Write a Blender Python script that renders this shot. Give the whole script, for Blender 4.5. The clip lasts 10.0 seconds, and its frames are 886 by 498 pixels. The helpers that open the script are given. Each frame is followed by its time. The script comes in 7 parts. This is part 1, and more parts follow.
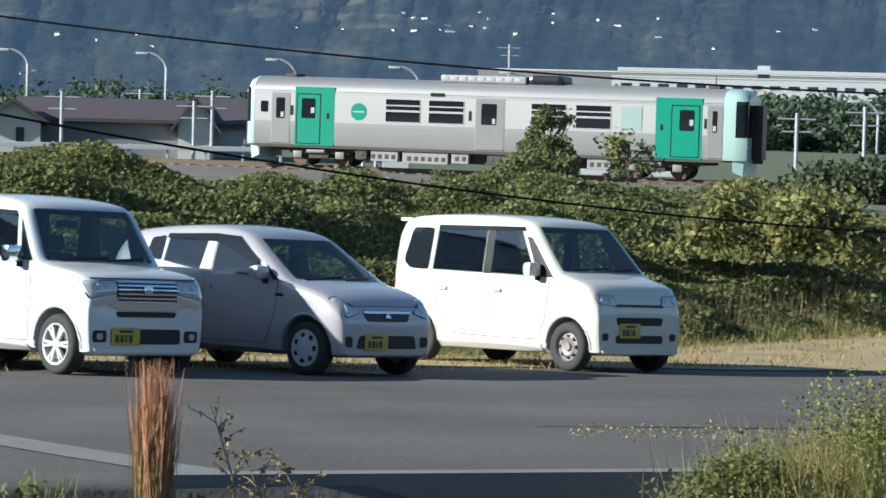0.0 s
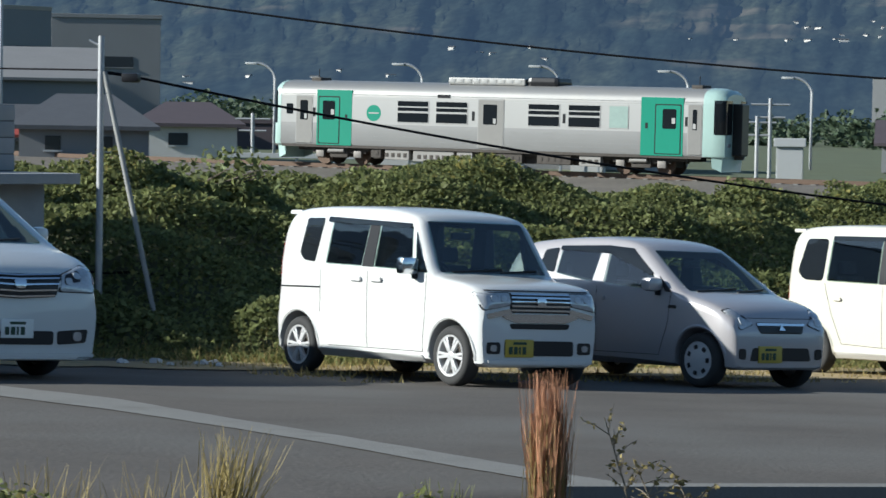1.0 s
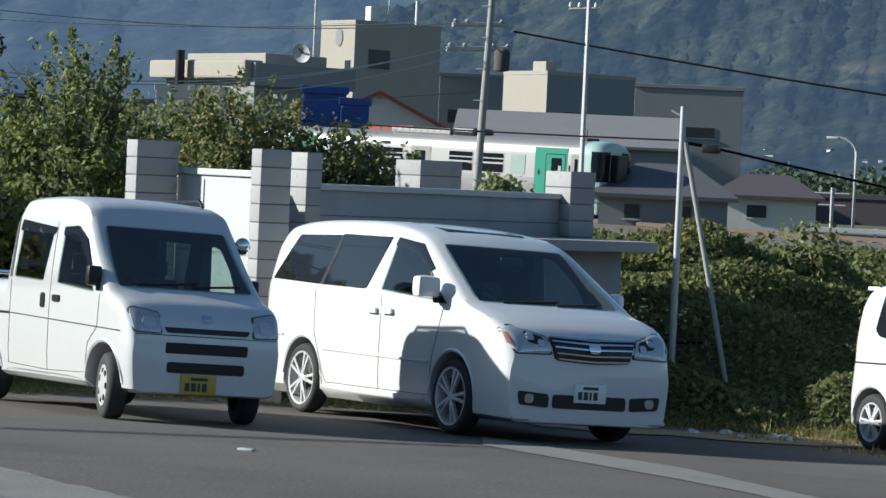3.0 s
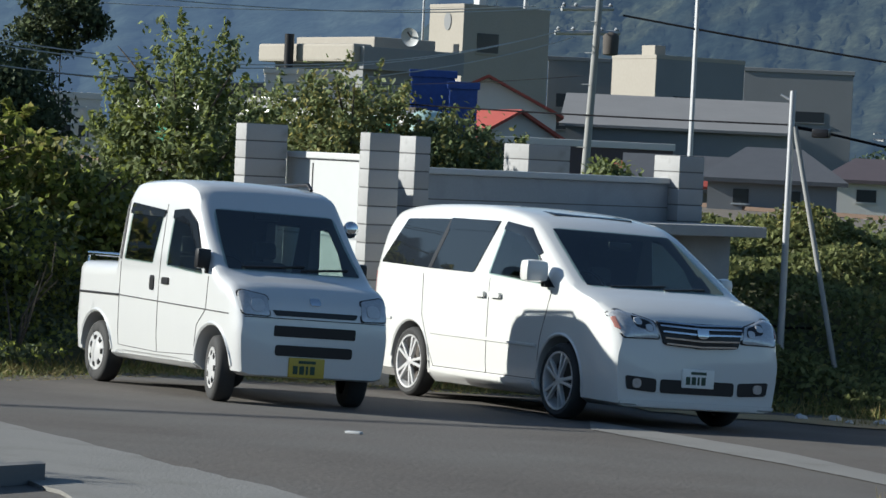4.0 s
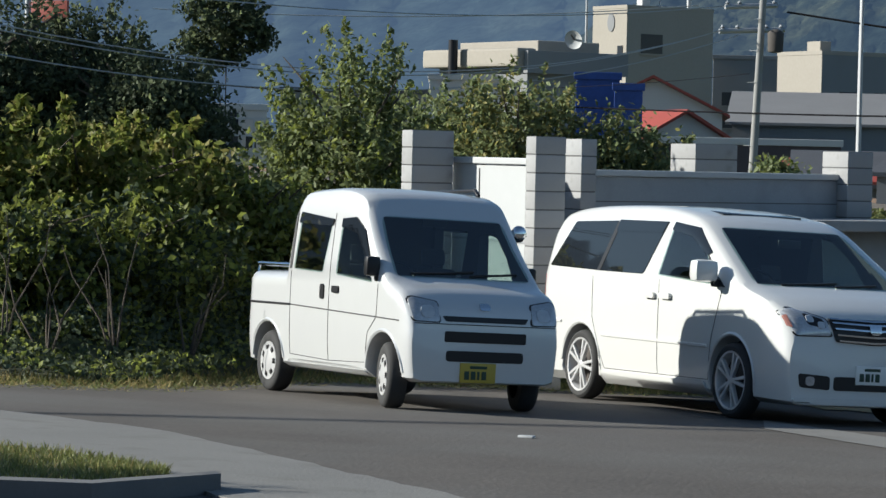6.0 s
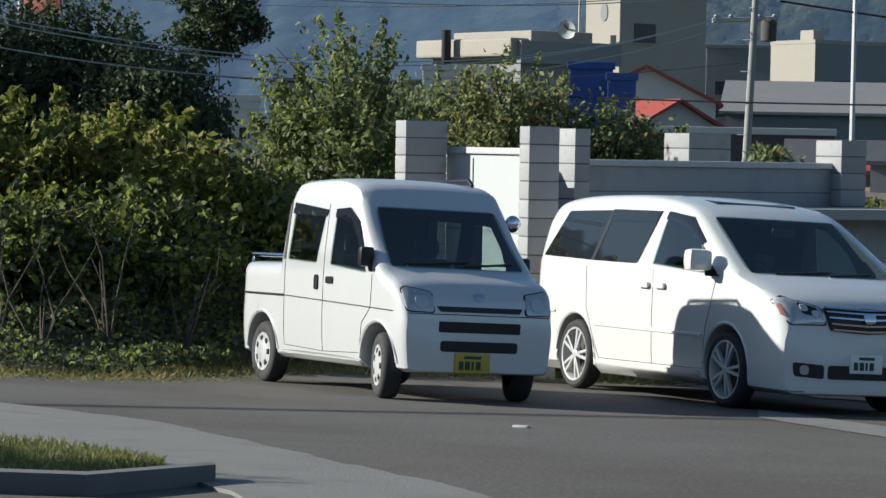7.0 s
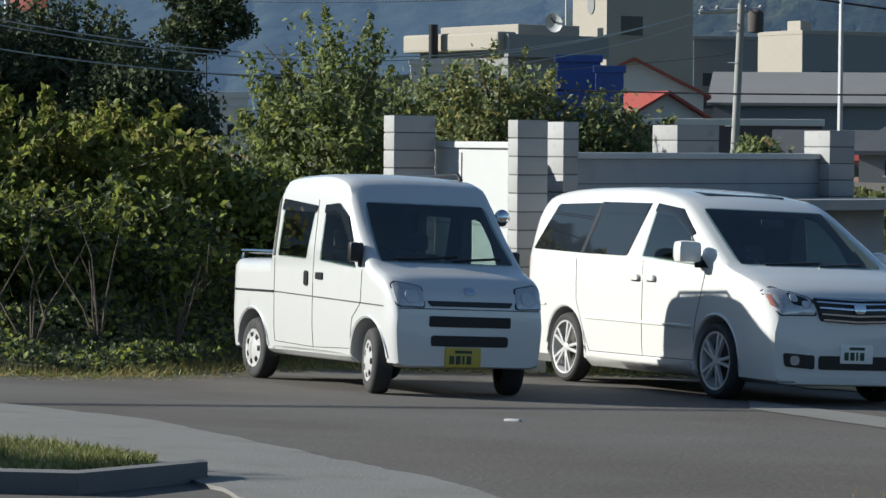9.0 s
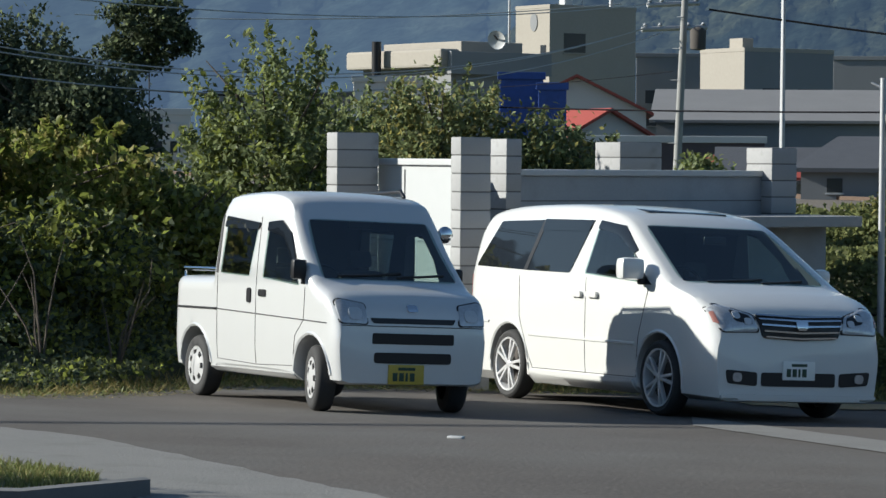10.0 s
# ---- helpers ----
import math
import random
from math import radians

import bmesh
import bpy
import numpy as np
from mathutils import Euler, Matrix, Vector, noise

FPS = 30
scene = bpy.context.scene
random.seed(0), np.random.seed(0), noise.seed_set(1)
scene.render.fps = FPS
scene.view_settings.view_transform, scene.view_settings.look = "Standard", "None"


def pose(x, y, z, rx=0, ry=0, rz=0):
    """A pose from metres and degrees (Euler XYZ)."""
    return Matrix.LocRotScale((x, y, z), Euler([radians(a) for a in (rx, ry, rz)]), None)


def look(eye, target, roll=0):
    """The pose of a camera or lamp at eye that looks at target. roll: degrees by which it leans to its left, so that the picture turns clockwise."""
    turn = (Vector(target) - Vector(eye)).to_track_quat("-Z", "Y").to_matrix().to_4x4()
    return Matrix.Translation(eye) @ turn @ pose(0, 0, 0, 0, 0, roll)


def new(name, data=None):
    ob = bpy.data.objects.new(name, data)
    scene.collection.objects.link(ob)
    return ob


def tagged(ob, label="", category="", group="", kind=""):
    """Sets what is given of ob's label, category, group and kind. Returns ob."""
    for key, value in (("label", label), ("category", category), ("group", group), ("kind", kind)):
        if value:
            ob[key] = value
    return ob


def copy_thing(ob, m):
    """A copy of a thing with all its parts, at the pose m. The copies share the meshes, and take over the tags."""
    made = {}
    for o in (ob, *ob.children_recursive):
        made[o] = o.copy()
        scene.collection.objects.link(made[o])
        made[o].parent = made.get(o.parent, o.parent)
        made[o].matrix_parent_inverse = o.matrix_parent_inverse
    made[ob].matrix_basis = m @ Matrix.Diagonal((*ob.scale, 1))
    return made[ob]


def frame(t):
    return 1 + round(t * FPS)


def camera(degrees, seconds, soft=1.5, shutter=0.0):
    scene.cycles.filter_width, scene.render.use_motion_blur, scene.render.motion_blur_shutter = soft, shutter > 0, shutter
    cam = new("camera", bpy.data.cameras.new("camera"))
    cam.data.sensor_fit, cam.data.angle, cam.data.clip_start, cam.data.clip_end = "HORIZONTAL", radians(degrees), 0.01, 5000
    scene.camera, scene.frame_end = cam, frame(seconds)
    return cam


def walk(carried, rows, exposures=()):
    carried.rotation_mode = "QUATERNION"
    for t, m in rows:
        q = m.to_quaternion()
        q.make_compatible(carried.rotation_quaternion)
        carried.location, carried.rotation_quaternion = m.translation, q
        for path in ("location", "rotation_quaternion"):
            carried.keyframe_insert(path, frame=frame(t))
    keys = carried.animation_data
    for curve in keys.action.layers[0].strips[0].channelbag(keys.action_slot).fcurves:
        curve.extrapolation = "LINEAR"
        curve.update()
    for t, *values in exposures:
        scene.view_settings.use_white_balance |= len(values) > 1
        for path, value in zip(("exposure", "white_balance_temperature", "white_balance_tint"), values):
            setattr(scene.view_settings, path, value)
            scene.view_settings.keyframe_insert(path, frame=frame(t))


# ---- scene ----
# ---- camera: a hand-held zoom on one spot, panned to follow the train ----
EYE = (0.0, 0.0, 2.497)
cam = camera(17.15, 10.0, soft=1.5, shutter=0.1)
# seconds, yaw to the left, pitch up, roll
ROWS = [
    (0.0, 0.000, -2.468, 1.413),
    (0.5, 3.693, -2.453, 0.886),
    (1.0, 7.657, -2.390, 0.936),
    (1.5, 11.184, -1.633, 0.840),
    (2.0, 15.556, -1.004, 1.384),
    (2.5, 17.456, -1.190, 2.240),
    (2.7, 18.07, -1.24, 2.42),
    (4.0, 20.979, -1.753, 2.737),
    (4.5, 22.112, -1.865, 2.570),
    (5.0, 23.206, -1.828, 2.553),
    (5.5, 24.110, -1.690, 1.681),
    (6.0, 24.266, -1.789, 1.284),
    (7.5, 23.974, -2.070, 0.895),
    (8.0, 23.645, -2.203, 0.781),
    (8.5, 23.972, -2.166, 0.471),
    (9.0, 23.938, -2.081, 0.449),
    (9.5, 23.457, -1.925, 0.256),
    (10.0, 22.831, -1.740, 0.457),
]

# seconds, stops, white balance
EXPOSURES = [(0.0, 1.07, 5880, 3), (0.5, 0.94, 5920, 3), (1.0, 0.79, 5930, 3), (2.5, 0.81, 5960, 4), (5.5, 0.74, 6180, 5), (10.0, 0.74, 6180, 5)]


def aim(yaw, pitch, roll):
    return pose(*EYE, 0, 0, yaw) @ pose(0, 0, 0, 90 + pitch, 0, 0) @ pose(0, 0, 0, 0, 0, roll)


walk(cam, [(t, aim(a, b, c)) for t, a, b, c in ROWS], EXPOSURES)

# ---- light: low autumn sun from the left, clear sky ----
SUN_AZ, SUN_EL = radians(-109), radians(23)  # compass from +y, clockwise
world = bpy.data.worlds.new("sky")
scene.world = world
world.use_nodes = True
wn = world.node_tree
sky = wn.nodes.new("ShaderNodeTexSky")
sky.sky_type = "NISHITA"
sky.sun_disc = False
sky.sun_elevation, sky.sun_rotation = SUN_EL, SUN_AZ
sky.dust_density, sky.ozone_density, sky.air_density = 0.4, 2.5, 1.0
wn.links.new(sky.outputs[0], wn.nodes["Background"].inputs[0])
wn.nodes["Background"].inputs[1].default_value = 0.068
sun_data = bpy.data.lights.new("sun", "SUN")
sun_data.energy, sun_data.angle, sun_data.color = 5.0, radians(0.6), (1.0, 0.93, 0.84)
sun = new("sun", sun_data)
SUN_DIR = Vector((math.sin(SUN_AZ) * math.cos(SUN_EL), math.cos(SUN_AZ) * math.cos(SUN_EL), math.sin(SUN_EL)))
sun.matrix_world = look((0, 0, 60), Vector((0, 0, 60)) - SUN_DIR)


# ---- materials ----
def material(name, color, rough=0.6, metal=0.0, spec=0.5, coat=0.0, vary=0.12, scale=6.0, fine=60.0, bump=0.0, deep=0.02, squash=None, island=0.0, obrand=0.0, dirt=None, haze=None):
    """Principled surface with mottling at two scales, optional relief, per-leaf and per-piece variation."""
    m = bpy.data.materials.new(name)
    m.use_nodes = True
    nt, b = m.node_tree, m.node_tree.nodes["Principled BSDF"]
    b.inputs["Roughness"].default_value, b.inputs["Metallic"].default_value = rough, metal
    b.inputs["Specular IOR Level"].default_value, b.inputs["Coat Weight"].default_value = spec, coat
    b.inputs["Coat Roughness"].default_value = 0.05
    tc = nt.nodes.new("ShaderNodeTexCoord")
    n1, n2 = nt.nodes.new("ShaderNodeTexNoise"), nt.nodes.new("ShaderNodeTexNoise")
    coords = tc.outputs["Object"]
    if squash:
        mp = nt.nodes.new("ShaderNodeMapping")
        mp.inputs["Scale"].default_value = squash
        nt.links.new(coords, mp.inputs["Vector"])
        coords = mp.outputs[0]
    for n, s in ((n1, scale), (n2, fine)):
        n.inputs["Scale"].default_value, n.inputs["Detail"].default_value = s, 5
        nt.links.new(coords, n.inputs["Vector"])
    add = nt.nodes.new("ShaderNodeMath")
    add.operation = "ADD"
    nt.links.new(n1.outputs[0], add.inputs[0]), nt.links.new(n2.outputs[0], add.inputs[1])
    last = add
    for kind, amount in (("island", island), ("object", obrand)):
        if amount:
            src = nt.nodes.new("ShaderNodeNewGeometry" if kind == "island" else "ShaderNodeObjectInfo")
            mul = nt.nodes.new("ShaderNodeMath")
            mul.operation, mul.inputs[1].default_value, mul.inputs[2].default_value = "MULTIPLY_ADD", amount / max(vary, 0.01), -0.5 * amount / max(vary, 0.01)
            nt.links.new(src.outputs["Random Per Island" if kind == "island" else "Random"], mul.inputs[0])
            s2 = nt.nodes.new("ShaderNodeMath")
            nt.links.new(last.outputs[0], s2.inputs[0]), nt.links.new(mul.outputs[0], s2.inputs[1])
            last = s2
    val = nt.nodes.new("ShaderNodeMath")
    val.operation, val.inputs[1].default_value, val.inputs[2].default_value = "MULTIPLY_ADD", 2 * vary, 1 - 2 * vary
    nt.links.new(last.outputs[0], val.inputs[0])
    mix = nt.nodes.new("ShaderNodeVectorMath")
    mix.operation, mix.inputs[0].default_value = "SCALE", color
    nt.links.new(val.outputs[0], mix.inputs["Scale"])
    out = mix.outputs[0]
    if dirt:
        dcol, dscale, dmin, dmax = dirt
        nd, ramp, mx = nt.nodes.new("ShaderNodeTexNoise"), nt.nodes.new("ShaderNodeMapRange"), nt.nodes.new("ShaderNodeMix")
        nd.inputs["Scale"].default_value, nd.inputs["Detail"].default_value = dscale, 6
        ramp.inputs["From Min"].default_value, ramp.inputs["From Max"].default_value = dmin, dmax
        mx.data_type, mx.inputs[7].default_value = "RGBA", (*dcol, 1)
        nt.links.new(coords, nd.inputs["Vector"]), nt.links.new(nd.outputs[0], ramp.inputs[0])
        nt.links.new(ramp.outputs[0], mx.inputs[0]), nt.links.new(out, mx.inputs[6])
        out = mx.outputs[2]
    nt.links.new(out, b.inputs["Base Color"])
    if bump:
        bp = nt.nodes.new("ShaderNodeBump")
        bp.inputs["Strength"].default_value, bp.inputs["Distance"].default_value = bump, deep
        nt.links.new(n2.outputs[0], bp.inputs["Height"]), nt.links.new(bp.outputs[0], b.inputs["Normal"])
    if haze:
        b.inputs["Emission Color"].default_value, b.inputs["Emission Strength"].default_value = (*haze[0], 1), haze[1]
    return m


def leafy(name, color, vary=0.35, spec=0.25, light=0.25):
    m = material(name, color, rough=0.55, spec=spec, vary=0.1, scale=0.6, fine=9, island=vary)
    nt, b = m.node_tree, m.node_tree.nodes["Principled BSDF"]
    tr, ad, out = nt.nodes.new("ShaderNodeBsdfTranslucent"), nt.nodes.new("ShaderNodeMixShader"), nt.nodes["Material Output"]
    ad.inputs[0].default_value = light
    nt.links.new(b.inputs["Base Color"].links[0].from_socket, tr.inputs[0])
    nt.links.new(b.outputs[0], ad.inputs[1]), nt.links.new(tr.outputs[0], ad.inputs[2]), nt.links.new(ad.outputs[0], out.inputs[0])
    return m


def hillside(name, dark, light, field, grain, haze):
    """Far woods: tree crowns, broad stands of lighter growth and terraced fields low on the slope; blue haze is put in
    as emission.
    """
    m = bpy.data.materials.new(name)
    m.use_nodes = True
    nt, b = m.node_tree, m.node_tree.nodes["Principled BSDF"]
    b.inputs["Roughness"].default_value, b.inputs["Specular IOR Level"].default_value = 0.95, 0.0
    # blue emission stands in for the haze of distance
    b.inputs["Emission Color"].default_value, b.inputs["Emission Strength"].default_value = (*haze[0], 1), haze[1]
    tc = nt.nodes.new("ShaderNodeTexCoord")

    def field_of(kind, stretch, detail=4):
        mp, n = nt.nodes.new("ShaderNodeMapping"), nt.nodes.new(kind)
        mp.inputs["Scale"].default_value = [v * grain for v in stretch]
        n.inputs["Scale"].default_value = 1.0
        nt.links.new(tc.outputs["Object"], mp.inputs["Vector"]), nt.links.new(mp.outputs[0], n.inputs["Vector"])
        if kind == "ShaderNodeTexNoise":
            n.inputs["Detail"].default_value = detail
        return n.outputs[0]

    def span(src, lo, hi, a=0.0, z=1.0):
        r = nt.nodes.new("ShaderNodeMapRange")
        r.interpolation_type = "SMOOTHSTEP"
        for k, v in (("From Min", lo), ("From Max", hi), ("To Min", a), ("To Max", z)):
            r.inputs[k].default_value = v
        nt.links.new(src, r.inputs[0])
        return r.outputs[0]

    def times(p, q):
        n = nt.nodes.new("ShaderNodeMath")
        n.operation = "MULTIPLY"
        nt.links.new(p, n.inputs[0]), nt.links.new(q, n.inputs[1])
        return n.outputs[0]

    def blend(fac, p, q):
        n = nt.nodes.new("ShaderNodeMix")
        n.data_type = "RGBA"
        nt.links.new(fac, n.inputs[0])
        for k, v in ((6, p), (7, q)):
            if isinstance(v, tuple):
                n.inputs[k].default_value = (*v, 1)
            else:
                nt.links.new(v, n.inputs[k])
        return n.outputs[2]

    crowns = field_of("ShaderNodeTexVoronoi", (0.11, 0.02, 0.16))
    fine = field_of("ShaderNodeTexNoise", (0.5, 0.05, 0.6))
    stands = field_of("ShaderNodeTexNoise", (0.018, 0.004, 0.03), 6)
    terraces = field_of("ShaderNodeTexNoise", (0.010, 0.001, 0.085), 5)
    sep = nt.nodes.new("ShaderNodeSeparateXYZ")
    nt.links.new(tc.outputs["Object"], sep.inputs[0])
    low = times(span(sep.outputs[2], 16, 30), span(sep.outputs[2], 70, 54))
    col = blend(span(stands, 0.40, 0.66), dark, light)
    # gaps between crowns darkened: their shade is put into the colour
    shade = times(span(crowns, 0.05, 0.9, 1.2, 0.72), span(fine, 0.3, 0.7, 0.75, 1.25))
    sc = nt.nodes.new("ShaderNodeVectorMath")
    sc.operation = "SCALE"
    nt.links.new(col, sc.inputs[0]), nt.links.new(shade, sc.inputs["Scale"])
    col = blend(times(low, times(span(terraces, 0.57, 0.64), span(stands, 0.45, 0.58))), sc.outputs[0], field)
    nt.links.new(col, b.inputs["Base Color"])
    bp = nt.nodes.new("ShaderNodeBump")
    bp.inputs["Strength"].default_value, bp.inputs["Distance"].default_value, bp.invert = 0.09, 3.0, True
    nt.links.new(crowns, bp.inputs["Height"]), nt.links.new(bp.outputs[0], b.inputs["Normal"])
    return m


def pane(name, tint, gloss):
    """Thin clear glass: tinted see-through with a mirror-like skin."""
    m = bpy.data.materials.new(name)
    m.use_nodes = True
    nt = m.node_tree
    nt.nodes.remove(nt.nodes["Principled BSDF"])
    tr, gl, mx = (nt.nodes.new("ShaderNode" + k) for k in ("BsdfTransparent", "BsdfGlossy", "MixShader"))
    tr.inputs[0].default_value, gl.inputs["Roughness"].default_value, mx.inputs[0].default_value = (*tint, 1), 0.01, gloss
    nt.links.new(tr.outputs[0], mx.inputs[1]), nt.links.new(gl.outputs[0], mx.inputs[2])
    nt.links.new(mx.outputs[0], nt.nodes["Material Output"].inputs[0])
    return m


M = dict(
    asphalt=material("asphalt", (0.087, 0.077, 0.068), 0.95, spec=0.3, vary=0.32, scale=0.9, fine=22, bump=0.5, deep=0.014, squash=(1, 1, 1), dirt=((0.108, 0.102, 0.094), 0.33, 0.46, 0.68)),
    concrete=material("concrete", (0.165, 0.16, 0.148), 0.9, vary=0.15, scale=1.2, fine=50, bump=0.3, dirt=((0.13, 0.125, 0.11), 2.5, 0.55, 0.75)),
    block=material("concrete_block", (0.30, 0.30, 0.298), 0.88, vary=0.1, scale=3, fine=70, bump=0.35, obrand=0.10, dirt=((0.2, 0.2, 0.19), 3.5, 0.6, 0.85)),
    mortar=material("mortar", (0.12, 0.12, 0.12), 0.95),
    verge=material("dry_grass", (0.30, 0.225, 0.115), 0.95, vary=0.35, scale=1.6, fine=30, bump=0.6, dirt=((0.16, 0.15, 0.06), 1.1, 0.56, 0.72)),
    soil=material("bank_soil", (0.085, 0.09, 0.045), 0.95, vary=0.25, scale=1.5, fine=20),
    field=material("field", (0.075, 0.09, 0.042), 0.95, vary=0.35, scale=0.3, fine=3),
    ballast=material("ballast", (0.115, 0.10, 0.083), 0.95, vary=0.4, scale=0.8, fine=6, bump=0.8),
    rail=material("rail_steel", (0.11, 0.075, 0.055), 0.6, metal=0.6),
    white=material("pearl_white_paint", (0.57, 0.57, 0.55), 0.28, spec=0.5, coat=0.9, vary=0.015),
    cream=material("cream_white_paint", (0.53, 0.51, 0.445), 0.3, coat=0.8, vary=0.02),
    bright=material("solid_white_paint", (0.58, 0.58, 0.565), 0.3, coat=0.8, vary=0.015),
    van=material("silver_white_paint", (0.54, 0.545, 0.54), 0.3, metal=0.15, coat=0.8, vary=0.02),
    greycar=material("grey_metal_paint", (0.37, 0.35, 0.355), 0.3, metal=0.2, coat=0.8, vary=0.02),
    trim=material("black_trim", (0.016, 0.016, 0.018), 0.35, spec=0.3, vary=0.05),
    lens=material("lamp_lens", (0.42, 0.44, 0.46), 0.06, spec=0.8, coat=1.0, vary=0.1, scale=20),
    gap=material("panel_gap", (0.05, 0.05, 0.05), 0.8),
    glass=material("privacy_glass", (0.010, 0.012, 0.014), 0.02, spec=0.5, vary=0.0),
    clear=pane("window_glass", (0.62, 0.72, 0.69), 0.15),
    cabin=material("dark_cabin_trim", (0.05, 0.05, 0.053), 0.8, vary=0.1),
    seat=material("grey_seat_cloth", (0.09, 0.09, 0.095), 0.9, vary=0.15, scale=8),
    lampglass=material("lamp_glass", (0.40, 0.41, 0.42), 0.12, metal=0.25, spec=0.8, coat=1.0, vary=0.25, scale=14, fine=40),
    redlamp=material("red_lamp", (0.45, 0.03, 0.03), 0.15, coat=1.0),
    amber=material("amber_lamp", (0.30, 0.13, 0.10), 0.15, coat=1.0),
    chrome=material("chrome", (0.62, 0.64, 0.66), 0.12, metal=1.0, vary=0.03),
    rimmetal=material("wheel_silver", (0.55, 0.55, 0.55), 0.3, metal=0.3, vary=0.04),
    steelwheel=material("worn_steel_wheel", (0.20, 0.185, 0.17), 0.6, metal=0.4, vary=0.2, scale=20),
    tyre=material("tyre_rubber", (0.028, 0.028, 0.028), 0.85, vary=0.2, scale=12),
    plate_y=material("yellow_plate", (0.44, 0.33, 0.04), 0.5, vary=0.05),
    plate_w=material("white_plate", (0.72, 0.73, 0.70), 0.5, vary=0.04),
    ink=material("plate_ink", (0.02, 0.05, 0.03), 0.6),
    stainless=material("brushed_stainless", (0.27, 0.268, 0.261), 0.45, metal=0.4, vary=0.05, scale=0.9, fine=30, dirt=((0.30, 0.29, 0.27), 0.7, 0.5, 0.8)),
    stainless_low=material("dull_stainless", (0.24, 0.24, 0.237), 0.5, metal=0.35, vary=0.06, scale=0.8, fine=30),
    train_white=material("train_white_band", (0.335, 0.332, 0.322), 0.45, vary=0.05, scale=0.6, fine=20),
    train_green=material("emerald_green_paint", (0.0, 0.20, 0.125), 0.4, coat=0.3, vary=0.05),
    mint=material("pale_mint_paint", (0.34, 0.47, 0.43), 0.35, coat=0.4, vary=0.04),
    door_steel=material("grey_door", (0.20, 0.195, 0.185), 0.5, metal=0.3, vary=0.08),
    under=material("underfloor_dirt", (0.06, 0.052, 0.045), 0.85, vary=0.3, scale=3),
    ubox=material("underfloor_box", (0.24, 0.23, 0.215), 0.7, vary=0.15, scale=2),
    curtain=material("train_window_light", (0.25, 0.33, 0.30), 0.4),
    gate=material("white_gate_paint", (0.43, 0.44, 0.44), 0.5, vary=0.04),
    wallpaint=material("grey_wall_render", (0.30, 0.315, 0.33), 0.85, vary=0.08, scale=1.5, fine=30, dirt=((0.2, 0.21, 0.22), 1.5, 0.5, 0.8)),
    pole=material("pole_concrete", (0.26, 0.26, 0.25), 0.85, vary=0.1, scale=2, fine=30),
    steel=material("galvanised_steel", (0.36, 0.37, 0.38), 0.5, metal=0.5, vary=0.1, scale=3),
    cable=material("cable_rubber", (0.010, 0.010, 0.012), 0.8, spec=0.05),
    house_white=material("house_plaster", (0.50, 0.485, 0.46), 0.85, vary=0.06, scale=0.6),
    house_grey=material("grey_plaster", (0.20, 0.205, 0.21), 0.9, vary=0.08, scale=0.4),
    beige=material("beige_concrete", (0.30, 0.275, 0.235), 0.9, vary=0.08, scale=0.25, fine=4),
    dark_tile=material("dark_roof_tile", (0.075, 0.078, 0.085), 0.6, vary=0.15, scale=1.5, fine=9, bump=0.5),
    brown_tile=material("brown_roof_tile", (0.066, 0.052, 0.058), 0.7, vary=0.15, scale=1.5, fine=9),
    roof_sheet=material("grey_roof_sheet", (0.19, 0.185, 0.18), 0.6, vary=0.12, scale=0.5, fine=6),
    red_roof=material("red_roof", (0.28, 0.05, 0.032), 0.6, vary=0.12, scale=0.8, fine=6),
    blue_sheet=material("blue_sheet", (0.020, 0.060, 0.24), 0.6, vary=0.35, scale=0.9, fine=3),
    window_dark=material("dark_window", (0.03, 0.035, 0.04), 0.15),
    bark=material("bark", (0.075, 0.06, 0.045), 0.9, vary=0.25, scale=6, fine=40, bump=0.5),
    twig=material("pale_twig", (0.20, 0.165, 0.115), 0.9, vary=0.2),
    leaf_bank=leafy("bank_leaves", (0.165, 0.182, 0.072), 0.5, spec=0.15, light=0.5),
    leaf_far=leafy("far_leaves", (0.062, 0.088, 0.052), 0.35),
    leaf_yellow=leafy("yellowing_leaves", (0.27, 0.245, 0.08), 0.4, light=0.45),
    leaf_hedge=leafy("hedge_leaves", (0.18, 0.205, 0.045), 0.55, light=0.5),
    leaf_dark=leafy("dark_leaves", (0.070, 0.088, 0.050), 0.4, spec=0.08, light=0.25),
    leaf_tree=leafy("tree_leaves", (0.165, 0.195, 0.088), 0.5, spec=0.2, light=0.45),
    reed=leafy("reed_plume", (0.40, 0.21, 0.125), 0.35, spec=0.1),
    straw=leafy("straw", (0.30, 0.24, 0.10), 0.35, spec=0.1),
    weed_brown=leafy("brown_weed", (0.15, 0.125, 0.075), 0.4, spec=0.1),
    grass=leafy("grass_blades", (0.15, 0.165, 0.05), 0.4),
    # last pair on each hill: haze put in as a blue glow, colour and strength
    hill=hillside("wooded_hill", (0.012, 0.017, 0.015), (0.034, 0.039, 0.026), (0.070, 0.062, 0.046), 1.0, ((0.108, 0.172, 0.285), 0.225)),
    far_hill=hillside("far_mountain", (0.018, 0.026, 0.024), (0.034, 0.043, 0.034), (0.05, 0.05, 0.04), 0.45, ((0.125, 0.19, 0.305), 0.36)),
)


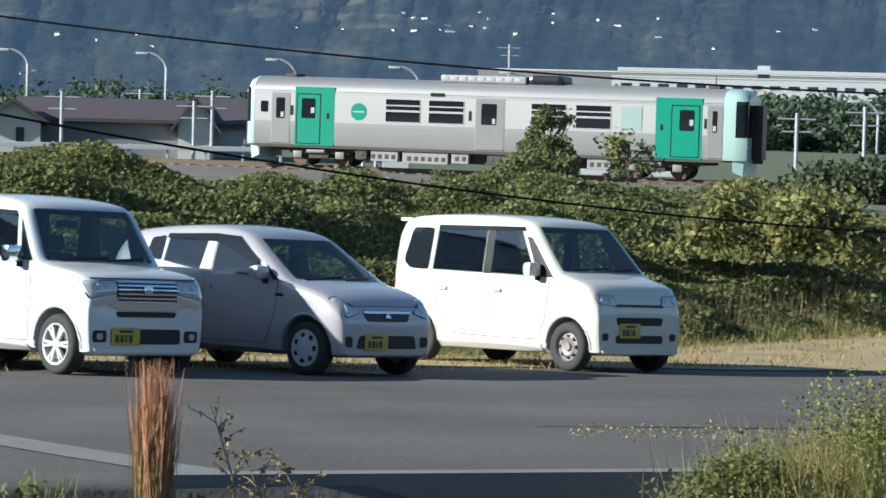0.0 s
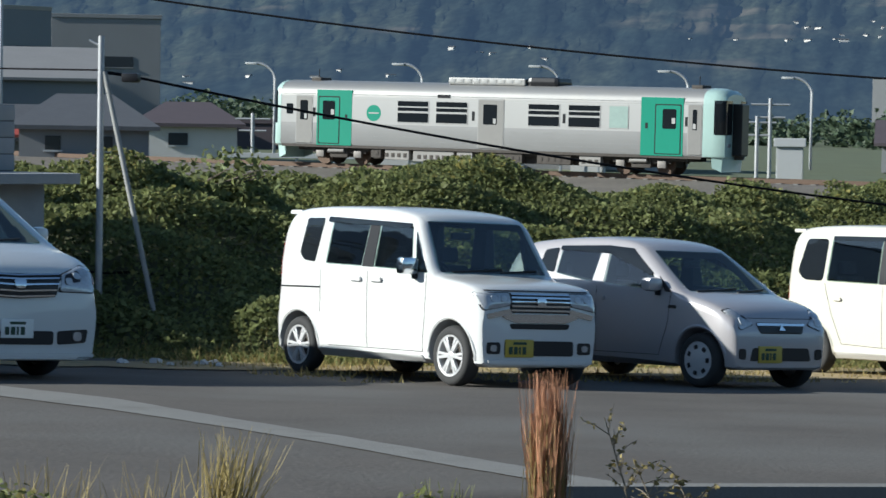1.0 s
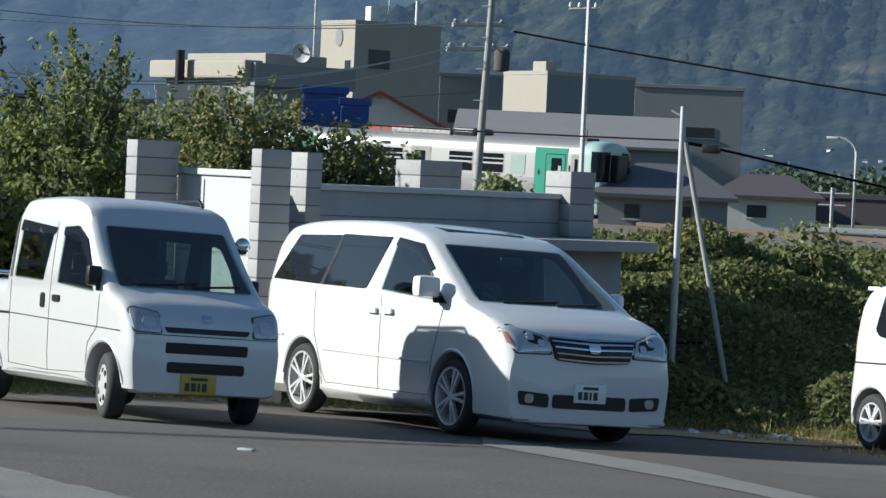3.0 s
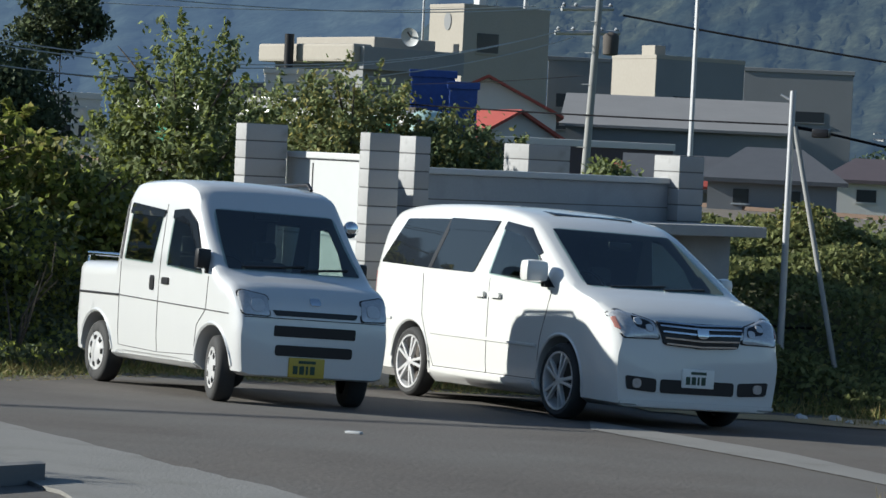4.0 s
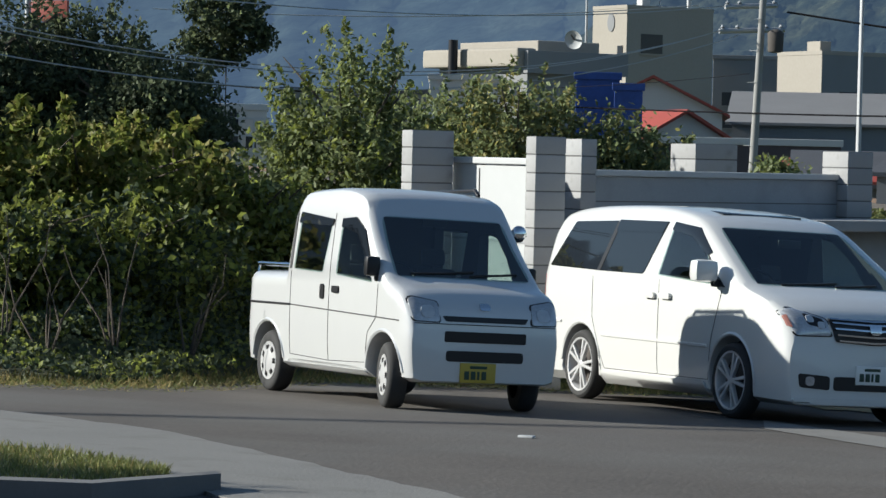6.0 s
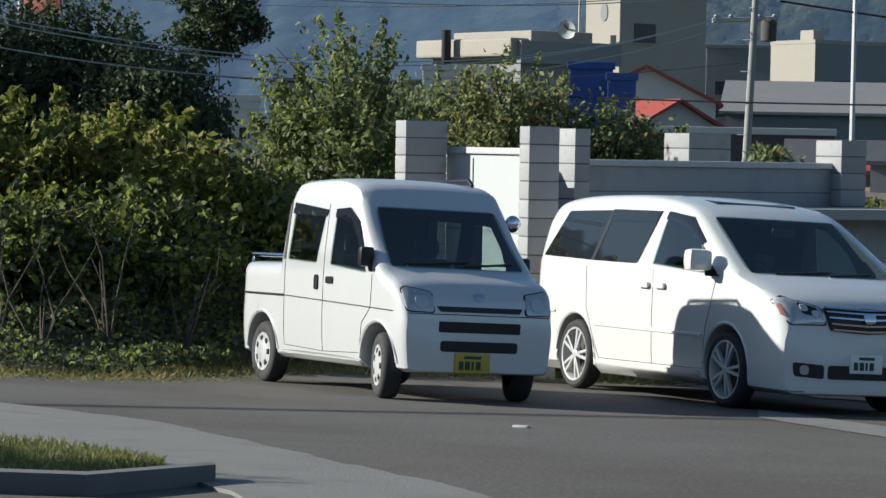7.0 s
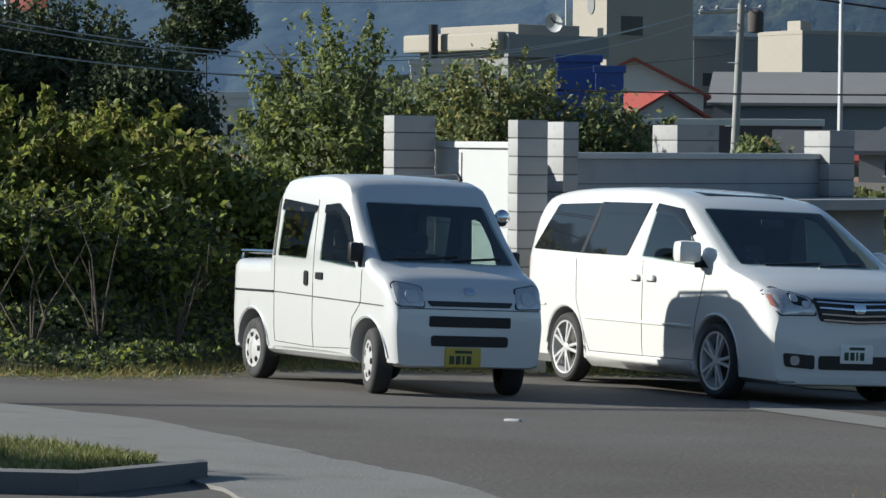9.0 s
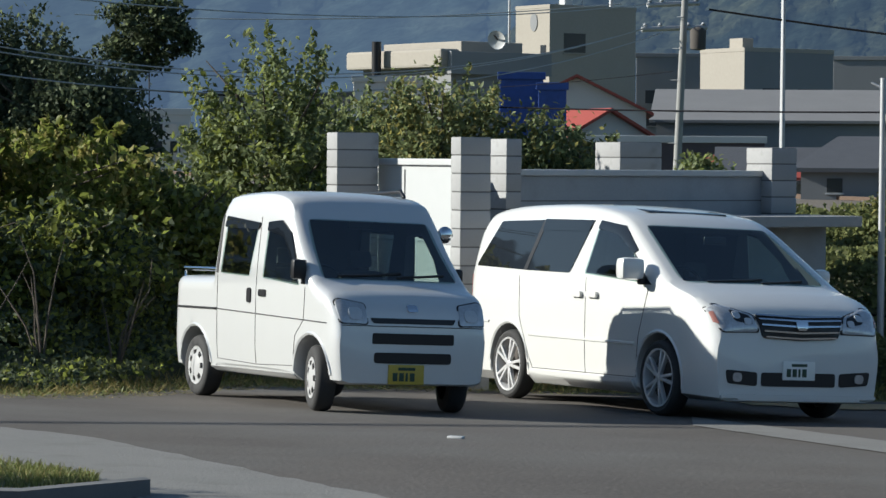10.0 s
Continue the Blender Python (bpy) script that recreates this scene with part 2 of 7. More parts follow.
# ---- building blocks ----
def obj(name, verts, faces, mats, parent=None, label="", smooth=0.0, idx=None):
    me = bpy.data.meshes.new(name)
    me.from_pydata([tuple(v) for v in verts], [], [tuple(f) for f in faces])
    for m in mats if isinstance(mats, (list, tuple)) else [mats]:
        me.materials.append(m)
    if idx is not None:
        me.polygons.foreach_set("material_index", idx)
    if smooth:
        me.polygons.foreach_set("use_smooth", [True] * len(me.polygons))
        me.set_sharp_from_angle(angle=radians(smooth))
    me.update()
    ob = new(name, me)
    ob.parent = parent
    if label:
        ob["label"] = label
    return ob


def part(name, bm, mat, parent=None, label="", smooth=35):
    me = bpy.data.meshes.new(name)
    bmesh.ops.recalc_face_normals(bm, faces=bm.faces)
    bm.to_mesh(me)
    bm.free()
    me.materials.append(mat)
    if smooth:
        me.polygons.foreach_set("use_smooth", [True] * len(me.polygons))
        me.set_sharp_from_angle(angle=radians(smooth))
    ob = new(name, me)
    ob.parent = parent
    if label:
        ob["label"] = label
    return ob


def box_into(bm, x0, x1, y0, y1, z0, z1, m=None, bevel=0.0):
    made = bmesh.ops.create_cube(bm, size=1, matrix=(m or Matrix()) @ Matrix.Translation(((x0 + x1) / 2, (y0 + y1) / 2, (z0 + z1) / 2)) @ Matrix.Diagonal((x1 - x0, y1 - y0, z1 - z0, 1)))
    if bevel:
        edges = list({e for v in made["verts"] for e in v.link_edges})
        bmesh.ops.bevel(bm, geom=edges, offset=bevel, segments=2, affect="EDGES", profile=0.6)


def box(name, x0, x1, y0, y1, z0, z1, mat, parent=None, label="", bevel=0.01, m=None):
    bm = bmesh.new()
    box_into(bm, x0, x1, y0, y1, z0, z1, m, bevel)
    return part(name, bm, mat, parent, label, smooth=40 if bevel > 0.12 * min(x1 - x0, y1 - y0, z1 - z0) and max(x1 - x0, y1 - y0, z1 - z0) < 1.2 else 0)


def tube_into(bm, pts, radii, sides=8):
    rings = []
    for i, p in enumerate(pts):
        a, b = Vector(pts[max(i - 1, 0)]), Vector(pts[min(i + 1, len(pts) - 1)])
        q = (b - a).to_track_quat("Z", "Y")
        r = radii[i] if isinstance(radii, (list, tuple)) else radii
        rings.append([bm.verts.new(Vector(p) + q @ Vector((r * math.cos(k * 2 * math.pi / sides), r * math.sin(k * 2 * math.pi / sides), 0))) for k in range(sides)])
    for r0, r1 in zip(rings, rings[1:]):
        for k in range(sides):
            bm.faces.new((r0[k], r0[(k + 1) % sides], r1[(k + 1) % sides], r1[k]))
    bm.faces.new(rings[0][::-1]), bm.faces.new(rings[-1])


def tube(name, pts, radii, mat, parent=None, label="", sides=8):
    bm = bmesh.new()
    tube_into(bm, pts, radii, sides)
    return part(name, bm, mat, parent, label, smooth=50)


def lathe(name, profile, mat, parent, m=None, sides=32, label="", caps=True):
    """Turns (radius, y) pairs round the y axis."""
    bm = bmesh.new()
    rings = [[bm.verts.new((r * math.cos(k * 2 * math.pi / sides), y, r * math.sin(k * 2 * math.pi / sides))) for k in range(sides)] for r, y in profile]
    for r0, r1 in zip(rings, rings[1:]):
        for k in range(sides):
            bm.faces.new((r0[k], r0[(k + 1) % sides], r1[(k + 1) % sides], r1[k]))
    if caps:
        bm.faces.new(rings[0]), bm.faces.new(rings[-1][::-1])
    if m:
        bm.transform(m)
    return part(name, bm, mat, parent, label, smooth=40)


def thing(name, m, label, category, group="", kind=""):
    ob = new(name)
    ob.empty_display_size = 0.2
    ob.matrix_world = m
    return tagged(ob, label, category, group, kind)


def at(az, d, z=0.0):
    """A place by its bearing to the left of north from the eye, and its distance."""
    return Vector((-d * math.sin(radians(az)), d * math.cos(radians(az)), z))


def high(el, d):
    return EYE[2] + d * math.tan(radians(el))


# ---- the lie of the land ----
def lot(x, y):
    """The sloping parking ground."""
    return -0.0109 * x - 0.0481 * (np.clip(y, 6, 60) - 28)


def bank_n(x, y):
    return -0.737 * (x + 13) + 0.676 * (y - 22.5)


def bank_u(x, y):
    return 0.676 * (x + 13) + 0.737 * (y - 22.5)


def ease(t):
    t = np.clip(t, 0, 1)
    return t * t * (3 - 2 * t)


def foot(u):
    """How far the lot reaches past the straight foot line, beside the gate."""
    return 2.8 * ease((u + 0.5) / 3.5) * ease((11.5 - u) / 3)


def bank_at(u, n):
    return -13 + 0.676 * u - 0.737 * n, 22.5 + 0.737 * u + 0.676 * n


def rail_z(s):
    return 0.40 + 0.0075 * s + 0.00006 * s * s


TRACK0, TRACK_D = Vector((11.78, 119.11, 0)), Vector((-0.9465, 0.3229, 0))


def land(x, y):
    n, u = bank_n(x, y), bank_u(x, y)
    base = np.maximum(lot(x, y), -0.5)
    top = 1.05 + 0.28 * ease((u - 7) / 6) - 0.34 * ease((u - 17) / 10) + 0.12 * np.sin(u * 0.7) + 0.08 * np.sin(u * 1.9 + 1)
    z = base + (top - base) * ease((n - foot(u) - 0.6) / 5.5)
    s = (x - TRACK0.x) * TRACK_D.x + (y - TRACK0.y) * TRACK_D.y
    far = rail_z(np.clip(s, -60, 160)) - 0.75
    z = z + (far - z) * ease((n - 12) / 22)
    # a drain in front of the lot
    ditch = ease((15.1 + 0.6 * x - y) / 0.25) * ease((x + 1.55) / 0.2) * ease((3.2 - x) / 0.6) * ease((y - 12.6 - 0.6 * x) / 0.3)
    return z - 0.9 * ditch


# ---- ground ----
def build_ground():
    xs = np.concatenate([np.linspace(-2600, -60, 14), np.linspace(-50, 50, 161), np.linspace(60, 2600, 14)])
    ys = np.concatenate([np.linspace(-300, 4, 8), np.linspace(6, 75, 150), np.linspace(78, 200, 40), np.linspace(230, 3600, 14)])
    gx, gy = np.meshgrid(xs, ys)
    gz = land(gx, gy)
    verts = np.stack([gx, gy, gz], -1).reshape(-1, 3)
    w = len(xs)
    faces, idx = [], []
    for j in range(len(ys) - 1):
        for i in range(w - 1):
            faces.append((j * w + i, j * w + i + 1, (j + 1) * w + i + 1, (j + 1) * w + i))
            cx, cy = (xs[i] + xs[i + 1]) / 2, (ys[j] + ys[j + 1]) / 2
            n = bank_n(cx, cy) - float(foot(bank_u(cx, cy)))
            idx.append(0 if n < -0.2 else 1 if n < 14 else 2)
    g = obj("ground", verts, faces, [M["asphalt"], M["soil"], M["field"]], smooth=60, idx=idx)
    tagged(g, "worn grey asphalt lot running up to a weedy bank", "ground", kind="structure")


def ribbon(name, left, right, mat, label, lift, thick=0.0, category="pavement", wobble=0.0):
    """A strip laid on the lot between two lines of points."""
    verts, faces = [], []
    rows = []
    for a, b in zip(left, right):
        rows.append([Vector(a).lerp(Vector(b), t) for t in (0, 0.25, 0.5, 0.75, 1)])
    dense = []
    for r0, r1 in zip(rows, rows[1:]):
        dense += [[p.lerp(q, k / 8) for p, q in zip(r0, r1)] for k in range(8)]
    dense.append(rows[-1])
    if wobble:
        for k, r in enumerate(dense):
            across = (r[4] - r[0]).normalized()
            for i in (0, 4):
                f = wobble * (math.sin(k * 1.3 + i) + 0.8 * math.sin(k * 2.9 + 2 * i) + random.uniform(-0.6, 0.6))
                r[i] = r[i] + across * f
    for r in dense:
        for p in r:
            verts.append((p.x, p.y, float(np.maximum(lot(p.x, p.y), -0.5)) + lift))
    n = len(dense)
    for j in range(n - 1):
        for i in range(4):
            faces.append((j * 5 + i, j * 5 + i + 1, j * 5 + i + 6, j * 5 + i + 5))
    if thick:
        base = len(verts)
        verts += [(x, y, z - thick) for x, y, z in verts[:base]]
        for j in range(n - 1):
            for i in (0, 4):
                faces.append((j * 5 + i, (j + 1) * 5 + i, base + (j + 1) * 5 + i, base + j * 5 + i))
        for j in (0, n - 1):
            for i in range(4):
                faces.append((j * 5 + i, j * 5 + i + 1, base + j * 5 + i + 1, base + j * 5 + i))
    return tagged(obj(name, verts, faces, mat, smooth=40), label, category, kind="structure")


build_ground()
ribbon("pavement", [(-16.0, 19.6), (-10.7, 17.35), (-9.6, 16.86), (-8.18, 15.57), (-6.94, 14.43), (-5.92, 13.56), (-4.2, 11.2)], [(-13.6, 15.0), (-9.5, 14.0), (-8.4, 13.7), (-7.6, 13.2), (-6.8, 12.5), (-6.0, 11.6), (-4.4, 9.2)], M["concrete"], "pale worn concrete pavement beside the asphalt", 0.02, 0.1, wobble=0.03)
ribbon("road_strip", [(-7.99, 24.65), (-6.84, 23.52), (-5.56, 22.26), (-4.25, 20.25), (-3.18, 18.71), (-2.25, 17.3), (-1.73, 16.51), (-1.3, 15.85), (-0.8, 15.15)], [(-7.47, 23.09), (-6.37, 21.91), (-5.15, 20.6), (-4.01, 19.12), (-3.0, 17.7), (-2.13, 16.34), (-1.63, 15.63), (-1.25, 15.1), (-1.0, 14.75)], M["concrete"], "pale concrete patch strip crossing the asphalt", 0.006, wobble=0.012)
ribbon("dry_verge", [(-8.9, 28.6), (-7.0, 30.1), (-3.6, 33.2), (3.9, 40.8), (10, 47)], [(-8.3, 27.6), (-6.4, 28.3), (-1.6, 31.4), (5.2, 36.2), (16, 41)], M["verge"], "strip of dry yellow grass along the bank's foot", 0.012, wobble=0.16)
ribbon("kerb", [(-1.5, 14.55), (1.8, 16.53), (2.4, 16.9)], [(-1.45, 14.35), (1.9, 16.33), (2.5, 16.7)], M["concrete"], "low pale concrete kerb above a dark drain", 0.06, 0.5, "kerb")


# ---- cars ----
class Shape:
    """A closed car body: a side outline swept across rounded sections, with wheel arches cut out."""

    def __init__(self, rear, front, half, belt, roof, tumble, outline, clear=0.2, plan_f=(0.32, 0.17), plan_r=(0.2, 0.10)):
        self.rear, self.front, self.half, self.belt, self.roof, self.tumble = rear, front, half, belt, roof, tumble
        for _ in range(2):  # cut the corners of the outline
            cut = [outline[0]]
            for (xa, za), (xb, zb) in zip(outline, outline[1:]):
                cut += [(xa * 0.78 + xb * 0.22, za * 0.78 + zb * 0.22), (xa * 0.22 + xb * 0.78, za * 0.22 + zb * 0.78)]
            outline = cut + [outline[-1]]
        self.outline, self.clear, self.plan_f, self.plan_r = outline, clear, plan_f, plan_r

    def top(self, x):
        return float(np.interp(x, [p[0] for p in self.outline], [p[1] for p in self.outline]))

    def plan(self, x, z=0.0):
        f, round_ = 1.0, 1 + 1.3 * min(1.0, max(0.0, (z - 0.6) / 0.35))
        for d, (r, c) in ((self.front - x, self.plan_f), (x - self.rear, self.plan_r)):
            if d < r:
                f -= c * round_ * (1 - math.sqrt(max(0.0, 1 - (1 - max(d, 0) / r) ** 2)))
        return f

    def width(self, z):
        if z > self.belt:
            return self.half - self.tumble * (z - self.belt) / (self.roof - self.belt)
        k = (self.belt - z) / (self.belt - self.clear)
        return self.half * (1 - 0.045 * max(0, (k - 0.55) / 0.45) ** 2) - 0.012 * k

    def build(self, wb, arch, parent, paint):
        knots = sorted({round(p[0], 3) for p in self.outline} | {round(v, 3) for v in np.arange(self.rear, self.front, 0.09)} | {self.front - v for v in (0, 0.008, 0.02, 0.04, 0.07, 0.12, 0.18)} | {self.rear + 0.012, self.rear + 0.04})
        knots = [k for i, k in enumerate(knots) if i == 0 or k - knots[i - 1] > 0.006]
        fr = (0, 0.05, 0.16, 0.3, 0.45, 0.6, 0.72, 0.84, 0.92, 0.965, 0.99)
        verts, rows = [], []
        for x in knots:
            end = min(self.front - x, x - self.rear)
            pinch = 0.03 * max(0, 1 - end / 0.05) ** 2
            zt, zb = self.top(x) - pinch, self.clear + pinch
            half = [(0, zb), (self.width(zb) * self.plan(x) * 0.9, zb)]
            for f in fr[1:]:
                z = zb + f * (zt - zb)
                edge = max(0, (f - 0.9) / 0.1)
                half.append(((self.width(z) - 0.05 * edge ** 2) * self.plan(x, z), z))
            wt = (self.width(zt) - 0.05) * self.plan(x, zt)
            half += [(wt * 0.955, zt + 0.004), (wt * 0.8, zt + 0.014), (wt * 0.45, zt + 0.026), (0, zt + 0.03)]
            ring = half + [(-y, z) for y, z in half[-2:0:-1]]
            rows.append(list(range(len(verts), len(verts) + len(ring))))
            verts += [(x, y, z) for y, z in ring]
        faces = []
        for r0, r1 in zip(rows, rows[1:]):
            n = len(r0)
            faces += [(r0[k], r0[(k + 1) % n], r1[(k + 1) % n], r1[k]) for k in range(n)]
        faces += [tuple(rows[0][::-1]), tuple(rows[-1])]
        raw = obj("body", verts, faces, [paint, M["trim"]])
        bm = bmesh.new()
        bm.from_mesh(raw.data)
        bmesh.ops.recalc_face_normals(bm, faces=bm.faces)
        bm.to_mesh(raw.data)
        bm.free()
        cut = bmesh.new()
        for ax in (0, -wb):
            for side in (-1, 1):
                bmesh.ops.create_cone(cut, cap_ends=True, segments=36, radius1=arch[0], radius2=arch[0], depth=0.5, matrix=Matrix.Translation((ax, side * (self.half - 0.02), arch[1])) @ Matrix.Rotation(math.pi / 2, 4, "X"))
        cme = bpy.data.meshes.new("cut")
        cut.to_mesh(cme)
        cut.free()
        cme.materials.append(paint)
        cutter = new("cut", cme)
        mod = raw.modifiers.new("arches", "BOOLEAN")
        mod.operation, mod.object, mod.solver = "DIFFERENCE", cutter, "EXACT"
        me = bpy.data.meshes.new_from_object(raw.evaluated_get(bpy.context.evaluated_depsgraph_get()))
        raw.modifiers.clear()
        raw.data = me
        bpy.data.objects.remove(cutter)
        while len(me.materials) < 2:
            me.materials.append(M["trim"])
        me.materials[0], me.materials[1] = paint, M["trim"]
        for poly in me.polygons:
            c = poly.center
            inside = any(abs(math.hypot(c.x - ax, c.z - arch[1]) - arch[0]) < 0.03 and abs(poly.normal.y) < 0.4 or (abs(poly.normal.y) > 0.9 and abs(c.y) < self.half - 0.2 and math.hypot(c.x - ax, c.z - arch[1]) < arch[0]) for ax in (0, -wb))
            poly.material_index = 1 if inside or c.z < self.clear + 0.012 else 0
        me.polygons.foreach_set("use_smooth", [True] * len(me.polygons))
        me.set_sharp_from_angle(angle=radians(32))
        raw.parent = parent
        from mathutils.bvhtree import BVHTree
        self.tree = BVHTree.FromPolygons([v.co[:] for v in me.vertices], [tuple(q.vertices) for q in me.polygons])
        self.body, self.holes = raw, []
        return raw

    def hollow(self, profile, half):
        """Scoops out the cabin (side profile) and opens the glazed windows through the skin."""
        cuts = [([(x, -half, z) for x, z in profile], (0, 2 * half, 0))]
        for axis, pts in self.holes:
            c = sum((Vector(p) for p in pts), Vector((0, 0))) / len(pts)
            pts = [c + (Vector(p) - c) * 0.965 for p in pts]
            if axis == "front":
                cuts.append(([(-0.95, p.x, p.y) for p in pts], (1.5, 0, 0)))
            else:
                y0 = -self.half - 0.1 if axis == "side" else half - 0.12
                cuts.append(([(p.x, y0, p.y) for p in pts], (0, self.half + 0.1 - half + 0.12, 0)))
        tools = []
        for ring, d in cuts:
            bm = bmesh.new()
            a = [bm.verts.new(p) for p in ring]
            b = [bm.verts.new(Vector(p) + Vector(d)) for p in ring]
            n = len(a)
            bm.faces.new(a), bm.faces.new(b[::-1])
            for i in range(n):
                bm.faces.new((a[i], b[i], b[(i + 1) % n], a[(i + 1) % n]))
            bmesh.ops.recalc_face_normals(bm, faces=bm.faces)
            me = bpy.data.meshes.new("cut")
            bm.to_mesh(me)
            bm.free()
            ob = new("cut", me)
            mod = self.body.modifiers.new("cut", "BOOLEAN")
            mod.operation, mod.object, mod.solver = "DIFFERENCE", ob, "EXACT"
            tools.append(ob)
        parent, self.body.parent = self.body.parent, None
        bpy.context.view_layer.update()
        me = bpy.data.meshes.new_from_object(self.body.evaluated_get(bpy.context.evaluated_depsgraph_get()))
        self.body.modifiers.clear()
        keep = list(self.body.data.materials)
        self.body.data, self.body.parent = me, parent
        for ob in tools:
            bpy.data.objects.remove(ob)
        me.materials.clear()
        for m in keep + [M["cabin"]]:
            me.materials.append(m)
        for poly in me.polygons:
            near = self.tree.find_nearest(poly.center)
            if near[3] > 0.012:
                poly.material_index = len(keep)
        me.polygons.foreach_set("use_smooth", [True] * len(me.polygons))
        me.set_sharp_from_angle(angle=radians(32))

    def meet(self, axis, a, b):
        """Where the ray meets the body: side (x, z) from the right, front (y, z) from ahead."""
        if axis == "side":
            o, d = Vector((a, -4, b)), Vector((0, 1, 0))
        elif axis == "left":
            o, d = Vector((a, 4, b)), Vector((0, -1, 0))
        else:
            o, d = Vector((6, a, b)), Vector((-1, 0, 0))
        hit = self.tree.ray_cast(o, d)
        return (hit[0], -d) if hit[0] is not None and (axis == "front" or abs(hit[0].y) > self.half * 0.6) else (None, -d)


def rounded(pts, r=0.03, steps=4):
    out, n = [], len(pts)
    for i in range(n):
        p, a, b = Vector(pts[i]), Vector(pts[i - 1]), Vector(pts[(i + 1) % n])
        k = min(r, (a - p).length * 0.45, (b - p).length * 0.45)
        s, e = p + (a - p).normalized() * k, p + (b - p).normalized() * k
        for j in range(steps + 1):
            t = j / steps
            out.append(s * (1 - t) ** 2 + p * 2 * t * (1 - t) + e * t * t)
    return out


def panel(shape, name, pts, axis, mat, parent, lift=0.006, r=0.03, label="", depth=0.02, rings=5):
    """A plate that follows the body: glass, lamp, grille, badge or handle."""
    if mat == M["clear"] and "visor" not in name:
        shape.holes.append((axis, pts))
    if name == "headlamp":
        mid = sum((Vector(p) for p in pts), Vector((0, 0))) / len(pts)
        panel(shape, "lamp_bezel", [mid + (Vector(p) - mid) * 1.09 for p in pts], axis, M["trim"], parent, lift=0.004, r=r)
    ring = []
    src = rounded(pts, r) if r else [Vector(p) for p in pts]
    for i, p in enumerate(src):
        q = src[(i + 1) % len(src)]
        k = max(1, int((q - p).length / 0.09))
        ring += [p.lerp(q, j / k) for j in range(k)]
    c = sum(ring, Vector((0, 0))) / len(ring)
    verts, faces, prev = [], [], None

    def spot(p, out):
        h, d = shape.meet(axis, p.x, p.y)
        if h is None:
            h = last[0] if last else Vector((0, 0, 0))
            h = Vector((p.x, h.y, p.y)) if axis in ("side", "left") else Vector((h.x, p.x, p.y))
        last[:] = [h]
        return h + d * out
    last = []
    n = len(ring)
    for p in ring:
        verts.append(spot(p, -depth))
    for k in range(rings + 1):
        f = 1 - k / rings
        if k == rings:
            verts.append(spot(c, lift))
        else:
            for p in ring:
                verts.append(spot(c + (p - c) * f, lift))
    for k in range(rings):
        a, b = k * n, (k + 1) * n
        faces += [(a + i, a + (i + 1) % n, b + (i + 1) % n, b + i) for i in range(n)]
    a, tip = rings * n, (rings + 1) * n
    faces += [(a + i, a + (i + 1) % n, tip) for i in range(n)]
    bm = bmesh.new()
    vs = [bm.verts.new(v) for v in verts]
    for f in faces:
        bm.faces.new([vs[i] for i in f])
    return part(name, bm, mat, parent, label, smooth=40)


def seam(shape, name, pts, axis, mat, parent, w=0.006, lift=0.0015, label=""):
    """A thin line along the body."""
    bm = bmesh.new()
    dense = []
    for p, q in zip(pts, pts[1:]):
        k = max(1, int((Vector(q) - Vector(p)).length / 0.06))
        dense += [Vector(p).lerp(Vector(q), j / k) for j in range(k)]
    dense.append(Vector(pts[-1]))
    spots = [shape.meet(axis, p.x, p.y)[0] for p in dense]
    spots = [s for s in spots if s is not None]
    if len(spots) > 1:
        tube_into(bm, [s + shape.meet(axis, 0, 0)[1] * lift for s in spots], w / 2, 5)
        return part(name, bm, mat, parent, label)
    bm.free()


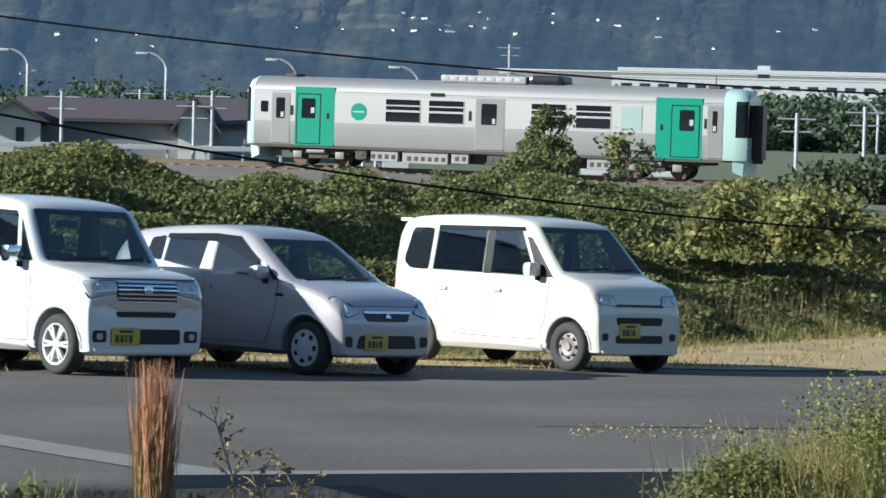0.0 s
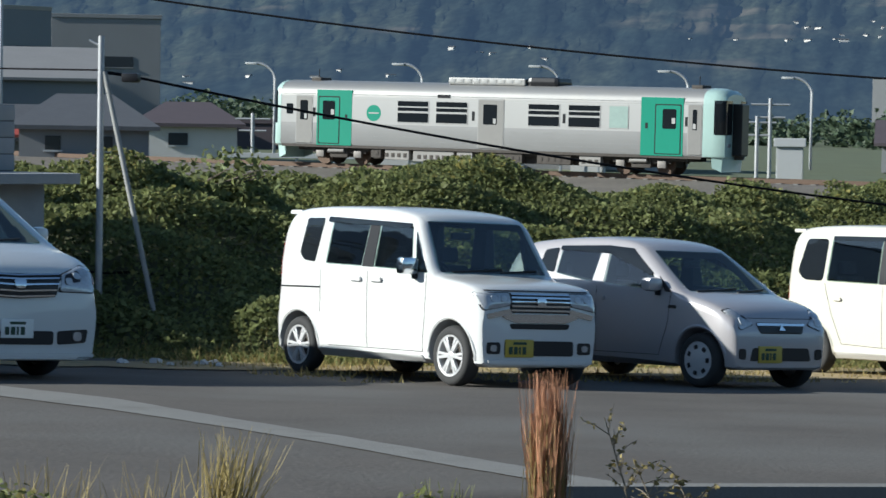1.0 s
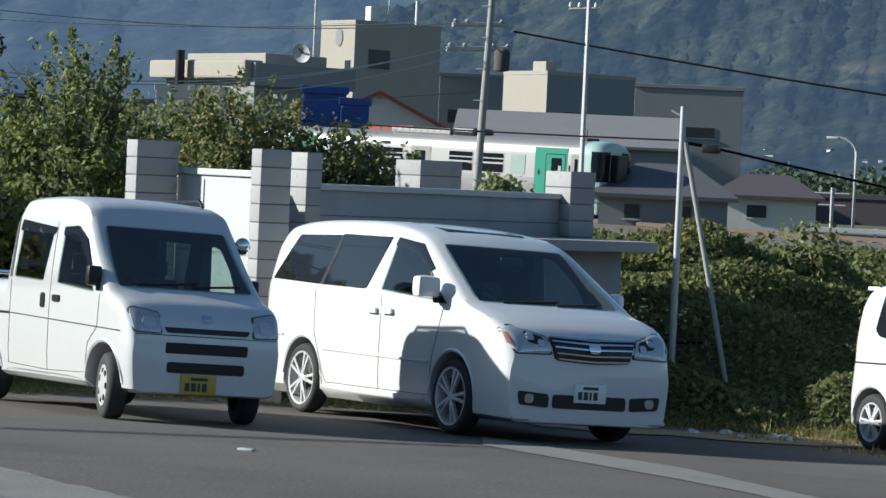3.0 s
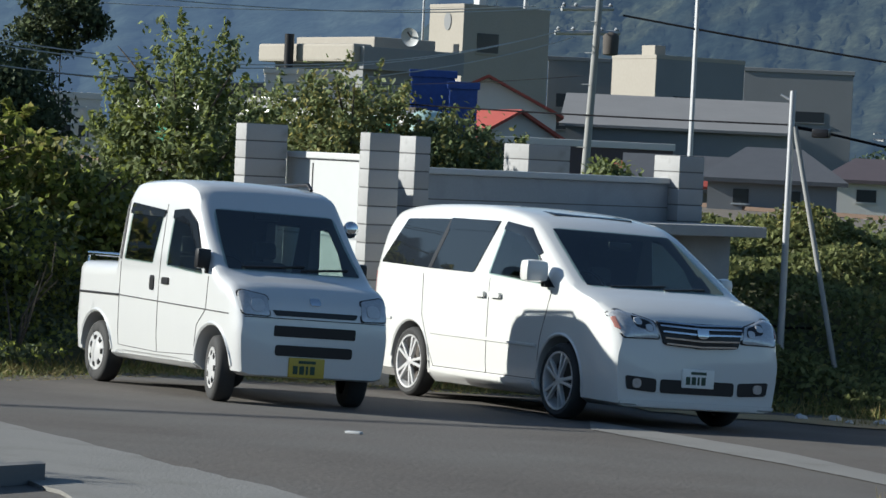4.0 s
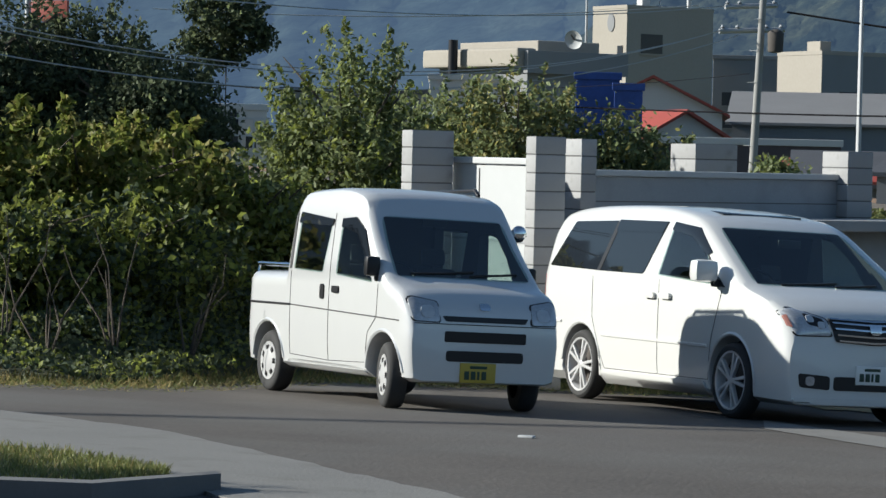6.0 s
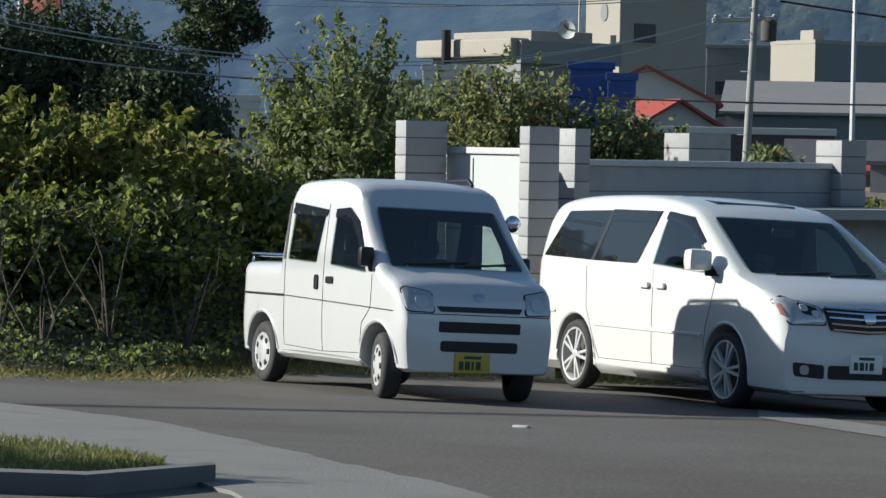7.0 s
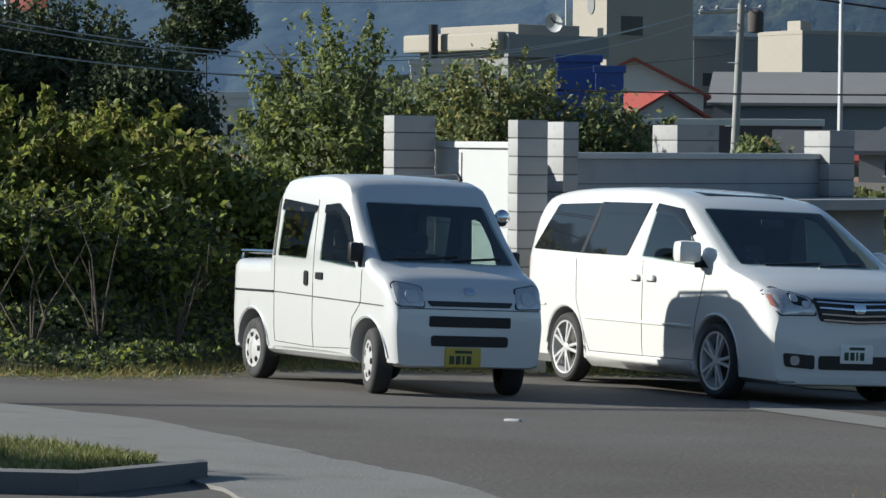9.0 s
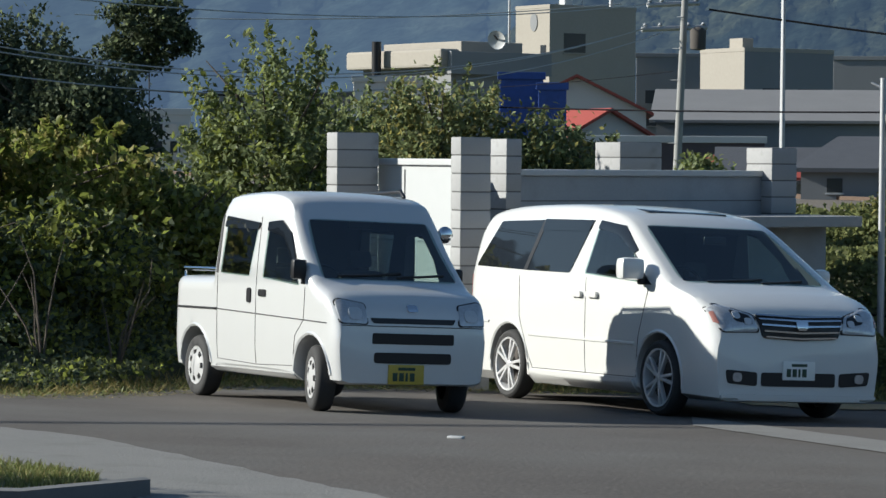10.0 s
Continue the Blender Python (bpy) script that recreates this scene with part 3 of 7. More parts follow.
def wheel(parent, x, y, r, rim_r, style, steer=0.0):
    """Tyre, rim and spokes; y tells the side."""
    side = -1 if y < 0 else 1
    w = new("wheel")
    w.parent = parent
    w.matrix_basis = Matrix.Translation((x, y, r)) @ Matrix.Rotation(radians(steer), 4, "Z") @ (Matrix.Identity(4) if side < 0 else Matrix.Rotation(math.pi, 4, "Z"))
    lathe("tyre", [(rim_r, 0.0), (rim_r + 0.012, -0.006), (r - 0.035, -0.012), (r - 0.012, 0.002), (r, 0.03), (r, 0.12), (r - 0.012, 0.15), (rim_r, 0.16)], M["tyre"], w, sides=40, caps=False)
    if style in ("alloy", "big"):
        lathe("rim", [(rim_r - 0.03, 0.09), (rim_r - 0.02, 0.02), (rim_r - 0.012, -0.004), (rim_r + 0.006, -0.008), (rim_r + 0.006, 0.05)], M["rimmetal"], w, caps=False)
        lathe("brake_disc", [(0.02, 0.085), (rim_r - 0.03, 0.085), (rim_r - 0.03, 0.1), (0.02, 0.1)], M["under"], w)
        spokes = 5 if style == "big" else 6
        for k in range(spokes):
            a = k * 2 * math.pi / spokes
            bm = bmesh.new()
            for da in ((-0.13, 0.13) if style == "alloy" else (-0.17, 0.17)):
                m = Matrix.Rotation(-(a + da), 4, "Y")
                box_into(bm, 0.03, rim_r - 0.005, -0.004, 0.03, -0.014, 0.014, m, 0.004)
            part("spoke", bm, M["rimmetal"], w)
        lathe("hub_cap", [(0.004, -0.008), (0.03, -0.008), (0.045, 0.0), (0.05, 0.03)], M["rimmetal"], w, sides=20)
    elif style == "cap":
        lathe("hub_cap", [(0.004, -0.022), (0.05, -0.02), (rim_r * 0.62, -0.012), (rim_r * 0.9, -0.002), (rim_r + 0.008, -0.008), (rim_r + 0.008, 0.03)], M["rimmetal"], w)
        for k in range(7):
            m = Matrix.Rotation(k * 2 * math.pi / 7, 4, "Y")
            box("cap_slot", rim_r * 0.62, rim_r * 0.86, -0.0135, -0.002, -0.024, 0.024, M["trim"], w, m=m, bevel=0.004)
    else:
        lathe("steel_rim", [(0.004, 0.0), (0.045, 0.0), (0.055, 0.025), (rim_r * 0.6, 0.012), (rim_r * 0.75, 0.03), (rim_r * 0.95, 0.03), (rim_r + 0.006, -0.006), (rim_r + 0.006, 0.04)], M["steelwheel"], w)
        for k in range(8):
            m = Matrix.Rotation(k * 2 * math.pi / 8, 4, "Y")
            box("rim_hole", rim_r * 0.66, rim_r * 0.8, 0.006, 0.035, -0.018, 0.018, M["trim"], w, m=m, bevel=0.004)
    return w


def lot_pose(x, y, heading):
    """On the sloping lot, facing that way."""
    z = float(lot(x, y))
    up = Vector((0.0109, 0.0481, 1)).normalized()
    f = Vector((math.cos(radians(heading)), math.sin(radians(heading)), 0))
    f = (f - up * f.dot(up)).normalized()
    l = up.cross(f)
    m = Matrix((f, l, up)).transposed().to_4x4()
    return Matrix.Translation((x, y, z)) @ m


def mirror(car, shape, x, y, z, mat, size=(0.1, 0.2, 0.15)):
    for s in (-1, 1):
        if s > 0:
            x, size = x - 0.06, (size[0], size[1] * 0.6, size[2] * 0.8)
        mm = bmesh.new()
        box_into(mm, x - size[0] / 2, x + size[0] / 2, s * (y + size[1] / 2) - size[1] / 2, s * (y + size[1] / 2) + size[1] / 2, z, z + size[2], None, min(size) * 0.38)
        ob = part("door_mirror", mm, mat, car)
        box("mirror_arm", x - 0.03, x + 0.03, s * (y - 0.02) - 0.05, s * (y - 0.02) + 0.05, z - 0.04, z + 0.03, M["trim"], ob, bevel=0.012)


def number_plate(car, shape, z, mat, digits, y=0.0):
    h = shape.meet("front", y, z)[0]
    x = h.x + 0.012
    p = box("number_plate", x - 0.02, x + 0.006, y - 0.165, y + 0.165, z - 0.083, z + 0.083, mat, car, "number plate", bevel=0.008)
    for k, (a, b) in enumerate(digits):
        box("plate_bar", x + 0.006, x + 0.009, y + a, y + b, z - 0.055, z + 0.015, M["ink"], p, bevel=0.002)
    box("plate_bar", x + 0.006, x + 0.009, y - 0.08, y + 0.08, z + 0.035, z + 0.06, M["ink"], p, bevel=0.002)


DIGITS = ((-0.13, -0.085), (-0.07, -0.025), (-0.01, 0.012), (0.03, 0.075))


def car_base(name, label, m, shape, wb, r, rim_r, style, paint, arch, steer=0.0, track=0.71, group="parked cars", wiper_z=1.13):
    car = thing(name, m, label, "car" if "van" not in name else "van", group)
    shape.build(wb, arch, car, paint)
    for ax in (0, -wb):
        ring = [(ax + (arch[0] + 0.012) * math.cos(a), arch[1] + (arch[0] + 0.012) * math.sin(a)) for a in np.linspace(-0.25, math.pi + 0.25, 26)]
        for axis in ("side", "left"):
            seam(shape, "arch_lip", [p for p in ring if p[1] > shape.clear + 0.03], axis, paint, car, w=0.034, lift=-0.004)
    zb = wiper_z
    seam(shape, "wiper", [(-0.5, zb), (-0.1, zb + 0.02), (0.1, zb + 0.035)], "front", M["trim"], car, w=0.022, lift=0.012)
    seam(shape, "wiper", [(0.05, zb), (0.3, zb + 0.015), (0.52, zb + 0.03)], "front", M["trim"], car, w=0.022, lift=0.012)
    for x, st in ((0, steer), (-wb, 0)):
        wheel(car, x, -track, r, rim_r, style, st)
        wheel(car, x, track, r, rim_r, style, st)
    return car


def cabin(car, shape, profile, half, dash, seat_x, floor, wheel_y=-0.36):
    """Opens the cabin and fits dashboard, steering wheel, front seats and a rear bench."""
    shape.hollow(profile, half)
    d = box("dashboard", dash[0] - 0.32, dash[0], -half + 0.02, half - 0.02, dash[1] - 0.22, dash[1], M["cabin"], car, bevel=0.05)
    bm = bmesh.new()
    hub = Vector((dash[0] - 0.42, wheel_y, dash[1] + 0.0))
    ring = [hub + Matrix.Rotation(radians(-28), 3, "Y") @ Vector((0, 0.18 * math.cos(a), 0.18 * math.sin(a))) for a in np.linspace(0, 2 * math.pi, 21)]
    tube_into(bm, ring, 0.016, 6)
    tube_into(bm, [hub, hub + Vector((0.22, 0, -0.1))], 0.03, 6)
    part("steering_wheel", bm, M["trim"], d)
    for x, ys in ((seat_x, (-0.36, 0.36)), (seat_x - 0.85, (-0.36, 0.36))):
        for y in ys:
            st = box("seat", x - 0.02, x + 0.45, y - 0.21, y + 0.21, floor - 0.04, floor + 0.1, M["seat"], car, bevel=0.05)
            tilt = Matrix.Translation((x, y, floor + 0.1)) @ Matrix.Rotation(radians(-12), 4, "Y")
            box("backrest", -0.12, 0.02, -0.2, 0.2, -0.06, 0.44, M["seat"], st, bevel=0.05, m=tilt)
            box("headrest", -0.10, 0.0, -0.11, 0.11, 0.47, 0.62, M["seat"], st, bevel=0.04, m=tilt)
    box("rear_view_mirror", dash[0] - 0.55, dash[0] - 0.52, -0.12, 0.12, profile[2][1] - 0.16, profile[2][1] - 0.09, M["trim"], car, bevel=0.01)


def both(fn, shape, name, pts, mat, car, **kw):
    for axis in ("side", "left"):
        fn(shape, name, pts, axis, mat, car, **kw)


def car_tall_white():
    s = Shape(-2.955, 0.44, 0.7375, 1.06, 1.70, 0.09, [(-2.955, 1.0), (-2.945, 1.2), (-2.87, 1.47), (-2.78, 1.59), (-2.62, 1.64), (-2.2, 1.66), (-1.2, 1.65), (-0.85, 1.61), (-0.64, 1.555), (-0.48, 1.31), (-0.30, 1.035), (-0.2, 1.005), (0.1, 0.97), (0.3, 0.93), (0.39, 0.88), (0.425, 0.81), (0.44, 0.70)], clear=0.19, plan_f=(0.26, 0.11))
    c = car_base("tall_kei_car", "white tall-roofed small wagon with a chrome grille, parked", lot_pose(-3.05, 27.55, -45.5), s, 2.52, 0.281, 0.19, "alloy", M["bright"], (0.335, 0.29), wiper_z=1.06)
    both(panel, s, "rear_quarter_window", [(-2.53, 1.2), (-2.44, 1.13), (-2.25, 1.11), (-2.17, 1.55), (-2.47, 1.55)], M["glass"], c)
    both(panel, s, "rear_door_window", [(-2.06, 1.10), (-1.44, 1.085), (-1.38, 1.515), (-2.02, 1.53)], M["clear"], c)
    both(panel, s, "front_door_window", [(-1.24, 1.08), (-0.60, 1.06), (-0.68, 1.48), (-1.21, 1.49)], M["clear"], c)
    both(panel, s, "corner_window", [(-0.54, 1.045), (-0.36, 1.04), (-0.53, 1.30), (-0.63, 1.45)], M["clear"], c)
    both(panel, s, "window_pillar", [(-1.435, 1.085), (-1.245, 1.08), (-1.22, 1.49), (-1.375, 1.515)], M["trim"], c, r=0)
    both(panel, s, "rain_visor", [(-2.1, 1.51), (-0.70, 1.465), (-0.72, 1.51), (-2.1, 1.565)], M["glass"], c, lift=0.014, r=0.02)
    panel(s, "windscreen", [(-0.65, 1.045), (0.65, 1.045), (0.575, 1.54), (-0.575, 1.54)], "front", M["clear"], c, r=0.07, depth=0.05, rings=7)
    panel(s, "bonnet_front_trim", [(-0.62, 0.895), (0.62, 0.895), (0.62, 0.91), (-0.62, 0.91)], "front", M["gap"], c, r=0.005, lift=0.003)
    for y in (1, -1):
        f = (lambda q: [(y * a, b) for a, b in q])
        panel(s, "headlamp", f([(0.36, 0.77), (0.66, 0.72), (0.705, 0.88), (0.36, 0.885)]), "front", M["lampglass"], c, lift=0.012)
        for yy in (0.44, 0.55):
            panel(s, "lamp_lens", f([(yy - 0.035, 0.805), (yy + 0.035, 0.80), (yy + 0.035, 0.86), (yy - 0.035, 0.86)]), "front", M["lens"], c, lift=0.02, r=0.028)
        panel(s, "lamp_strip", f([(0.34, 0.69), (0.62, 0.64), (0.64, 0.685), (0.36, 0.74)]), "front", M["chrome"], c, lift=0.016, r=0.015)
        panel(s, "fog_lamp_recess", f([(0.46, 0.315), (0.62, 0.315), (0.62, 0.425), (0.46, 0.425)]), "front", M["trim"], c)
        panel(s, "fog_lamp", f([(0.51, 0.34), (0.58, 0.34), (0.58, 0.40), (0.51, 0.40)]), "front", M["lampglass"], c, lift=0.016)
    g = panel(s, "grille", [(-0.36, 0.70), (0.36, 0.70), (0.36, 0.885), (-0.36, 0.885)], "front", M["trim"], c, lift=0.008)
    for z in (0.715, 0.755, 0.795, 0.835, 0.868):
        panel(s, "grille_bar", [(-0.35, z), (0.35, z), (0.35, z + 0.018), (-0.35, z + 0.018)], "front", M["chrome"], g, lift=0.022, r=0.006)
    panel(s, "grille_lip", [(-0.46, 0.66), (-0.3, 0.61), (0.3, 0.61), (0.46, 0.66), (0.4, 0.69), (-0.4, 0.69)], "front", M["chrome"], c, lift=0.02)
    panel(s, "upper_intake", [(-0.34, 0.55), (0.34, 0.55), (0.36, 0.60), (-0.36, 0.60)], "front", M["trim"], c)
    panel(s, "badge", [(-0.05, 0.76), (0.05, 0.76), (0.055, 0.845), (-0.055, 0.845)], "front", M["chrome"], c, lift=0.03)
    panel(s, "lower_intake", [(-0.41, 0.30), (0.41, 0.30), (0.41, 0.44), (-0.41, 0.44)], "front", M["trim"], c)
    number_plate(c, s, 0.37, M["plate_y"], DIGITS, -0.24)
    panel(s, "bumper_lip", [(-0.6, 0.22), (0.6, 0.22), (0.62, 0.26), (-0.62, 0.26)], "front", M["bright"], c, lift=0.025)
    both(panel, s, "sill", [(-2.1, 0.2), (-0.42, 0.2), (-0.42, 0.27), (-2.1, 0.27)], M["bright"], c, lift=0.025)
    both(seam, s, "door_seam", [(-1.34, 1.05), (-1.34, 0.30), (-2.0, 0.30)], M["gap"], c)
    both(seam, s, "door_seam", [(-0.38, 1.03), (-0.40, 0.62), (-0.44, 0.30), (-1.34, 0.30)], M["gap"], c)
    both(seam, s, "door_seam", [(-2.14, 1.05), (-2.14, 0.62)], M["gap"], c)
    both(seam, s, "slide_rail", [(-2.9, 0.86), (-2.14, 0.865)], M["trim"], c, w=0.02)
    for x in (-1.53, -1.19):
        both(panel, s, "door_handle", [(x - 0.1, 0.945), (x + 0.1, 0.94), (x + 0.1, 0.985), (x - 0.1, 0.99)], M["bright"], c, lift=0.03, r=0.02)
    both(panel, s, "tail_lamp", [(-2.93, 0.95), (-2.88, 0.95), (-2.88, 1.40), (-2.93, 1.25)], M["redlamp"], c, r=0.01)
    mirror(c, s, -0.55, 0.74, 1.02, M["chrome"], (0.12, 0.2, 0.17))
    box("roof_spoiler", -2.98, -2.78, -0.55, 0.55, 1.585, 1.63, M["bright"], c, bevel=0.015)
    cabin(c, s, [(-2.6, 0.55), (-2.6, 1.55), (-0.72, 1.53), (-0.4, 1.08), (-0.32, 0.9), (-0.32, 0.55)], 0.60, (-0.30, 1.0), -1.35, 0.6)
    return c


def car_grey_hatch():
    s = Shape(-2.95, 0.44, 0.7375, 0.93, 1.46, 0.15, [(-2.95, 0.85), (-2.93, 0.98), (-2.84, 1.2), (-2.75, 1.33), (-2.6, 1.395), (-2.1, 1.44), (-1.55, 1.455), (-1.2, 1.435), (-1.0, 1.39), (-0.88, 1.335), (-0.58, 1.13), (-0.27, 0.925), (-0.15, 0.895), (0.12, 0.835), (0.28, 0.775), (0.39, 0.69), (0.44, 0.56)], clear=0.19, plan_f=(0.45, 0.16))
    c = car_base("kei_hatchback", "metallic grey small hatchback parked between two wagons", lot_pose(-0.87, 29.45, -41.5), s, 2.49, 0.27, 0.175, "cap", M["greycar"], (0.32, 0.275), wiper_z=0.945)
    both(panel, s, "rear_quarter_window", [(-2.38, 1.12), (-2.13, 1.085), (-2.13, 1.345), (-2.33, 1.32)], M["glass"], c)
    both(panel, s, "rear_door_window", [(-2.10, 1.08), (-1.53, 0.995), (-1.48, 1.36), (-2.08, 1.345)], M["clear"], c)
    both(panel, s, "front_door_window", [(-1.36, 0.99), (-0.50, 0.935), (-0.68, 1.10), (-0.92, 1.27), (-1.12, 1.335), (-1.36, 1.35)], M["clear"], c)
    both(panel, s, "corner_window", [(-0.46, 0.93), (-0.36, 0.925), (-0.60, 1.09)], M["trim"], c, r=0.01)
    both(panel, s, "window_pillar", [(-1.53, 0.995), (-1.37, 0.99), (-1.37, 1.35), (-1.48, 1.36)], M["greycar"], c, r=0)
    both(panel, s, "rain_visor", [(-2.1, 1.32), (-1.36, 1.34), (-1.1, 1.32), (-0.72, 1.09), (-0.67, 1.11), (-1.05, 1.355), (-1.4, 1.38), (-2.1, 1.365)], M["glass"], c, lift=0.014, r=0.01)
    panel(s, "windscreen", [(-0.6, 0.94), (0.6, 0.94), (0.5, 1.345), (-0.5, 1.345)], "front", M["clear"], c, r=0.06, depth=0.06, rings=8)
    for y in (1, -1):
        f = (lambda q: [(y * a, b) for a, b in q])
        panel(s, "headlamp", f([(0.40, 0.64), (0.58, 0.585), (0.675, 0.765), (0.57, 0.79)]), "front", M["lampglass"], c, lift=0.012)
        panel(s, "lamp_lens", f([(0.50, 0.64), (0.57, 0.63), (0.58, 0.71), (0.52, 0.71)]), "front", M["lens"], c, lift=0.02, r=0.025)
        panel(s, "fog_lamp_recess", f([(0.50, 0.29), (0.60, 0.30), (0.60, 0.40), (0.50, 0.40)]), "front", M["trim"], c)
    g = panel(s, "grille", [(-0.30, 0.55), (0.30, 0.55), (0.35, 0.66), (-0.35, 0.66)], "front", M["trim"], c)
    panel(s, "grille_bar", [(-0.34, 0.63), (0.34, 0.63), (0.34, 0.655), (-0.34, 0.655)], "front", M["chrome"], g, lift=0.016, r=0.008)
    panel(s, "badge", [(-0.045, 0.585), (0.045, 0.585), (0, 0.645)], "front", M["chrome"], c, lift=0.022, r=0.008)
    panel(s, "lower_intake", [(-0.44, 0.28), (0.44, 0.28), (0.40, 0.41), (-0.40, 0.41)], "front", M["trim"], c)
    number_plate(c, s, 0.345, M["plate_y"], DIGITS, -0.16)
    both(seam, s, "door_seam", [(-1.45, 0.96), (-1.45, 0.3), (-0.55, 0.3), (-0.42, 0.62), (-0.38, 0.92)], M["gap"], c)
    both(seam, s, "door_seam", [(-1.45, 0.3), (-2.05, 0.3), (-2.2, 0.62), (-2.36, 0.97)], M["gap"], c)
    seam(s, "bonnet_seam", [(-0.5, 0.70), (0.5, 0.70)], "front", M["gap"], c)
    for x in (-1.4, -2.2):
        both(panel, s, "door_handle", [(x - 0.08, 0.83), (x + 0.08, 0.825), (x + 0.08, 0.865), (x - 0.08, 0.87)], M["greycar"], c, lift=0.025, r=0.018)
    both(panel, s, "side_marker", [(-0.42, 0.77), (-0.3, 0.765), (-0.31, 0.80), (-0.41, 0.80)], M["trim"], c, r=0.01)
    mirror(c, s, -0.56, 0.73, 0.93, M["greycar"], (0.14, 0.2, 0.14))
    cabin(c, s, [(-2.5, 0.5), (-2.45, 1.32), (-1.05, 1.34), (-0.5, 0.98), (-0.35, 0.8), (-0.35, 0.5)], 0.56, (-0.3, 0.9), -1.35, 0.5)
    return c


def car_boxy_cream():
    s = Shape(-2.955, 0.44, 0.7375, 1.04, 1.725, 0.10, [(-2.955, 0.95), (-2.945, 1.2), (-2.88, 1.55), (-2.8, 1.66), (-2.62, 1.705), (-2.0, 1.725), (-1.2, 1.715), (-0.82, 1.675), (-0.65, 1.625), (-0.42, 1.375), (-0.15, 1.09), (-0.04, 1.05), (0.26, 0.97), (0.36, 0.88), (0.415, 0.76), (0.44, 0.6)], clear=0.19, plan_f=(0.30, 0.12))
    c = car_base("boxy_kei_car", "cream-white boxy small car with worn steel wheels", lot_pose(1.92, 33.13, -46.8), s, 2.44, 0.275, 0.165, "steel", M["cream"], (0.325, 0.285))
    both(panel, s, "rear_quarter_window", [(-2.72, 1.18), (-2.6, 1.09), (-2.28, 1.08), (-2.26, 1.57), (-2.62, 1.57)], M["glass"], c, r=0.06)
    both(panel, s, "rear_door_window", [(-2.22, 1.08), (-1.36, 1.06), (-1.36, 1.575), (-2.20, 1.575)], M["clear"], c)
    both(panel, s, "front_door_window", [(-1.24, 1.06), (-0.50, 1.04), (-0.80, 1.555), (-1.24, 1.575)], M["clear"], c)
    both(panel, s, "corner_window", [(-0.46, 1.04), (-0.22, 1.04), (-0.62, 1.47), (-0.72, 1.5)], M["trim"], c, r=0.01)
    both(panel, s, "window_pillar", [(-1.355, 1.06), (-1.225, 1.06), (-1.225, 1.575), (-1.355, 1.575)], M["trim"], c, r=0)
    both(panel, s, "rain_visor", [(-2.18, 1.555), (-0.75, 1.555), (-0.78, 1.60), (-2.18, 1.605)], M["glass"], c, lift=0.014, r=0.01)
    panel(s, "windscreen", [(-0.655, 1.105), (0.655, 1.105), (0.57, 1.61), (-0.57, 1.61)], "front", M["clear"], c, r=0.05, depth=0.06, rings=7)
    for y in (1, -1):
        f = (lambda q: [(y * a, b) for a, b in q])
        panel(s, "headlamp", f([(0.36, 0.75), (0.64, 0.76), (0.66, 0.87), (0.40, 0.86)]), "front", M["lampglass"], c, lift=0.012, r=0.04)
        for yy in (0.46, 0.58):
            panel(s, "lamp_lens", f([(yy - 0.03, 0.78), (yy + 0.03, 0.78), (yy + 0.03, 0.84), (yy - 0.03, 0.84)]), "front", M["lens"], c, lift=0.02, r=0.028)
        panel(s, "fog_lamp_recess", f([(0.50, 0.36), (0.60, 0.36), (0.60, 0.44), (0.50, 0.44)]), "front", M["trim"], c, r=0.035)
    panel(s, "grille", [(-0.4, 0.735), (0.4, 0.735), (0.4, 0.765), (-0.4, 0.765)], "front", M["trim"], c, r=0.01)
    panel(s, "upper_intake", [(-0.36, 0.53), (0.36, 0.53), (0.38, 0.62), (-0.38, 0.62)], "front", M["trim"], c)
    panel(s, "lower_intake", [(-0.38, 0.33), (0.38, 0.33), (0.38, 0.42), (-0.38, 0.42)], "front", M["trim"], c)
    number_plate(c, s, 0.47, M["plate_y"], DIGITS, -0.16)
    panel(s, "bumper_lip", [(-0.6, 0.21), (0.6, 0.21), (0.62, 0.25), (-0.62, 0.25)], "front", M["cream"], c, lift=0.03)
    both(panel, s, "sill", [(-2.05, 0.2), (-0.4, 0.2), (-0.4, 0.30), (-2.05, 0.30)], M["bright"], c, lift=0.02)
    both(seam, s, "door_seam", [(-1.29, 1.04), (-1.29, 0.34), (-0.45, 0.34), (-0.34, 0.6), (-0.28, 1.02)], M["gap"], c)
    both(seam, s, "door_seam", [(-1.29, 0.34), (-1.95, 0.36), (-2.12, 0.7), (-2.25, 1.06)], M["gap"], c)
    for x in (-1.12, -2.02):
        both(panel, s, "door_handle", [(x - 0.07, 0.86), (x + 0.07, 0.855), (x + 0.07, 0.895), (x - 0.07, 0.90)], M["cream"], c, lift=0.028, r=0.018)
    both(panel, s, "tail_lamp", [(-2.93, 0.86), (-2.87, 0.86), (-2.87, 1.02), (-2.93, 1.0)], M["redlamp"], c, r=0.01)
    mirror(c, s, -0.46, 0.74, 1.04, M["cream"], (0.12, 0.2, 0.16))
    box("roof_spoiler", -2.99, -2.8, -0.55, 0.55, 1.64, 1.685, M["cream"], c, bevel=0.015)
    cabin(c, s, [(-2.6, 0.55), (-2.6, 1.62), (-0.78, 1.60), (-0.34, 1.15), (-0.26, 0.9), (-0.26, 0.55)], 0.59, (-0.2, 1.06), -1.25, 0.62)
    return c


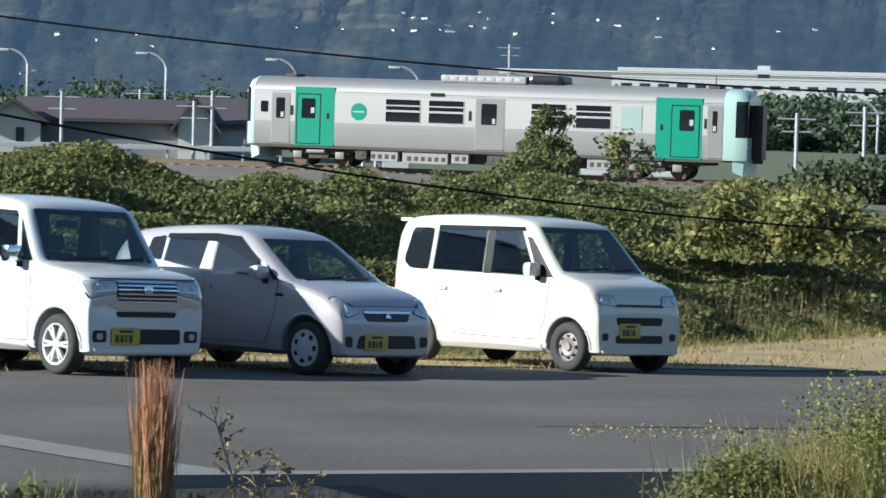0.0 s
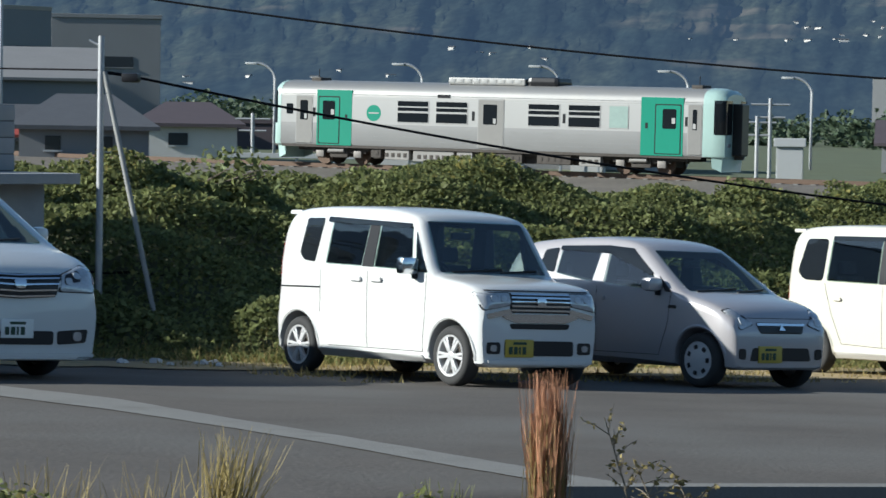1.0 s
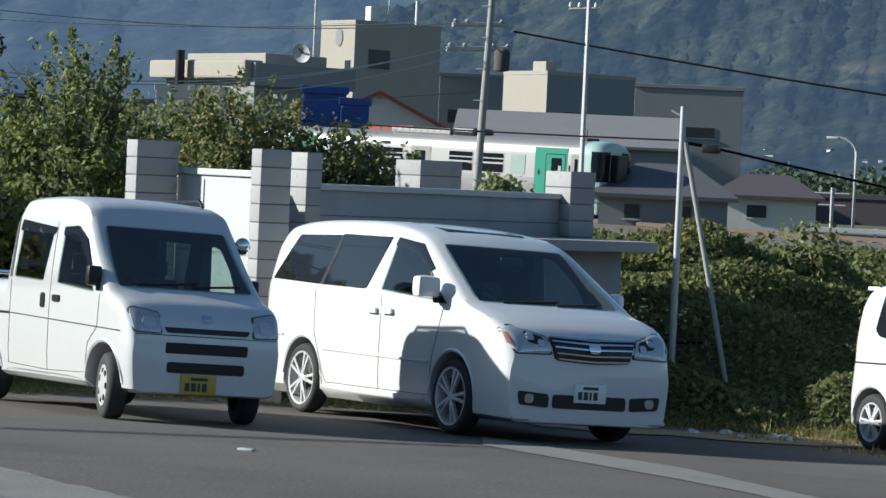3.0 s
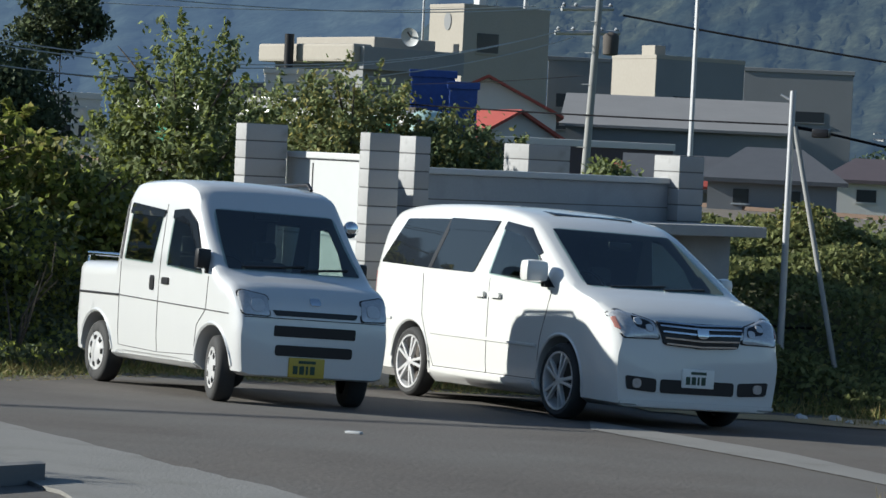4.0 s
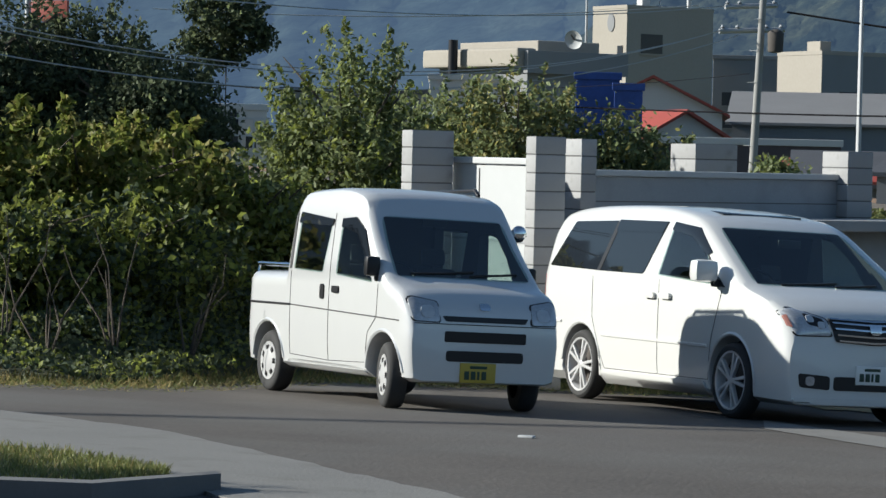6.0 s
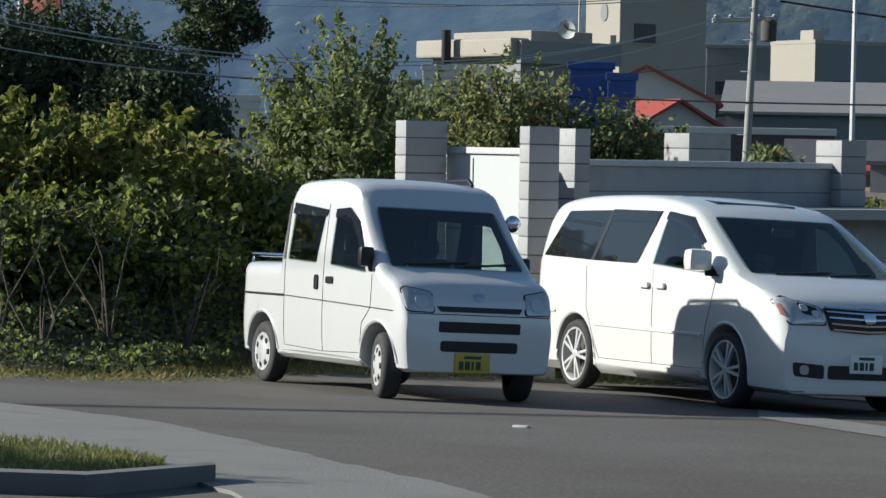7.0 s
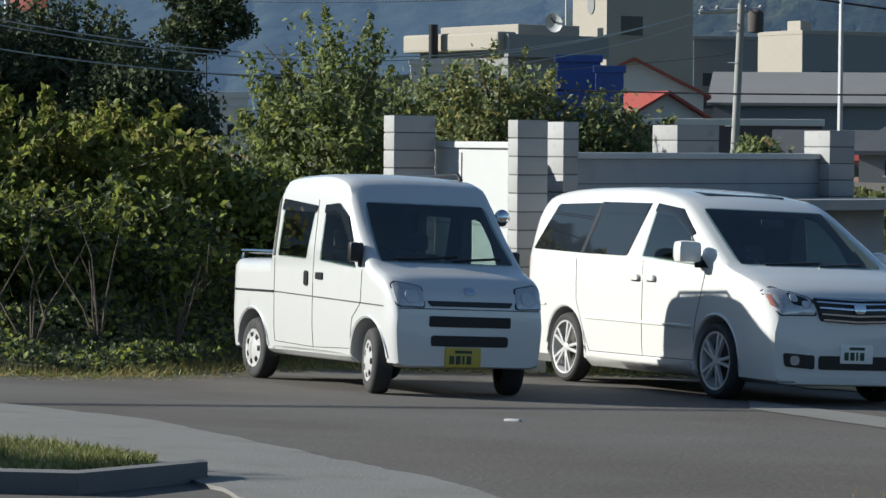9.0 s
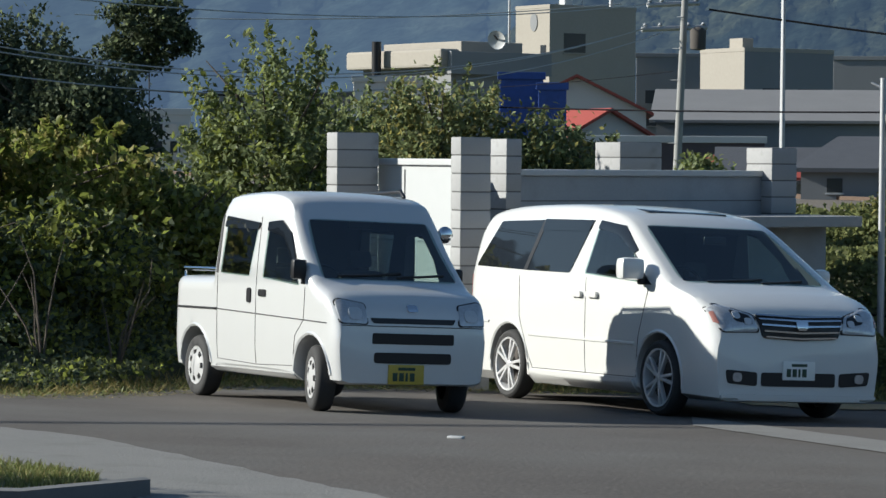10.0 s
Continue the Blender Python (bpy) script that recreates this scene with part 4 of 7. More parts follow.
def car_big_van():
    s = Shape(-3.88, 0.915, 0.9025, 1.18, 1.9, 0.16, [(-3.88, 0.95), (-3.87, 1.2), (-3.76, 1.6), (-3.68, 1.76), (-3.55, 1.83), (-3.0, 1.88), (-2.0, 1.885), (-1.5, 1.86), (-1.05, 1.795), (-0.8, 1.71), (-0.35, 1.45), (0.10, 1.19), (0.22, 1.145), (0.5, 1.08), (0.74, 0.985), (0.85, 0.90), (0.90, 0.79), (0.915, 0.62)], clear=0.17, plan_f=(0.36, 0.12), plan_r=(0.25, 0.1))
    c = car_base("minivan", "pearl-white lowered minivan with chrome grille and large wheels", lot_pose(-7.72, 25.29, -41.3), s, 2.9, 0.335, 0.255, "big", M["white"], (0.385, 0.35), track=0.885, wiper_z=1.20)
    both(panel, s, "rear_side_window", [(-3.66, 1.285), (-2.62, 1.255), (-2.40, 1.74), (-3.32, 1.73)], M["glass"], c, r=0.03)
    both(panel, s, "sliding_door_window", [(-2.63, 1.255), (-1.70, 1.24), (-1.44, 1.73), (-2.42, 1.745)], M["glass"], c, lift=0.009, r=0.04)
    both(panel, s, "front_door_window", [(-1.41, 1.235), (-0.34, 1.17), (-0.60, 1.46), (-0.88, 1.64), (-1.05, 1.69), (-1.32, 1.71)], M["clear"], c)
    both(panel, s, "corner_window", [(-0.29, 1.16), (-0.14, 1.15), (-0.42, 1.32), (-0.50, 1.39)], M["trim"], c, r=0.015)
    both(panel, s, "corner_pillar", [(-0.34, 1.17), (-0.29, 1.165), (-0.50, 1.40), (-0.57, 1.44)], M["trim"], c, r=0)
    both(panel, s, "rain_visor", [(-2.42, 1.64), (-1.50, 1.63), (-1.44, 1.735), (-2.40, 1.75)], M["glass"], c, lift=0.014, r=0.01)
    both(panel, s, "front_rain_visor", [(-1.33, 1.66), (-0.92, 1.60), (-0.57, 1.43), (-0.51, 1.46), (-0.86, 1.685), (-1.31, 1.735)], M["glass"], c, lift=0.014, r=0.01)
    panel(s, "windscreen", [(-0.75, 1.19), (0.75, 1.19), (0.64, 1.70), (-0.64, 1.70)], "front", M["clear"], c, r=0.08, depth=0.08, rings=9)
    for x0, x1 in ((-0.34, 0.34),):
        bm = bmesh.new()
        box_into(bm, x0, x1, -0.42, 0.42, -0.02, 0.012, Matrix.Translation((-1.42, 0, s.top(-1.42) + 0.008)) @ Matrix.Rotation(0.10, 4, "Y"), 0.01)
        part("sunroof", bm, M["glass"], c)
    for y in (1, -1):
        f = (lambda q: [(y * a, b) for a, b in q])
        panel(s, "headlamp", f([(0.43, 0.78), (0.78, 0.775), (0.86, 0.965), (0.76, 1.01), (0.47, 0.925)]), "front", M["lampglass"], c, lift=0.012)
        panel(s, "lamp_inner", f([(0.48, 0.84), (0.66, 0.87), (0.68, 0.97), (0.50, 0.92)]), "front", M["trim"], c, lift=0.015, r=0.03)
        for yy, zz in ((0.53, 0.87), (0.63, 0.92)):
            panel(s, "lamp_lens", f([(yy - 0.035, zz - 0.03), (yy + 0.035, zz - 0.03), (yy + 0.035, zz + 0.03), (yy - 0.035, zz + 0.03)]), "front", M["lens"], c, lift=0.022, r=0.028)
        panel(s, "indicator", f([(0.80, 0.84), (0.835, 0.85), (0.85, 0.94), (0.82, 0.95)]), "front", M["amber"], c, lift=0.016, r=0.01)
        panel(s, "fog_lamp_recess", f([(0.42, 0.31), (0.72, 0.33), (0.74, 0.45), (0.42, 0.43)]), "front", M["trim"], c)
        panel(s, "fog_lamp", f([(0.58, 0.345), (0.67, 0.345), (0.67, 0.425), (0.58, 0.425)]), "front", M["lampglass"], c, lift=0.016, r=0.04)
    g = panel(s, "grille", [(-0.38, 0.73), (0, 0.71), (0.38, 0.73), (0.45, 0.93), (-0.45, 0.93)], "front", M["trim"], c, lift=0.024, depth=0.05, rings=9)
    for z in (0.735, 0.785, 0.84, 0.89, 0.925):
        w = 0.36 + (z - 0.73) * 0.4
        panel(s, "grille_bar", [(-w, z), (0, z - 0.015), (w, z), (w, z + 0.014), (0, z), (-w, z + 0.014)], "front", M["chrome"], g, lift=0.038, r=0.004)
    panel(s, "badge", [(-0.05, 0.80), (0.05, 0.80), (0.065, 0.885), (-0.065, 0.885)], "front", M["chrome"], c, lift=0.05)
    panel(s, "lower_intake", [(-0.38, 0.31), (0.38, 0.31), (0.38, 0.43), (-0.38, 0.43)], "front", M["trim"], c)
    number_plate(c, s, 0.45, M["plate_w"], DIGITS, 0.0)
    panel(s, "bumper_lip", [(-0.78, 0.185), (0.78, 0.185), (0.8, 0.235), (-0.8, 0.235)], "front", M["white"], c, lift=0.03)
    both(panel, s, "sill", [(-2.45, 0.18), (-0.45, 0.18), (-0.45, 0.30), (-2.45, 0.30)], M["white"], c, lift=0.03)
    both(seam, s, "door_seam", [(-1.36, 1.2), (-1.36, 0.32), (-0.42, 0.32), (-0.36, 0.7), (-0.2, 1.12)], M["gap"], c)
    both(seam, s, "door_seam", [(-1.36, 0.32), (-2.42, 0.32), (-2.68, 0.8), (-2.7, 1.2)], M["gap"], c)
    both(seam, s, "side_line", [(-3.8, 0.74), (-3.32, 0.74)], M["white"], c, w=0.03)
    both(seam, s, "side_line", [(-2.48, 0.64), (-0.42, 0.62)], M["white"], c, w=0.035)
    both(panel, s, "window_divider", [(-2.63, 1.255), (-2.56, 1.255), (-2.36, 1.735), (-2.43, 1.735)], M["trim"], c, lift=0.012, r=0)
    for x in (-1.51, -1.21):
        both(panel, s, "door_handle", [(x - 0.1, 1.02), (x + 0.1, 1.015), (x + 0.1, 1.07), (x - 0.1, 1.075)], M["white"], c, lift=0.035, r=0.025)
    both(panel, s, "tail_lamp", [(-3.86, 0.95), (-3.76, 0.95), (-3.76, 1.2), (-3.86, 1.2)], M["redlamp"], c, r=0.01)
    mirror(c, s, -0.28, 0.93, 1.19, M["white"], (0.15, 0.24, 0.2))
    cabin(c, s, [(-2.3, 0.6), (-2.3, 1.76), (-1.05, 1.70), (-0.25, 1.24), (-0.1, 1.0), (-0.1, 0.6)], 0.70, (-0.05, 1.16), -1.35, 0.68)
    return c


def car_deck_van():
    s = Shape(-2.92, 0.475, 0.7375, 1.09, 1.87, 0.06, [(-2.92, 1.08), (-2.05, 1.09), (-2.03, 1.10), (-2.0, 1.60), (-1.97, 1.72), (-1.9, 1.80), (-1.75, 1.82), (-1.2, 1.84), (-0.9, 1.83), (-0.64, 1.775), (-0.52, 1.65), (-0.28, 1.36), (0.02, 1.085), (0.12, 1.035), (0.3, 0.975), (0.42, 0.86), (0.46, 0.74), (0.475, 0.55)], clear=0.24, plan_f=(0.24, 0.11), plan_r=(0.08, 0.04))
    c = car_base("deck_van", "silver-white crew-cab kei van with open rear deck", lot_pose(-10.05, 22.65, -39.4), s, 2.45, 0.275, 0.165, "cap", M["van"], (0.335, 0.30), steer=-14, track=0.70)
    both(panel, s, "rear_door_window", [(-1.90, 1.12), (-1.28, 1.10), (-1.17, 1.54), (-1.85, 1.55)], M["clear"], c, r=0.04)
    both(panel, s, "front_door_window", [(-0.99, 1.09), (-0.24, 1.04), (-0.38, 1.25), (-0.50, 1.45), (-0.70, 1.54), (-0.96, 1.50)], M["clear"], c)
    both(panel, s, "rain_visor", [(-1.88, 1.53), (-1.16, 1.51), (-1.13, 1.57), (-1.85, 1.63)], M["glass"], c, lift=0.014, r=0.02)
    both(panel, s, "front_rain_visor", [(-0.96, 1.50), (-0.7, 1.53), (-0.52, 1.43), (-0.36, 1.21), (-0.31, 1.23), (-0.47, 1.48), (-0.68, 1.59), (-0.95, 1.575)], M["glass"], c, lift=0.014, r=0.01)
    panel(s, "windscreen", [(-0.64, 1.10), (0.64, 1.10), (0.575, 1.61), (-0.575, 1.61)], "front", M["clear"], c, r=0.07, depth=0.06, rings=8)
    for y in (1, -1):
        f = (lambda q: [(y * a, b) for a, b in q])
        panel(s, "headlamp", f([(0.43, 0.745), (0.67, 0.75), (0.69, 0.92), (0.65, 0.945), (0.44, 0.91)]), "front", M["lampglass"], c, lift=0.014)
        panel(s, "lamp_lens", f([(0.48, 0.78), (0.60, 0.78), (0.60, 0.88), (0.48, 0.88)]), "front", M["lens"], c, lift=0.022, r=0.045)
    panel(s, "grille", [(-0.37, 0.75), (0.37, 0.75), (0.40, 0.795), (-0.40, 0.795)], "front", M["trim"], c, r=0.012)
    panel(s, "upper_intake", [(-0.38, 0.58), (0.38, 0.58), (0.38, 0.67), (-0.38, 0.67)], "front", M["trim"], c, r=0.015)
    panel(s, "lower_intake", [(-0.36, 0.42), (0.36, 0.42), (0.36, 0.51), (-0.36, 0.51)], "front", M["trim"], c)
    panel(s, "bumper_gap", [(-0.66, 0.725), (0.66, 0.725), (0.66, 0.732), (-0.66, 0.732)], "front", M["gap"], c, r=0)
    panel(s, "badge", [(-0.05, 0.85), (0.05, 0.85), (0.05, 0.91), (-0.05, 0.91)], "front", M["chrome"], c, lift=0.012)
    number_plate(c, s, 0.33, M["plate_y"], DIGITS, -0.06)
    both(seam, s, "door_seam", [(-1.12, 1.62), (-1.12, 0.34), (-0.36, 0.36), (-0.30, 0.62), (-0.14, 0.75), (-0.12, 1.03)], M["gap"], c)
    both(seam, s, "door_seam", [(-1.12, 0.34), (-1.95, 0.36), (-1.96, 1.1)], M["gap"], c)
    both(seam, s, "side_line", [(-1.95, 0.80), (0.3, 0.74)], M["gap"], c, w=0.012)
    both(seam, s, "slide_rail", [(-2.9, 0.80), (-1.97, 0.80)], M["trim"], c, w=0.025)
    both(panel, s, "sill", [(-2.08, 0.25), (-0.38, 0.25), (-0.38, 0.29), (-2.08, 0.29)], M["van"], c, lift=0.02)
    both(panel, s, "door_handle", [(-1.30, 0.87), (-1.22, 0.87), (-1.22, 1.0), (-1.30, 1.0)], M["trim"], c, lift=0.012)
    both(panel, s, "door_handle", [(-1.05, 0.93), (-0.91, 0.93), (-0.91, 0.99), (-1.05, 0.99)], M["trim"], c, lift=0.014, r=0.02)
    both(panel, s, "cab_back_pillar", [(-2.0, 1.12), (-1.95, 1.12), (-1.93, 1.72), (-1.97, 1.68)], M["gap"], c, r=0)
    for y in (-0.66, 0.66):
        tube("deck_rail", [(-2.88, y, 1.06), (-2.88, y, 1.15), (-2.1, y, 1.15), (-2.04, y, 1.13)], 0.02, M["chrome"], c)
    tube("roof_rail", [(-1.85, 0.56, 1.82), (-1.8, 0.56, 1.87), (-0.95, 0.55, 1.89), (-0.88, 0.55, 1.84)], 0.018, M["trim"], c)
    mirror(c, s, -0.16, 0.72, 1.09, M["trim"], (0.08, 0.13, 0.17))
    bm = bmesh.new()
    bmesh.ops.create_uvsphere(bm, u_segments=16, v_segments=10, radius=0.075, matrix=Matrix.Translation((-0.52, 0.78, 1.52)) @ Matrix.Diagonal((0.6, 1, 1, 1)))
    ob = part("round_mirror", bm, M["chrome"], c)
    tube("mirror_stalk", [(-0.50, 0.62, 1.40), (-0.52, 0.72, 1.44), (-0.52, 0.77, 1.50)], 0.012, M["trim"], ob)
    cabin(c, s, [(-1.92, 0.6), (-1.9, 1.70), (-0.72, 1.70), (-0.3, 1.22), (-0.18, 1.0), (-0.18, 0.6)], 0.62, (-0.08, 1.06), -1.18, 0.66)
    return c


car_tall_white(), car_grey_hatch(), car_boxy_cream(), car_big_van(), car_deck_van()

# a cracked edge in the asphalt with dry leaves lying in it
ribbon("asphalt_crack", [(0.7, 21.1), (1.6, 21.6), (2.6, 22.05), (4.5, 22.6)], [(0.7, 21.04), (1.6, 21.5), (2.6, 21.93), (4.5, 22.5)], M["gap"], "dark broken edge across the asphalt", 0.008, category="road")
# mortar grey darkens the kerb in place of the shade it lies in
ribbon("plot_kerb", [at(37, 13.75), at(31, 13.75), at(28.6, 14.7)], [at(37, 13.55), at(31, 13.55), at(28.5, 14.55)], M["mortar"], "low concrete kerb round a grass plot, coloured dark for shade", 0.1, 0.4, "kerb")


# ---- railway ----
def track_point(s, off=0.0, z=0.0):
    n = Vector((-TRACK_D.y, TRACK_D.x, 0))
    return TRACK0 + TRACK_D * s + n * off + Vector((0, 0, rail_z(s) + z))


def strip_along(name, section, s0, s1, step, mat, label, category):
    """Sweeps a section (offset, height) along the line."""
    verts, faces = [], []
    ss = np.arange(s0, s1 + step, step)
    k = len(section)
    for s in ss:
        verts += [track_point(float(s), o, z) for o, z in section]
    for j in range(len(ss) - 1):
        faces += [(j * k + i, j * k + (i + 1) % k, (j + 1) * k + (i + 1) % k, (j + 1) * k + i) for i in range(k)]
    faces += [tuple(range(k))[::-1], tuple(range((len(ss) - 1) * k, len(ss) * k))]
    return tagged(obj(name, verts, faces, mat, smooth=30), label, category, kind="structure")


# offsets: train's left side, which faces the lot, is at positive offset
strip_along("track_bed", [(13.0, -1.3), (9.0, -0.62), (4.6, -0.5), (2.4, -0.2), (-2.4, -0.2), (-5.2, -1.2)], -45, 170, 5, M["ballast"], "brown stone ballast bed of the railway", "railway")
strip_along("rail", [(0.56, -0.19), (0.56, 0.0), (0.50, 0.0), (0.50, -0.19)], -45, 170, 5, M["rail"], "rusty steel running rail", "rail")
strip_along("rail", [(-0.50, -0.19), (-0.50, 0.0), (-0.56, 0.0), (-0.56, -0.19)], -45, 170, 5, M["rail"], "rusty steel running rail", "rail")
for i in range(-40, 60):
    p = track_point(i * 0.75 + 5)
    bm = bmesh.new()
    box_into(bm, -0.11, 0.11, -1.0, 1.0, -0.25, -0.165)
    sl = part("sleeper", bm, M["concrete"], None, smooth=0) if i == -40 else new("sleeper", sl.data)
    if i != -40:
        bm.free()
    sl.matrix_world = Matrix.Translation(p) @ Matrix.Rotation(math.atan2(TRACK_D.y, TRACK_D.x), 4, "Z")
    sl.parent = bpy.data.objects["track_bed"]

TRAIN_L, TRAIN_W = 20.8, 1.4


def train_section(k=1.0, drop=0.0):
    half = [(0, 0.82), (TRAIN_W * 0.97, 0.82), (TRAIN_W, 0.95), (TRAIN_W, 1.83), (TRAIN_W, 3.0), (TRAIN_W - 0.03, 3.25), (TRAIN_W - 0.13, 3.45), (TRAIN_W - 0.36, 3.60), (TRAIN_W - 0.8, 3.70), (0, 3.74)]
    ring = half + [(-y, z) for y, z in half[-2:0:-1]]
    return [(y * k, z if z < 2 else z - drop) for y, z in ring]


def side_plate(name, x0, x1, z0, z1, mat, parent, out=0.012, side=1, r=0.04, label=""):
    """A rounded plate on the flat of a train side."""
    ring = rounded([(x0, z0), (x1, z0), (x1, z1), (x0, z1)], r, 3)
    y0, y1 = side * (TRAIN_W - 0.03), side * (TRAIN_W + out)
    n = len(ring)
    verts = [(p.x, y1, p.y) for p in ring] + [(p.x, y0, p.y) for p in ring]
    faces = [tuple(range(n)), tuple(range(n, 2 * n))[::-1]] + [(i, (i + 1) % n, n + (i + 1) % n, n + i) for i in range(n)]
    bm = bmesh.new()
    vs = [bm.verts.new(v) for v in verts]
    for f in faces:
        bm.faces.new([vs[i] for i in f])
    return part(name, bm, mat, parent, label, smooth=30)


def build_train():
    t = thing("diesel_railcar", pose(TRACK0.x, TRACK0.y, 0.4), "stainless diesel railcar with emerald green door panels, running", "train")
    verts, faces, idx = [], [], []
    xs = [0.22, TRAIN_L - 0.22]
    ring = train_section()
    n = len(ring)
    for x in xs:
        verts += [(x, y, z) for y, z in ring]
    faces = [(i, (i + 1) % n, n + (i + 1) % n, n + i) for i in range(n)] + [tuple(range(n))[::-1], tuple(range(n, 2 * n))]
    for f in faces:
        zc = sum(verts[i][2] for i in f) / len(f)
        idx.append(1 if zc < 1.85 else 2 if zc < 3.05 else 0)
    obj("body", verts, faces, [M["stainless"], M["stainless_low"], M["train_white"]], t, smooth=40, idx=idx)
    for side in (1, -1):
        for z in (1.1, 1.28, 1.46, 1.64, 3.12):
            side_plate("body_rib", 0.3, TRAIN_L - 0.3, z, z + 0.012, M["stainless_low"] if z < 2 else M["stainless"], t, 0.006, side, 0)
        # emerald panels with their doors
        for x0, x1, d0, d1 in ((16.95, 18.72, 17.58, 18.62), (1.12, 3.05, 1.24, 2.38)):
            side_plate("green_panel", x0, x1, 0.84, 3.30, M["train_green"], t, 0.008, side, 0)
            side_plate("door_frame", d0 - 0.03, d1 + 0.03, 0.9, 3.02, M["trim"], t, 0.012, side, 0.06)
            dr = side_plate("door", d0 + 0.02, d1 - 0.02, 0.94, 2.97, M["train_green"], t, 0.016, side, 0.05)
            wx = d0 + 0.22 if x0 > 10 else d0 + 0.2
            side_plate("door_window", wx, wx + 0.62, 1.98, 2.82, M["glass"], dr, 0.022, side, 0.07)
            side_plate("notice", wx + 0.04, wx + 0.2, 2.2, 2.44, M["train_white"], dr, 0.026, side, 0)
            side_plate("door_button", x0 + 0.22 if x0 > 10 else x1 - 0.32, x0 + 0.34 if x0 > 10 else x1 - 0.2, 1.98, 2.22, M["trim"], t, 0.016, side, 0.02)
        # grey doors
        for d0, d1 in ((9.5, 10.68), (18.98, 19.75), (0.1 + 0.2, 0.88)):
            side_plate("door_frame", d0 - 0.04, d1 + 0.04, 0.92, 3.06, M["stainless"], t, 0.012, side, 0.06)
            dr = side_plate("door", d0, d1, 0.92, 3.0, M["door_steel"], t, 0.018, side, 0.05)
            w0, w1 = (d0 + 0.3, d1 - 0.22) if d1 - d0 > 1 else (d0 + 0.2, d1 - 0.18)
            side_plate("door_window", w0, w1, 1.95, 2.82, M["glass"], dr, 0.024, side, 0.06)
            side_plate("notice", w0 + 0.05, w0 + 0.18, 2.0, 2.22, M["train_white"], dr, 0.028, side, 0)
        # passenger windows, two sashes each
        for w0, w1 in ((13.15, 14.65), (11.25, 12.75), (6.85, 8.3), (4.95, 6.4), (3.65, 4.5)):
            fr = side_plate("window_frame", w0 - 0.03, w1 + 0.03, 1.93, 2.92, M["train_white"], t, 0.014, side, 0.03)
            for z0, z1 in ((1.96, 2.36), (2.45, 2.60), (2.66, 2.88)) if w1 - w0 > 1 else ((1.96, 2.88),):
                side_plate("pane", w0, w1, z0, z1, M["curtain"] if w1 - w0 < 1 else M["glass"], fr, 0.02, side, 0.02)
        side_plate("end_window", 19.95, 20.28, 2.2, 2.66, M["glass"], t, 0.014, side, 0.05)
        side_plate("destination_panel", 12.1, 12.7, 3.06, 3.2, M["trim"], t, 0.02, side, 0.03)
        for x in (10.95, 6.62, 0.98, 18.86):
            side_plate("sign_bar", x - 0.06, x + 0.06, 2.1, 2.5, M["trim"], t, 0.012, side, 0)
        # round green emblem with a white bar
        c = [(15.85 + 0.36 * math.cos(a), 2.32 + 0.36 * math.sin(a)) for a in np.linspace(0, 2 * math.pi, 28)[:-1]]
        bm = bmesh.new()
        bm.faces.new([bm.verts.new((x, side * (TRAIN_W + 0.006), z)) for x, z in c])
        em = part("emblem", bm, M["train_green"], t)
        side_plate("emblem_bar", 15.6, 16.1, 2.29, 2.35, M["train_white"], em, 0.012, side, 0.01)
        side_plate("sill_beam", 0.3, TRAIN_L - 0.3, 0.74, 0.86, M["under"], t, -0.02, side, 0)
    # rounded cab ends
    for end in (0, 1):
        x_in, x_out = (0.24, -0.72) if end == 0 else (TRAIN_L - 0.24, TRAIN_L + 0.12)
        verts, rows = [], []
        for f, k, drop in ((0, 1.004, -0.01), (0.45, 1.0, 0.0), (0.8, 0.965, 0.07), (1.0, 0.90, 0.24)):
            rows.append(len(verts))
            verts += [(x_in + (x_out - x_in) * f, y, max(z, 0.84)) for y, z in train_section(k, drop)]
        faces = [(a + i, a + (i + 1) % n, b + (i + 1) % n, b + i) for a, b in zip(rows, rows[1:]) for i in range(n)] + [tuple(range(rows[-1], rows[-1] + n))]
        cab = obj("cab_end", verts, faces, M["mint"], t, "pale mint cab front", smooth=45)
        sx = -1 if end == 0 else 1
        for side in (-1, 1):
            zs = (1.78, 2.3, 2.9, 3.22)
            cols = [(x_in + (x_out - x_in) * f, side * (TRAIN_W * k + 0.012)) for f, k in ((0.52, 1.0), (0.8, 0.965), (1.0, 0.90))]
            cols += [(x_out + sx * 0.014, side * y) for y in (1.22, 0.85, 0.5)]
            gv = [(x, y * (0.985 if z > 3.1 else 1.0), z) for x, y in cols for z in zs]
            gf = [(a * 4 + b, a * 4 + b + 1, a * 4 + b + 5, a * 4 + b + 4) for a in range(5) for b in range(3)]
            obj("wrap_window", gv, gf, M["glass"], cab, smooth=50)
        for y0, y1 in ((-1.14, -0.5), (0.5, 1.14)):
            box("head_lamp", x_out - 0.03, x_out + 0.03, (y0 + y1) / 2 - 0.16, (y0 + y1) / 2 + 0.16, 1.25, 1.42, M["lampglass"], cab, bevel=0.02)
        lo, hi = sorted((x_out - sx * 0.05, x_out + sx * 0.42))
        box("gangway", lo, hi, -0.42, 0.42, 0.9, 3.1, M["trim"], cab, "black rubber gangway bellows", bevel=0.06)
        bm = bmesh.new()
        box_into(bm, lo + 0.05, hi + 0.25 if sx > 0 else hi - 0.05, -0.14, 0.14, 0.74, 0.98, None, 0.03)
        part("coupler", bm, M["under"], t)
        # skirt
        verts, faces = [], []
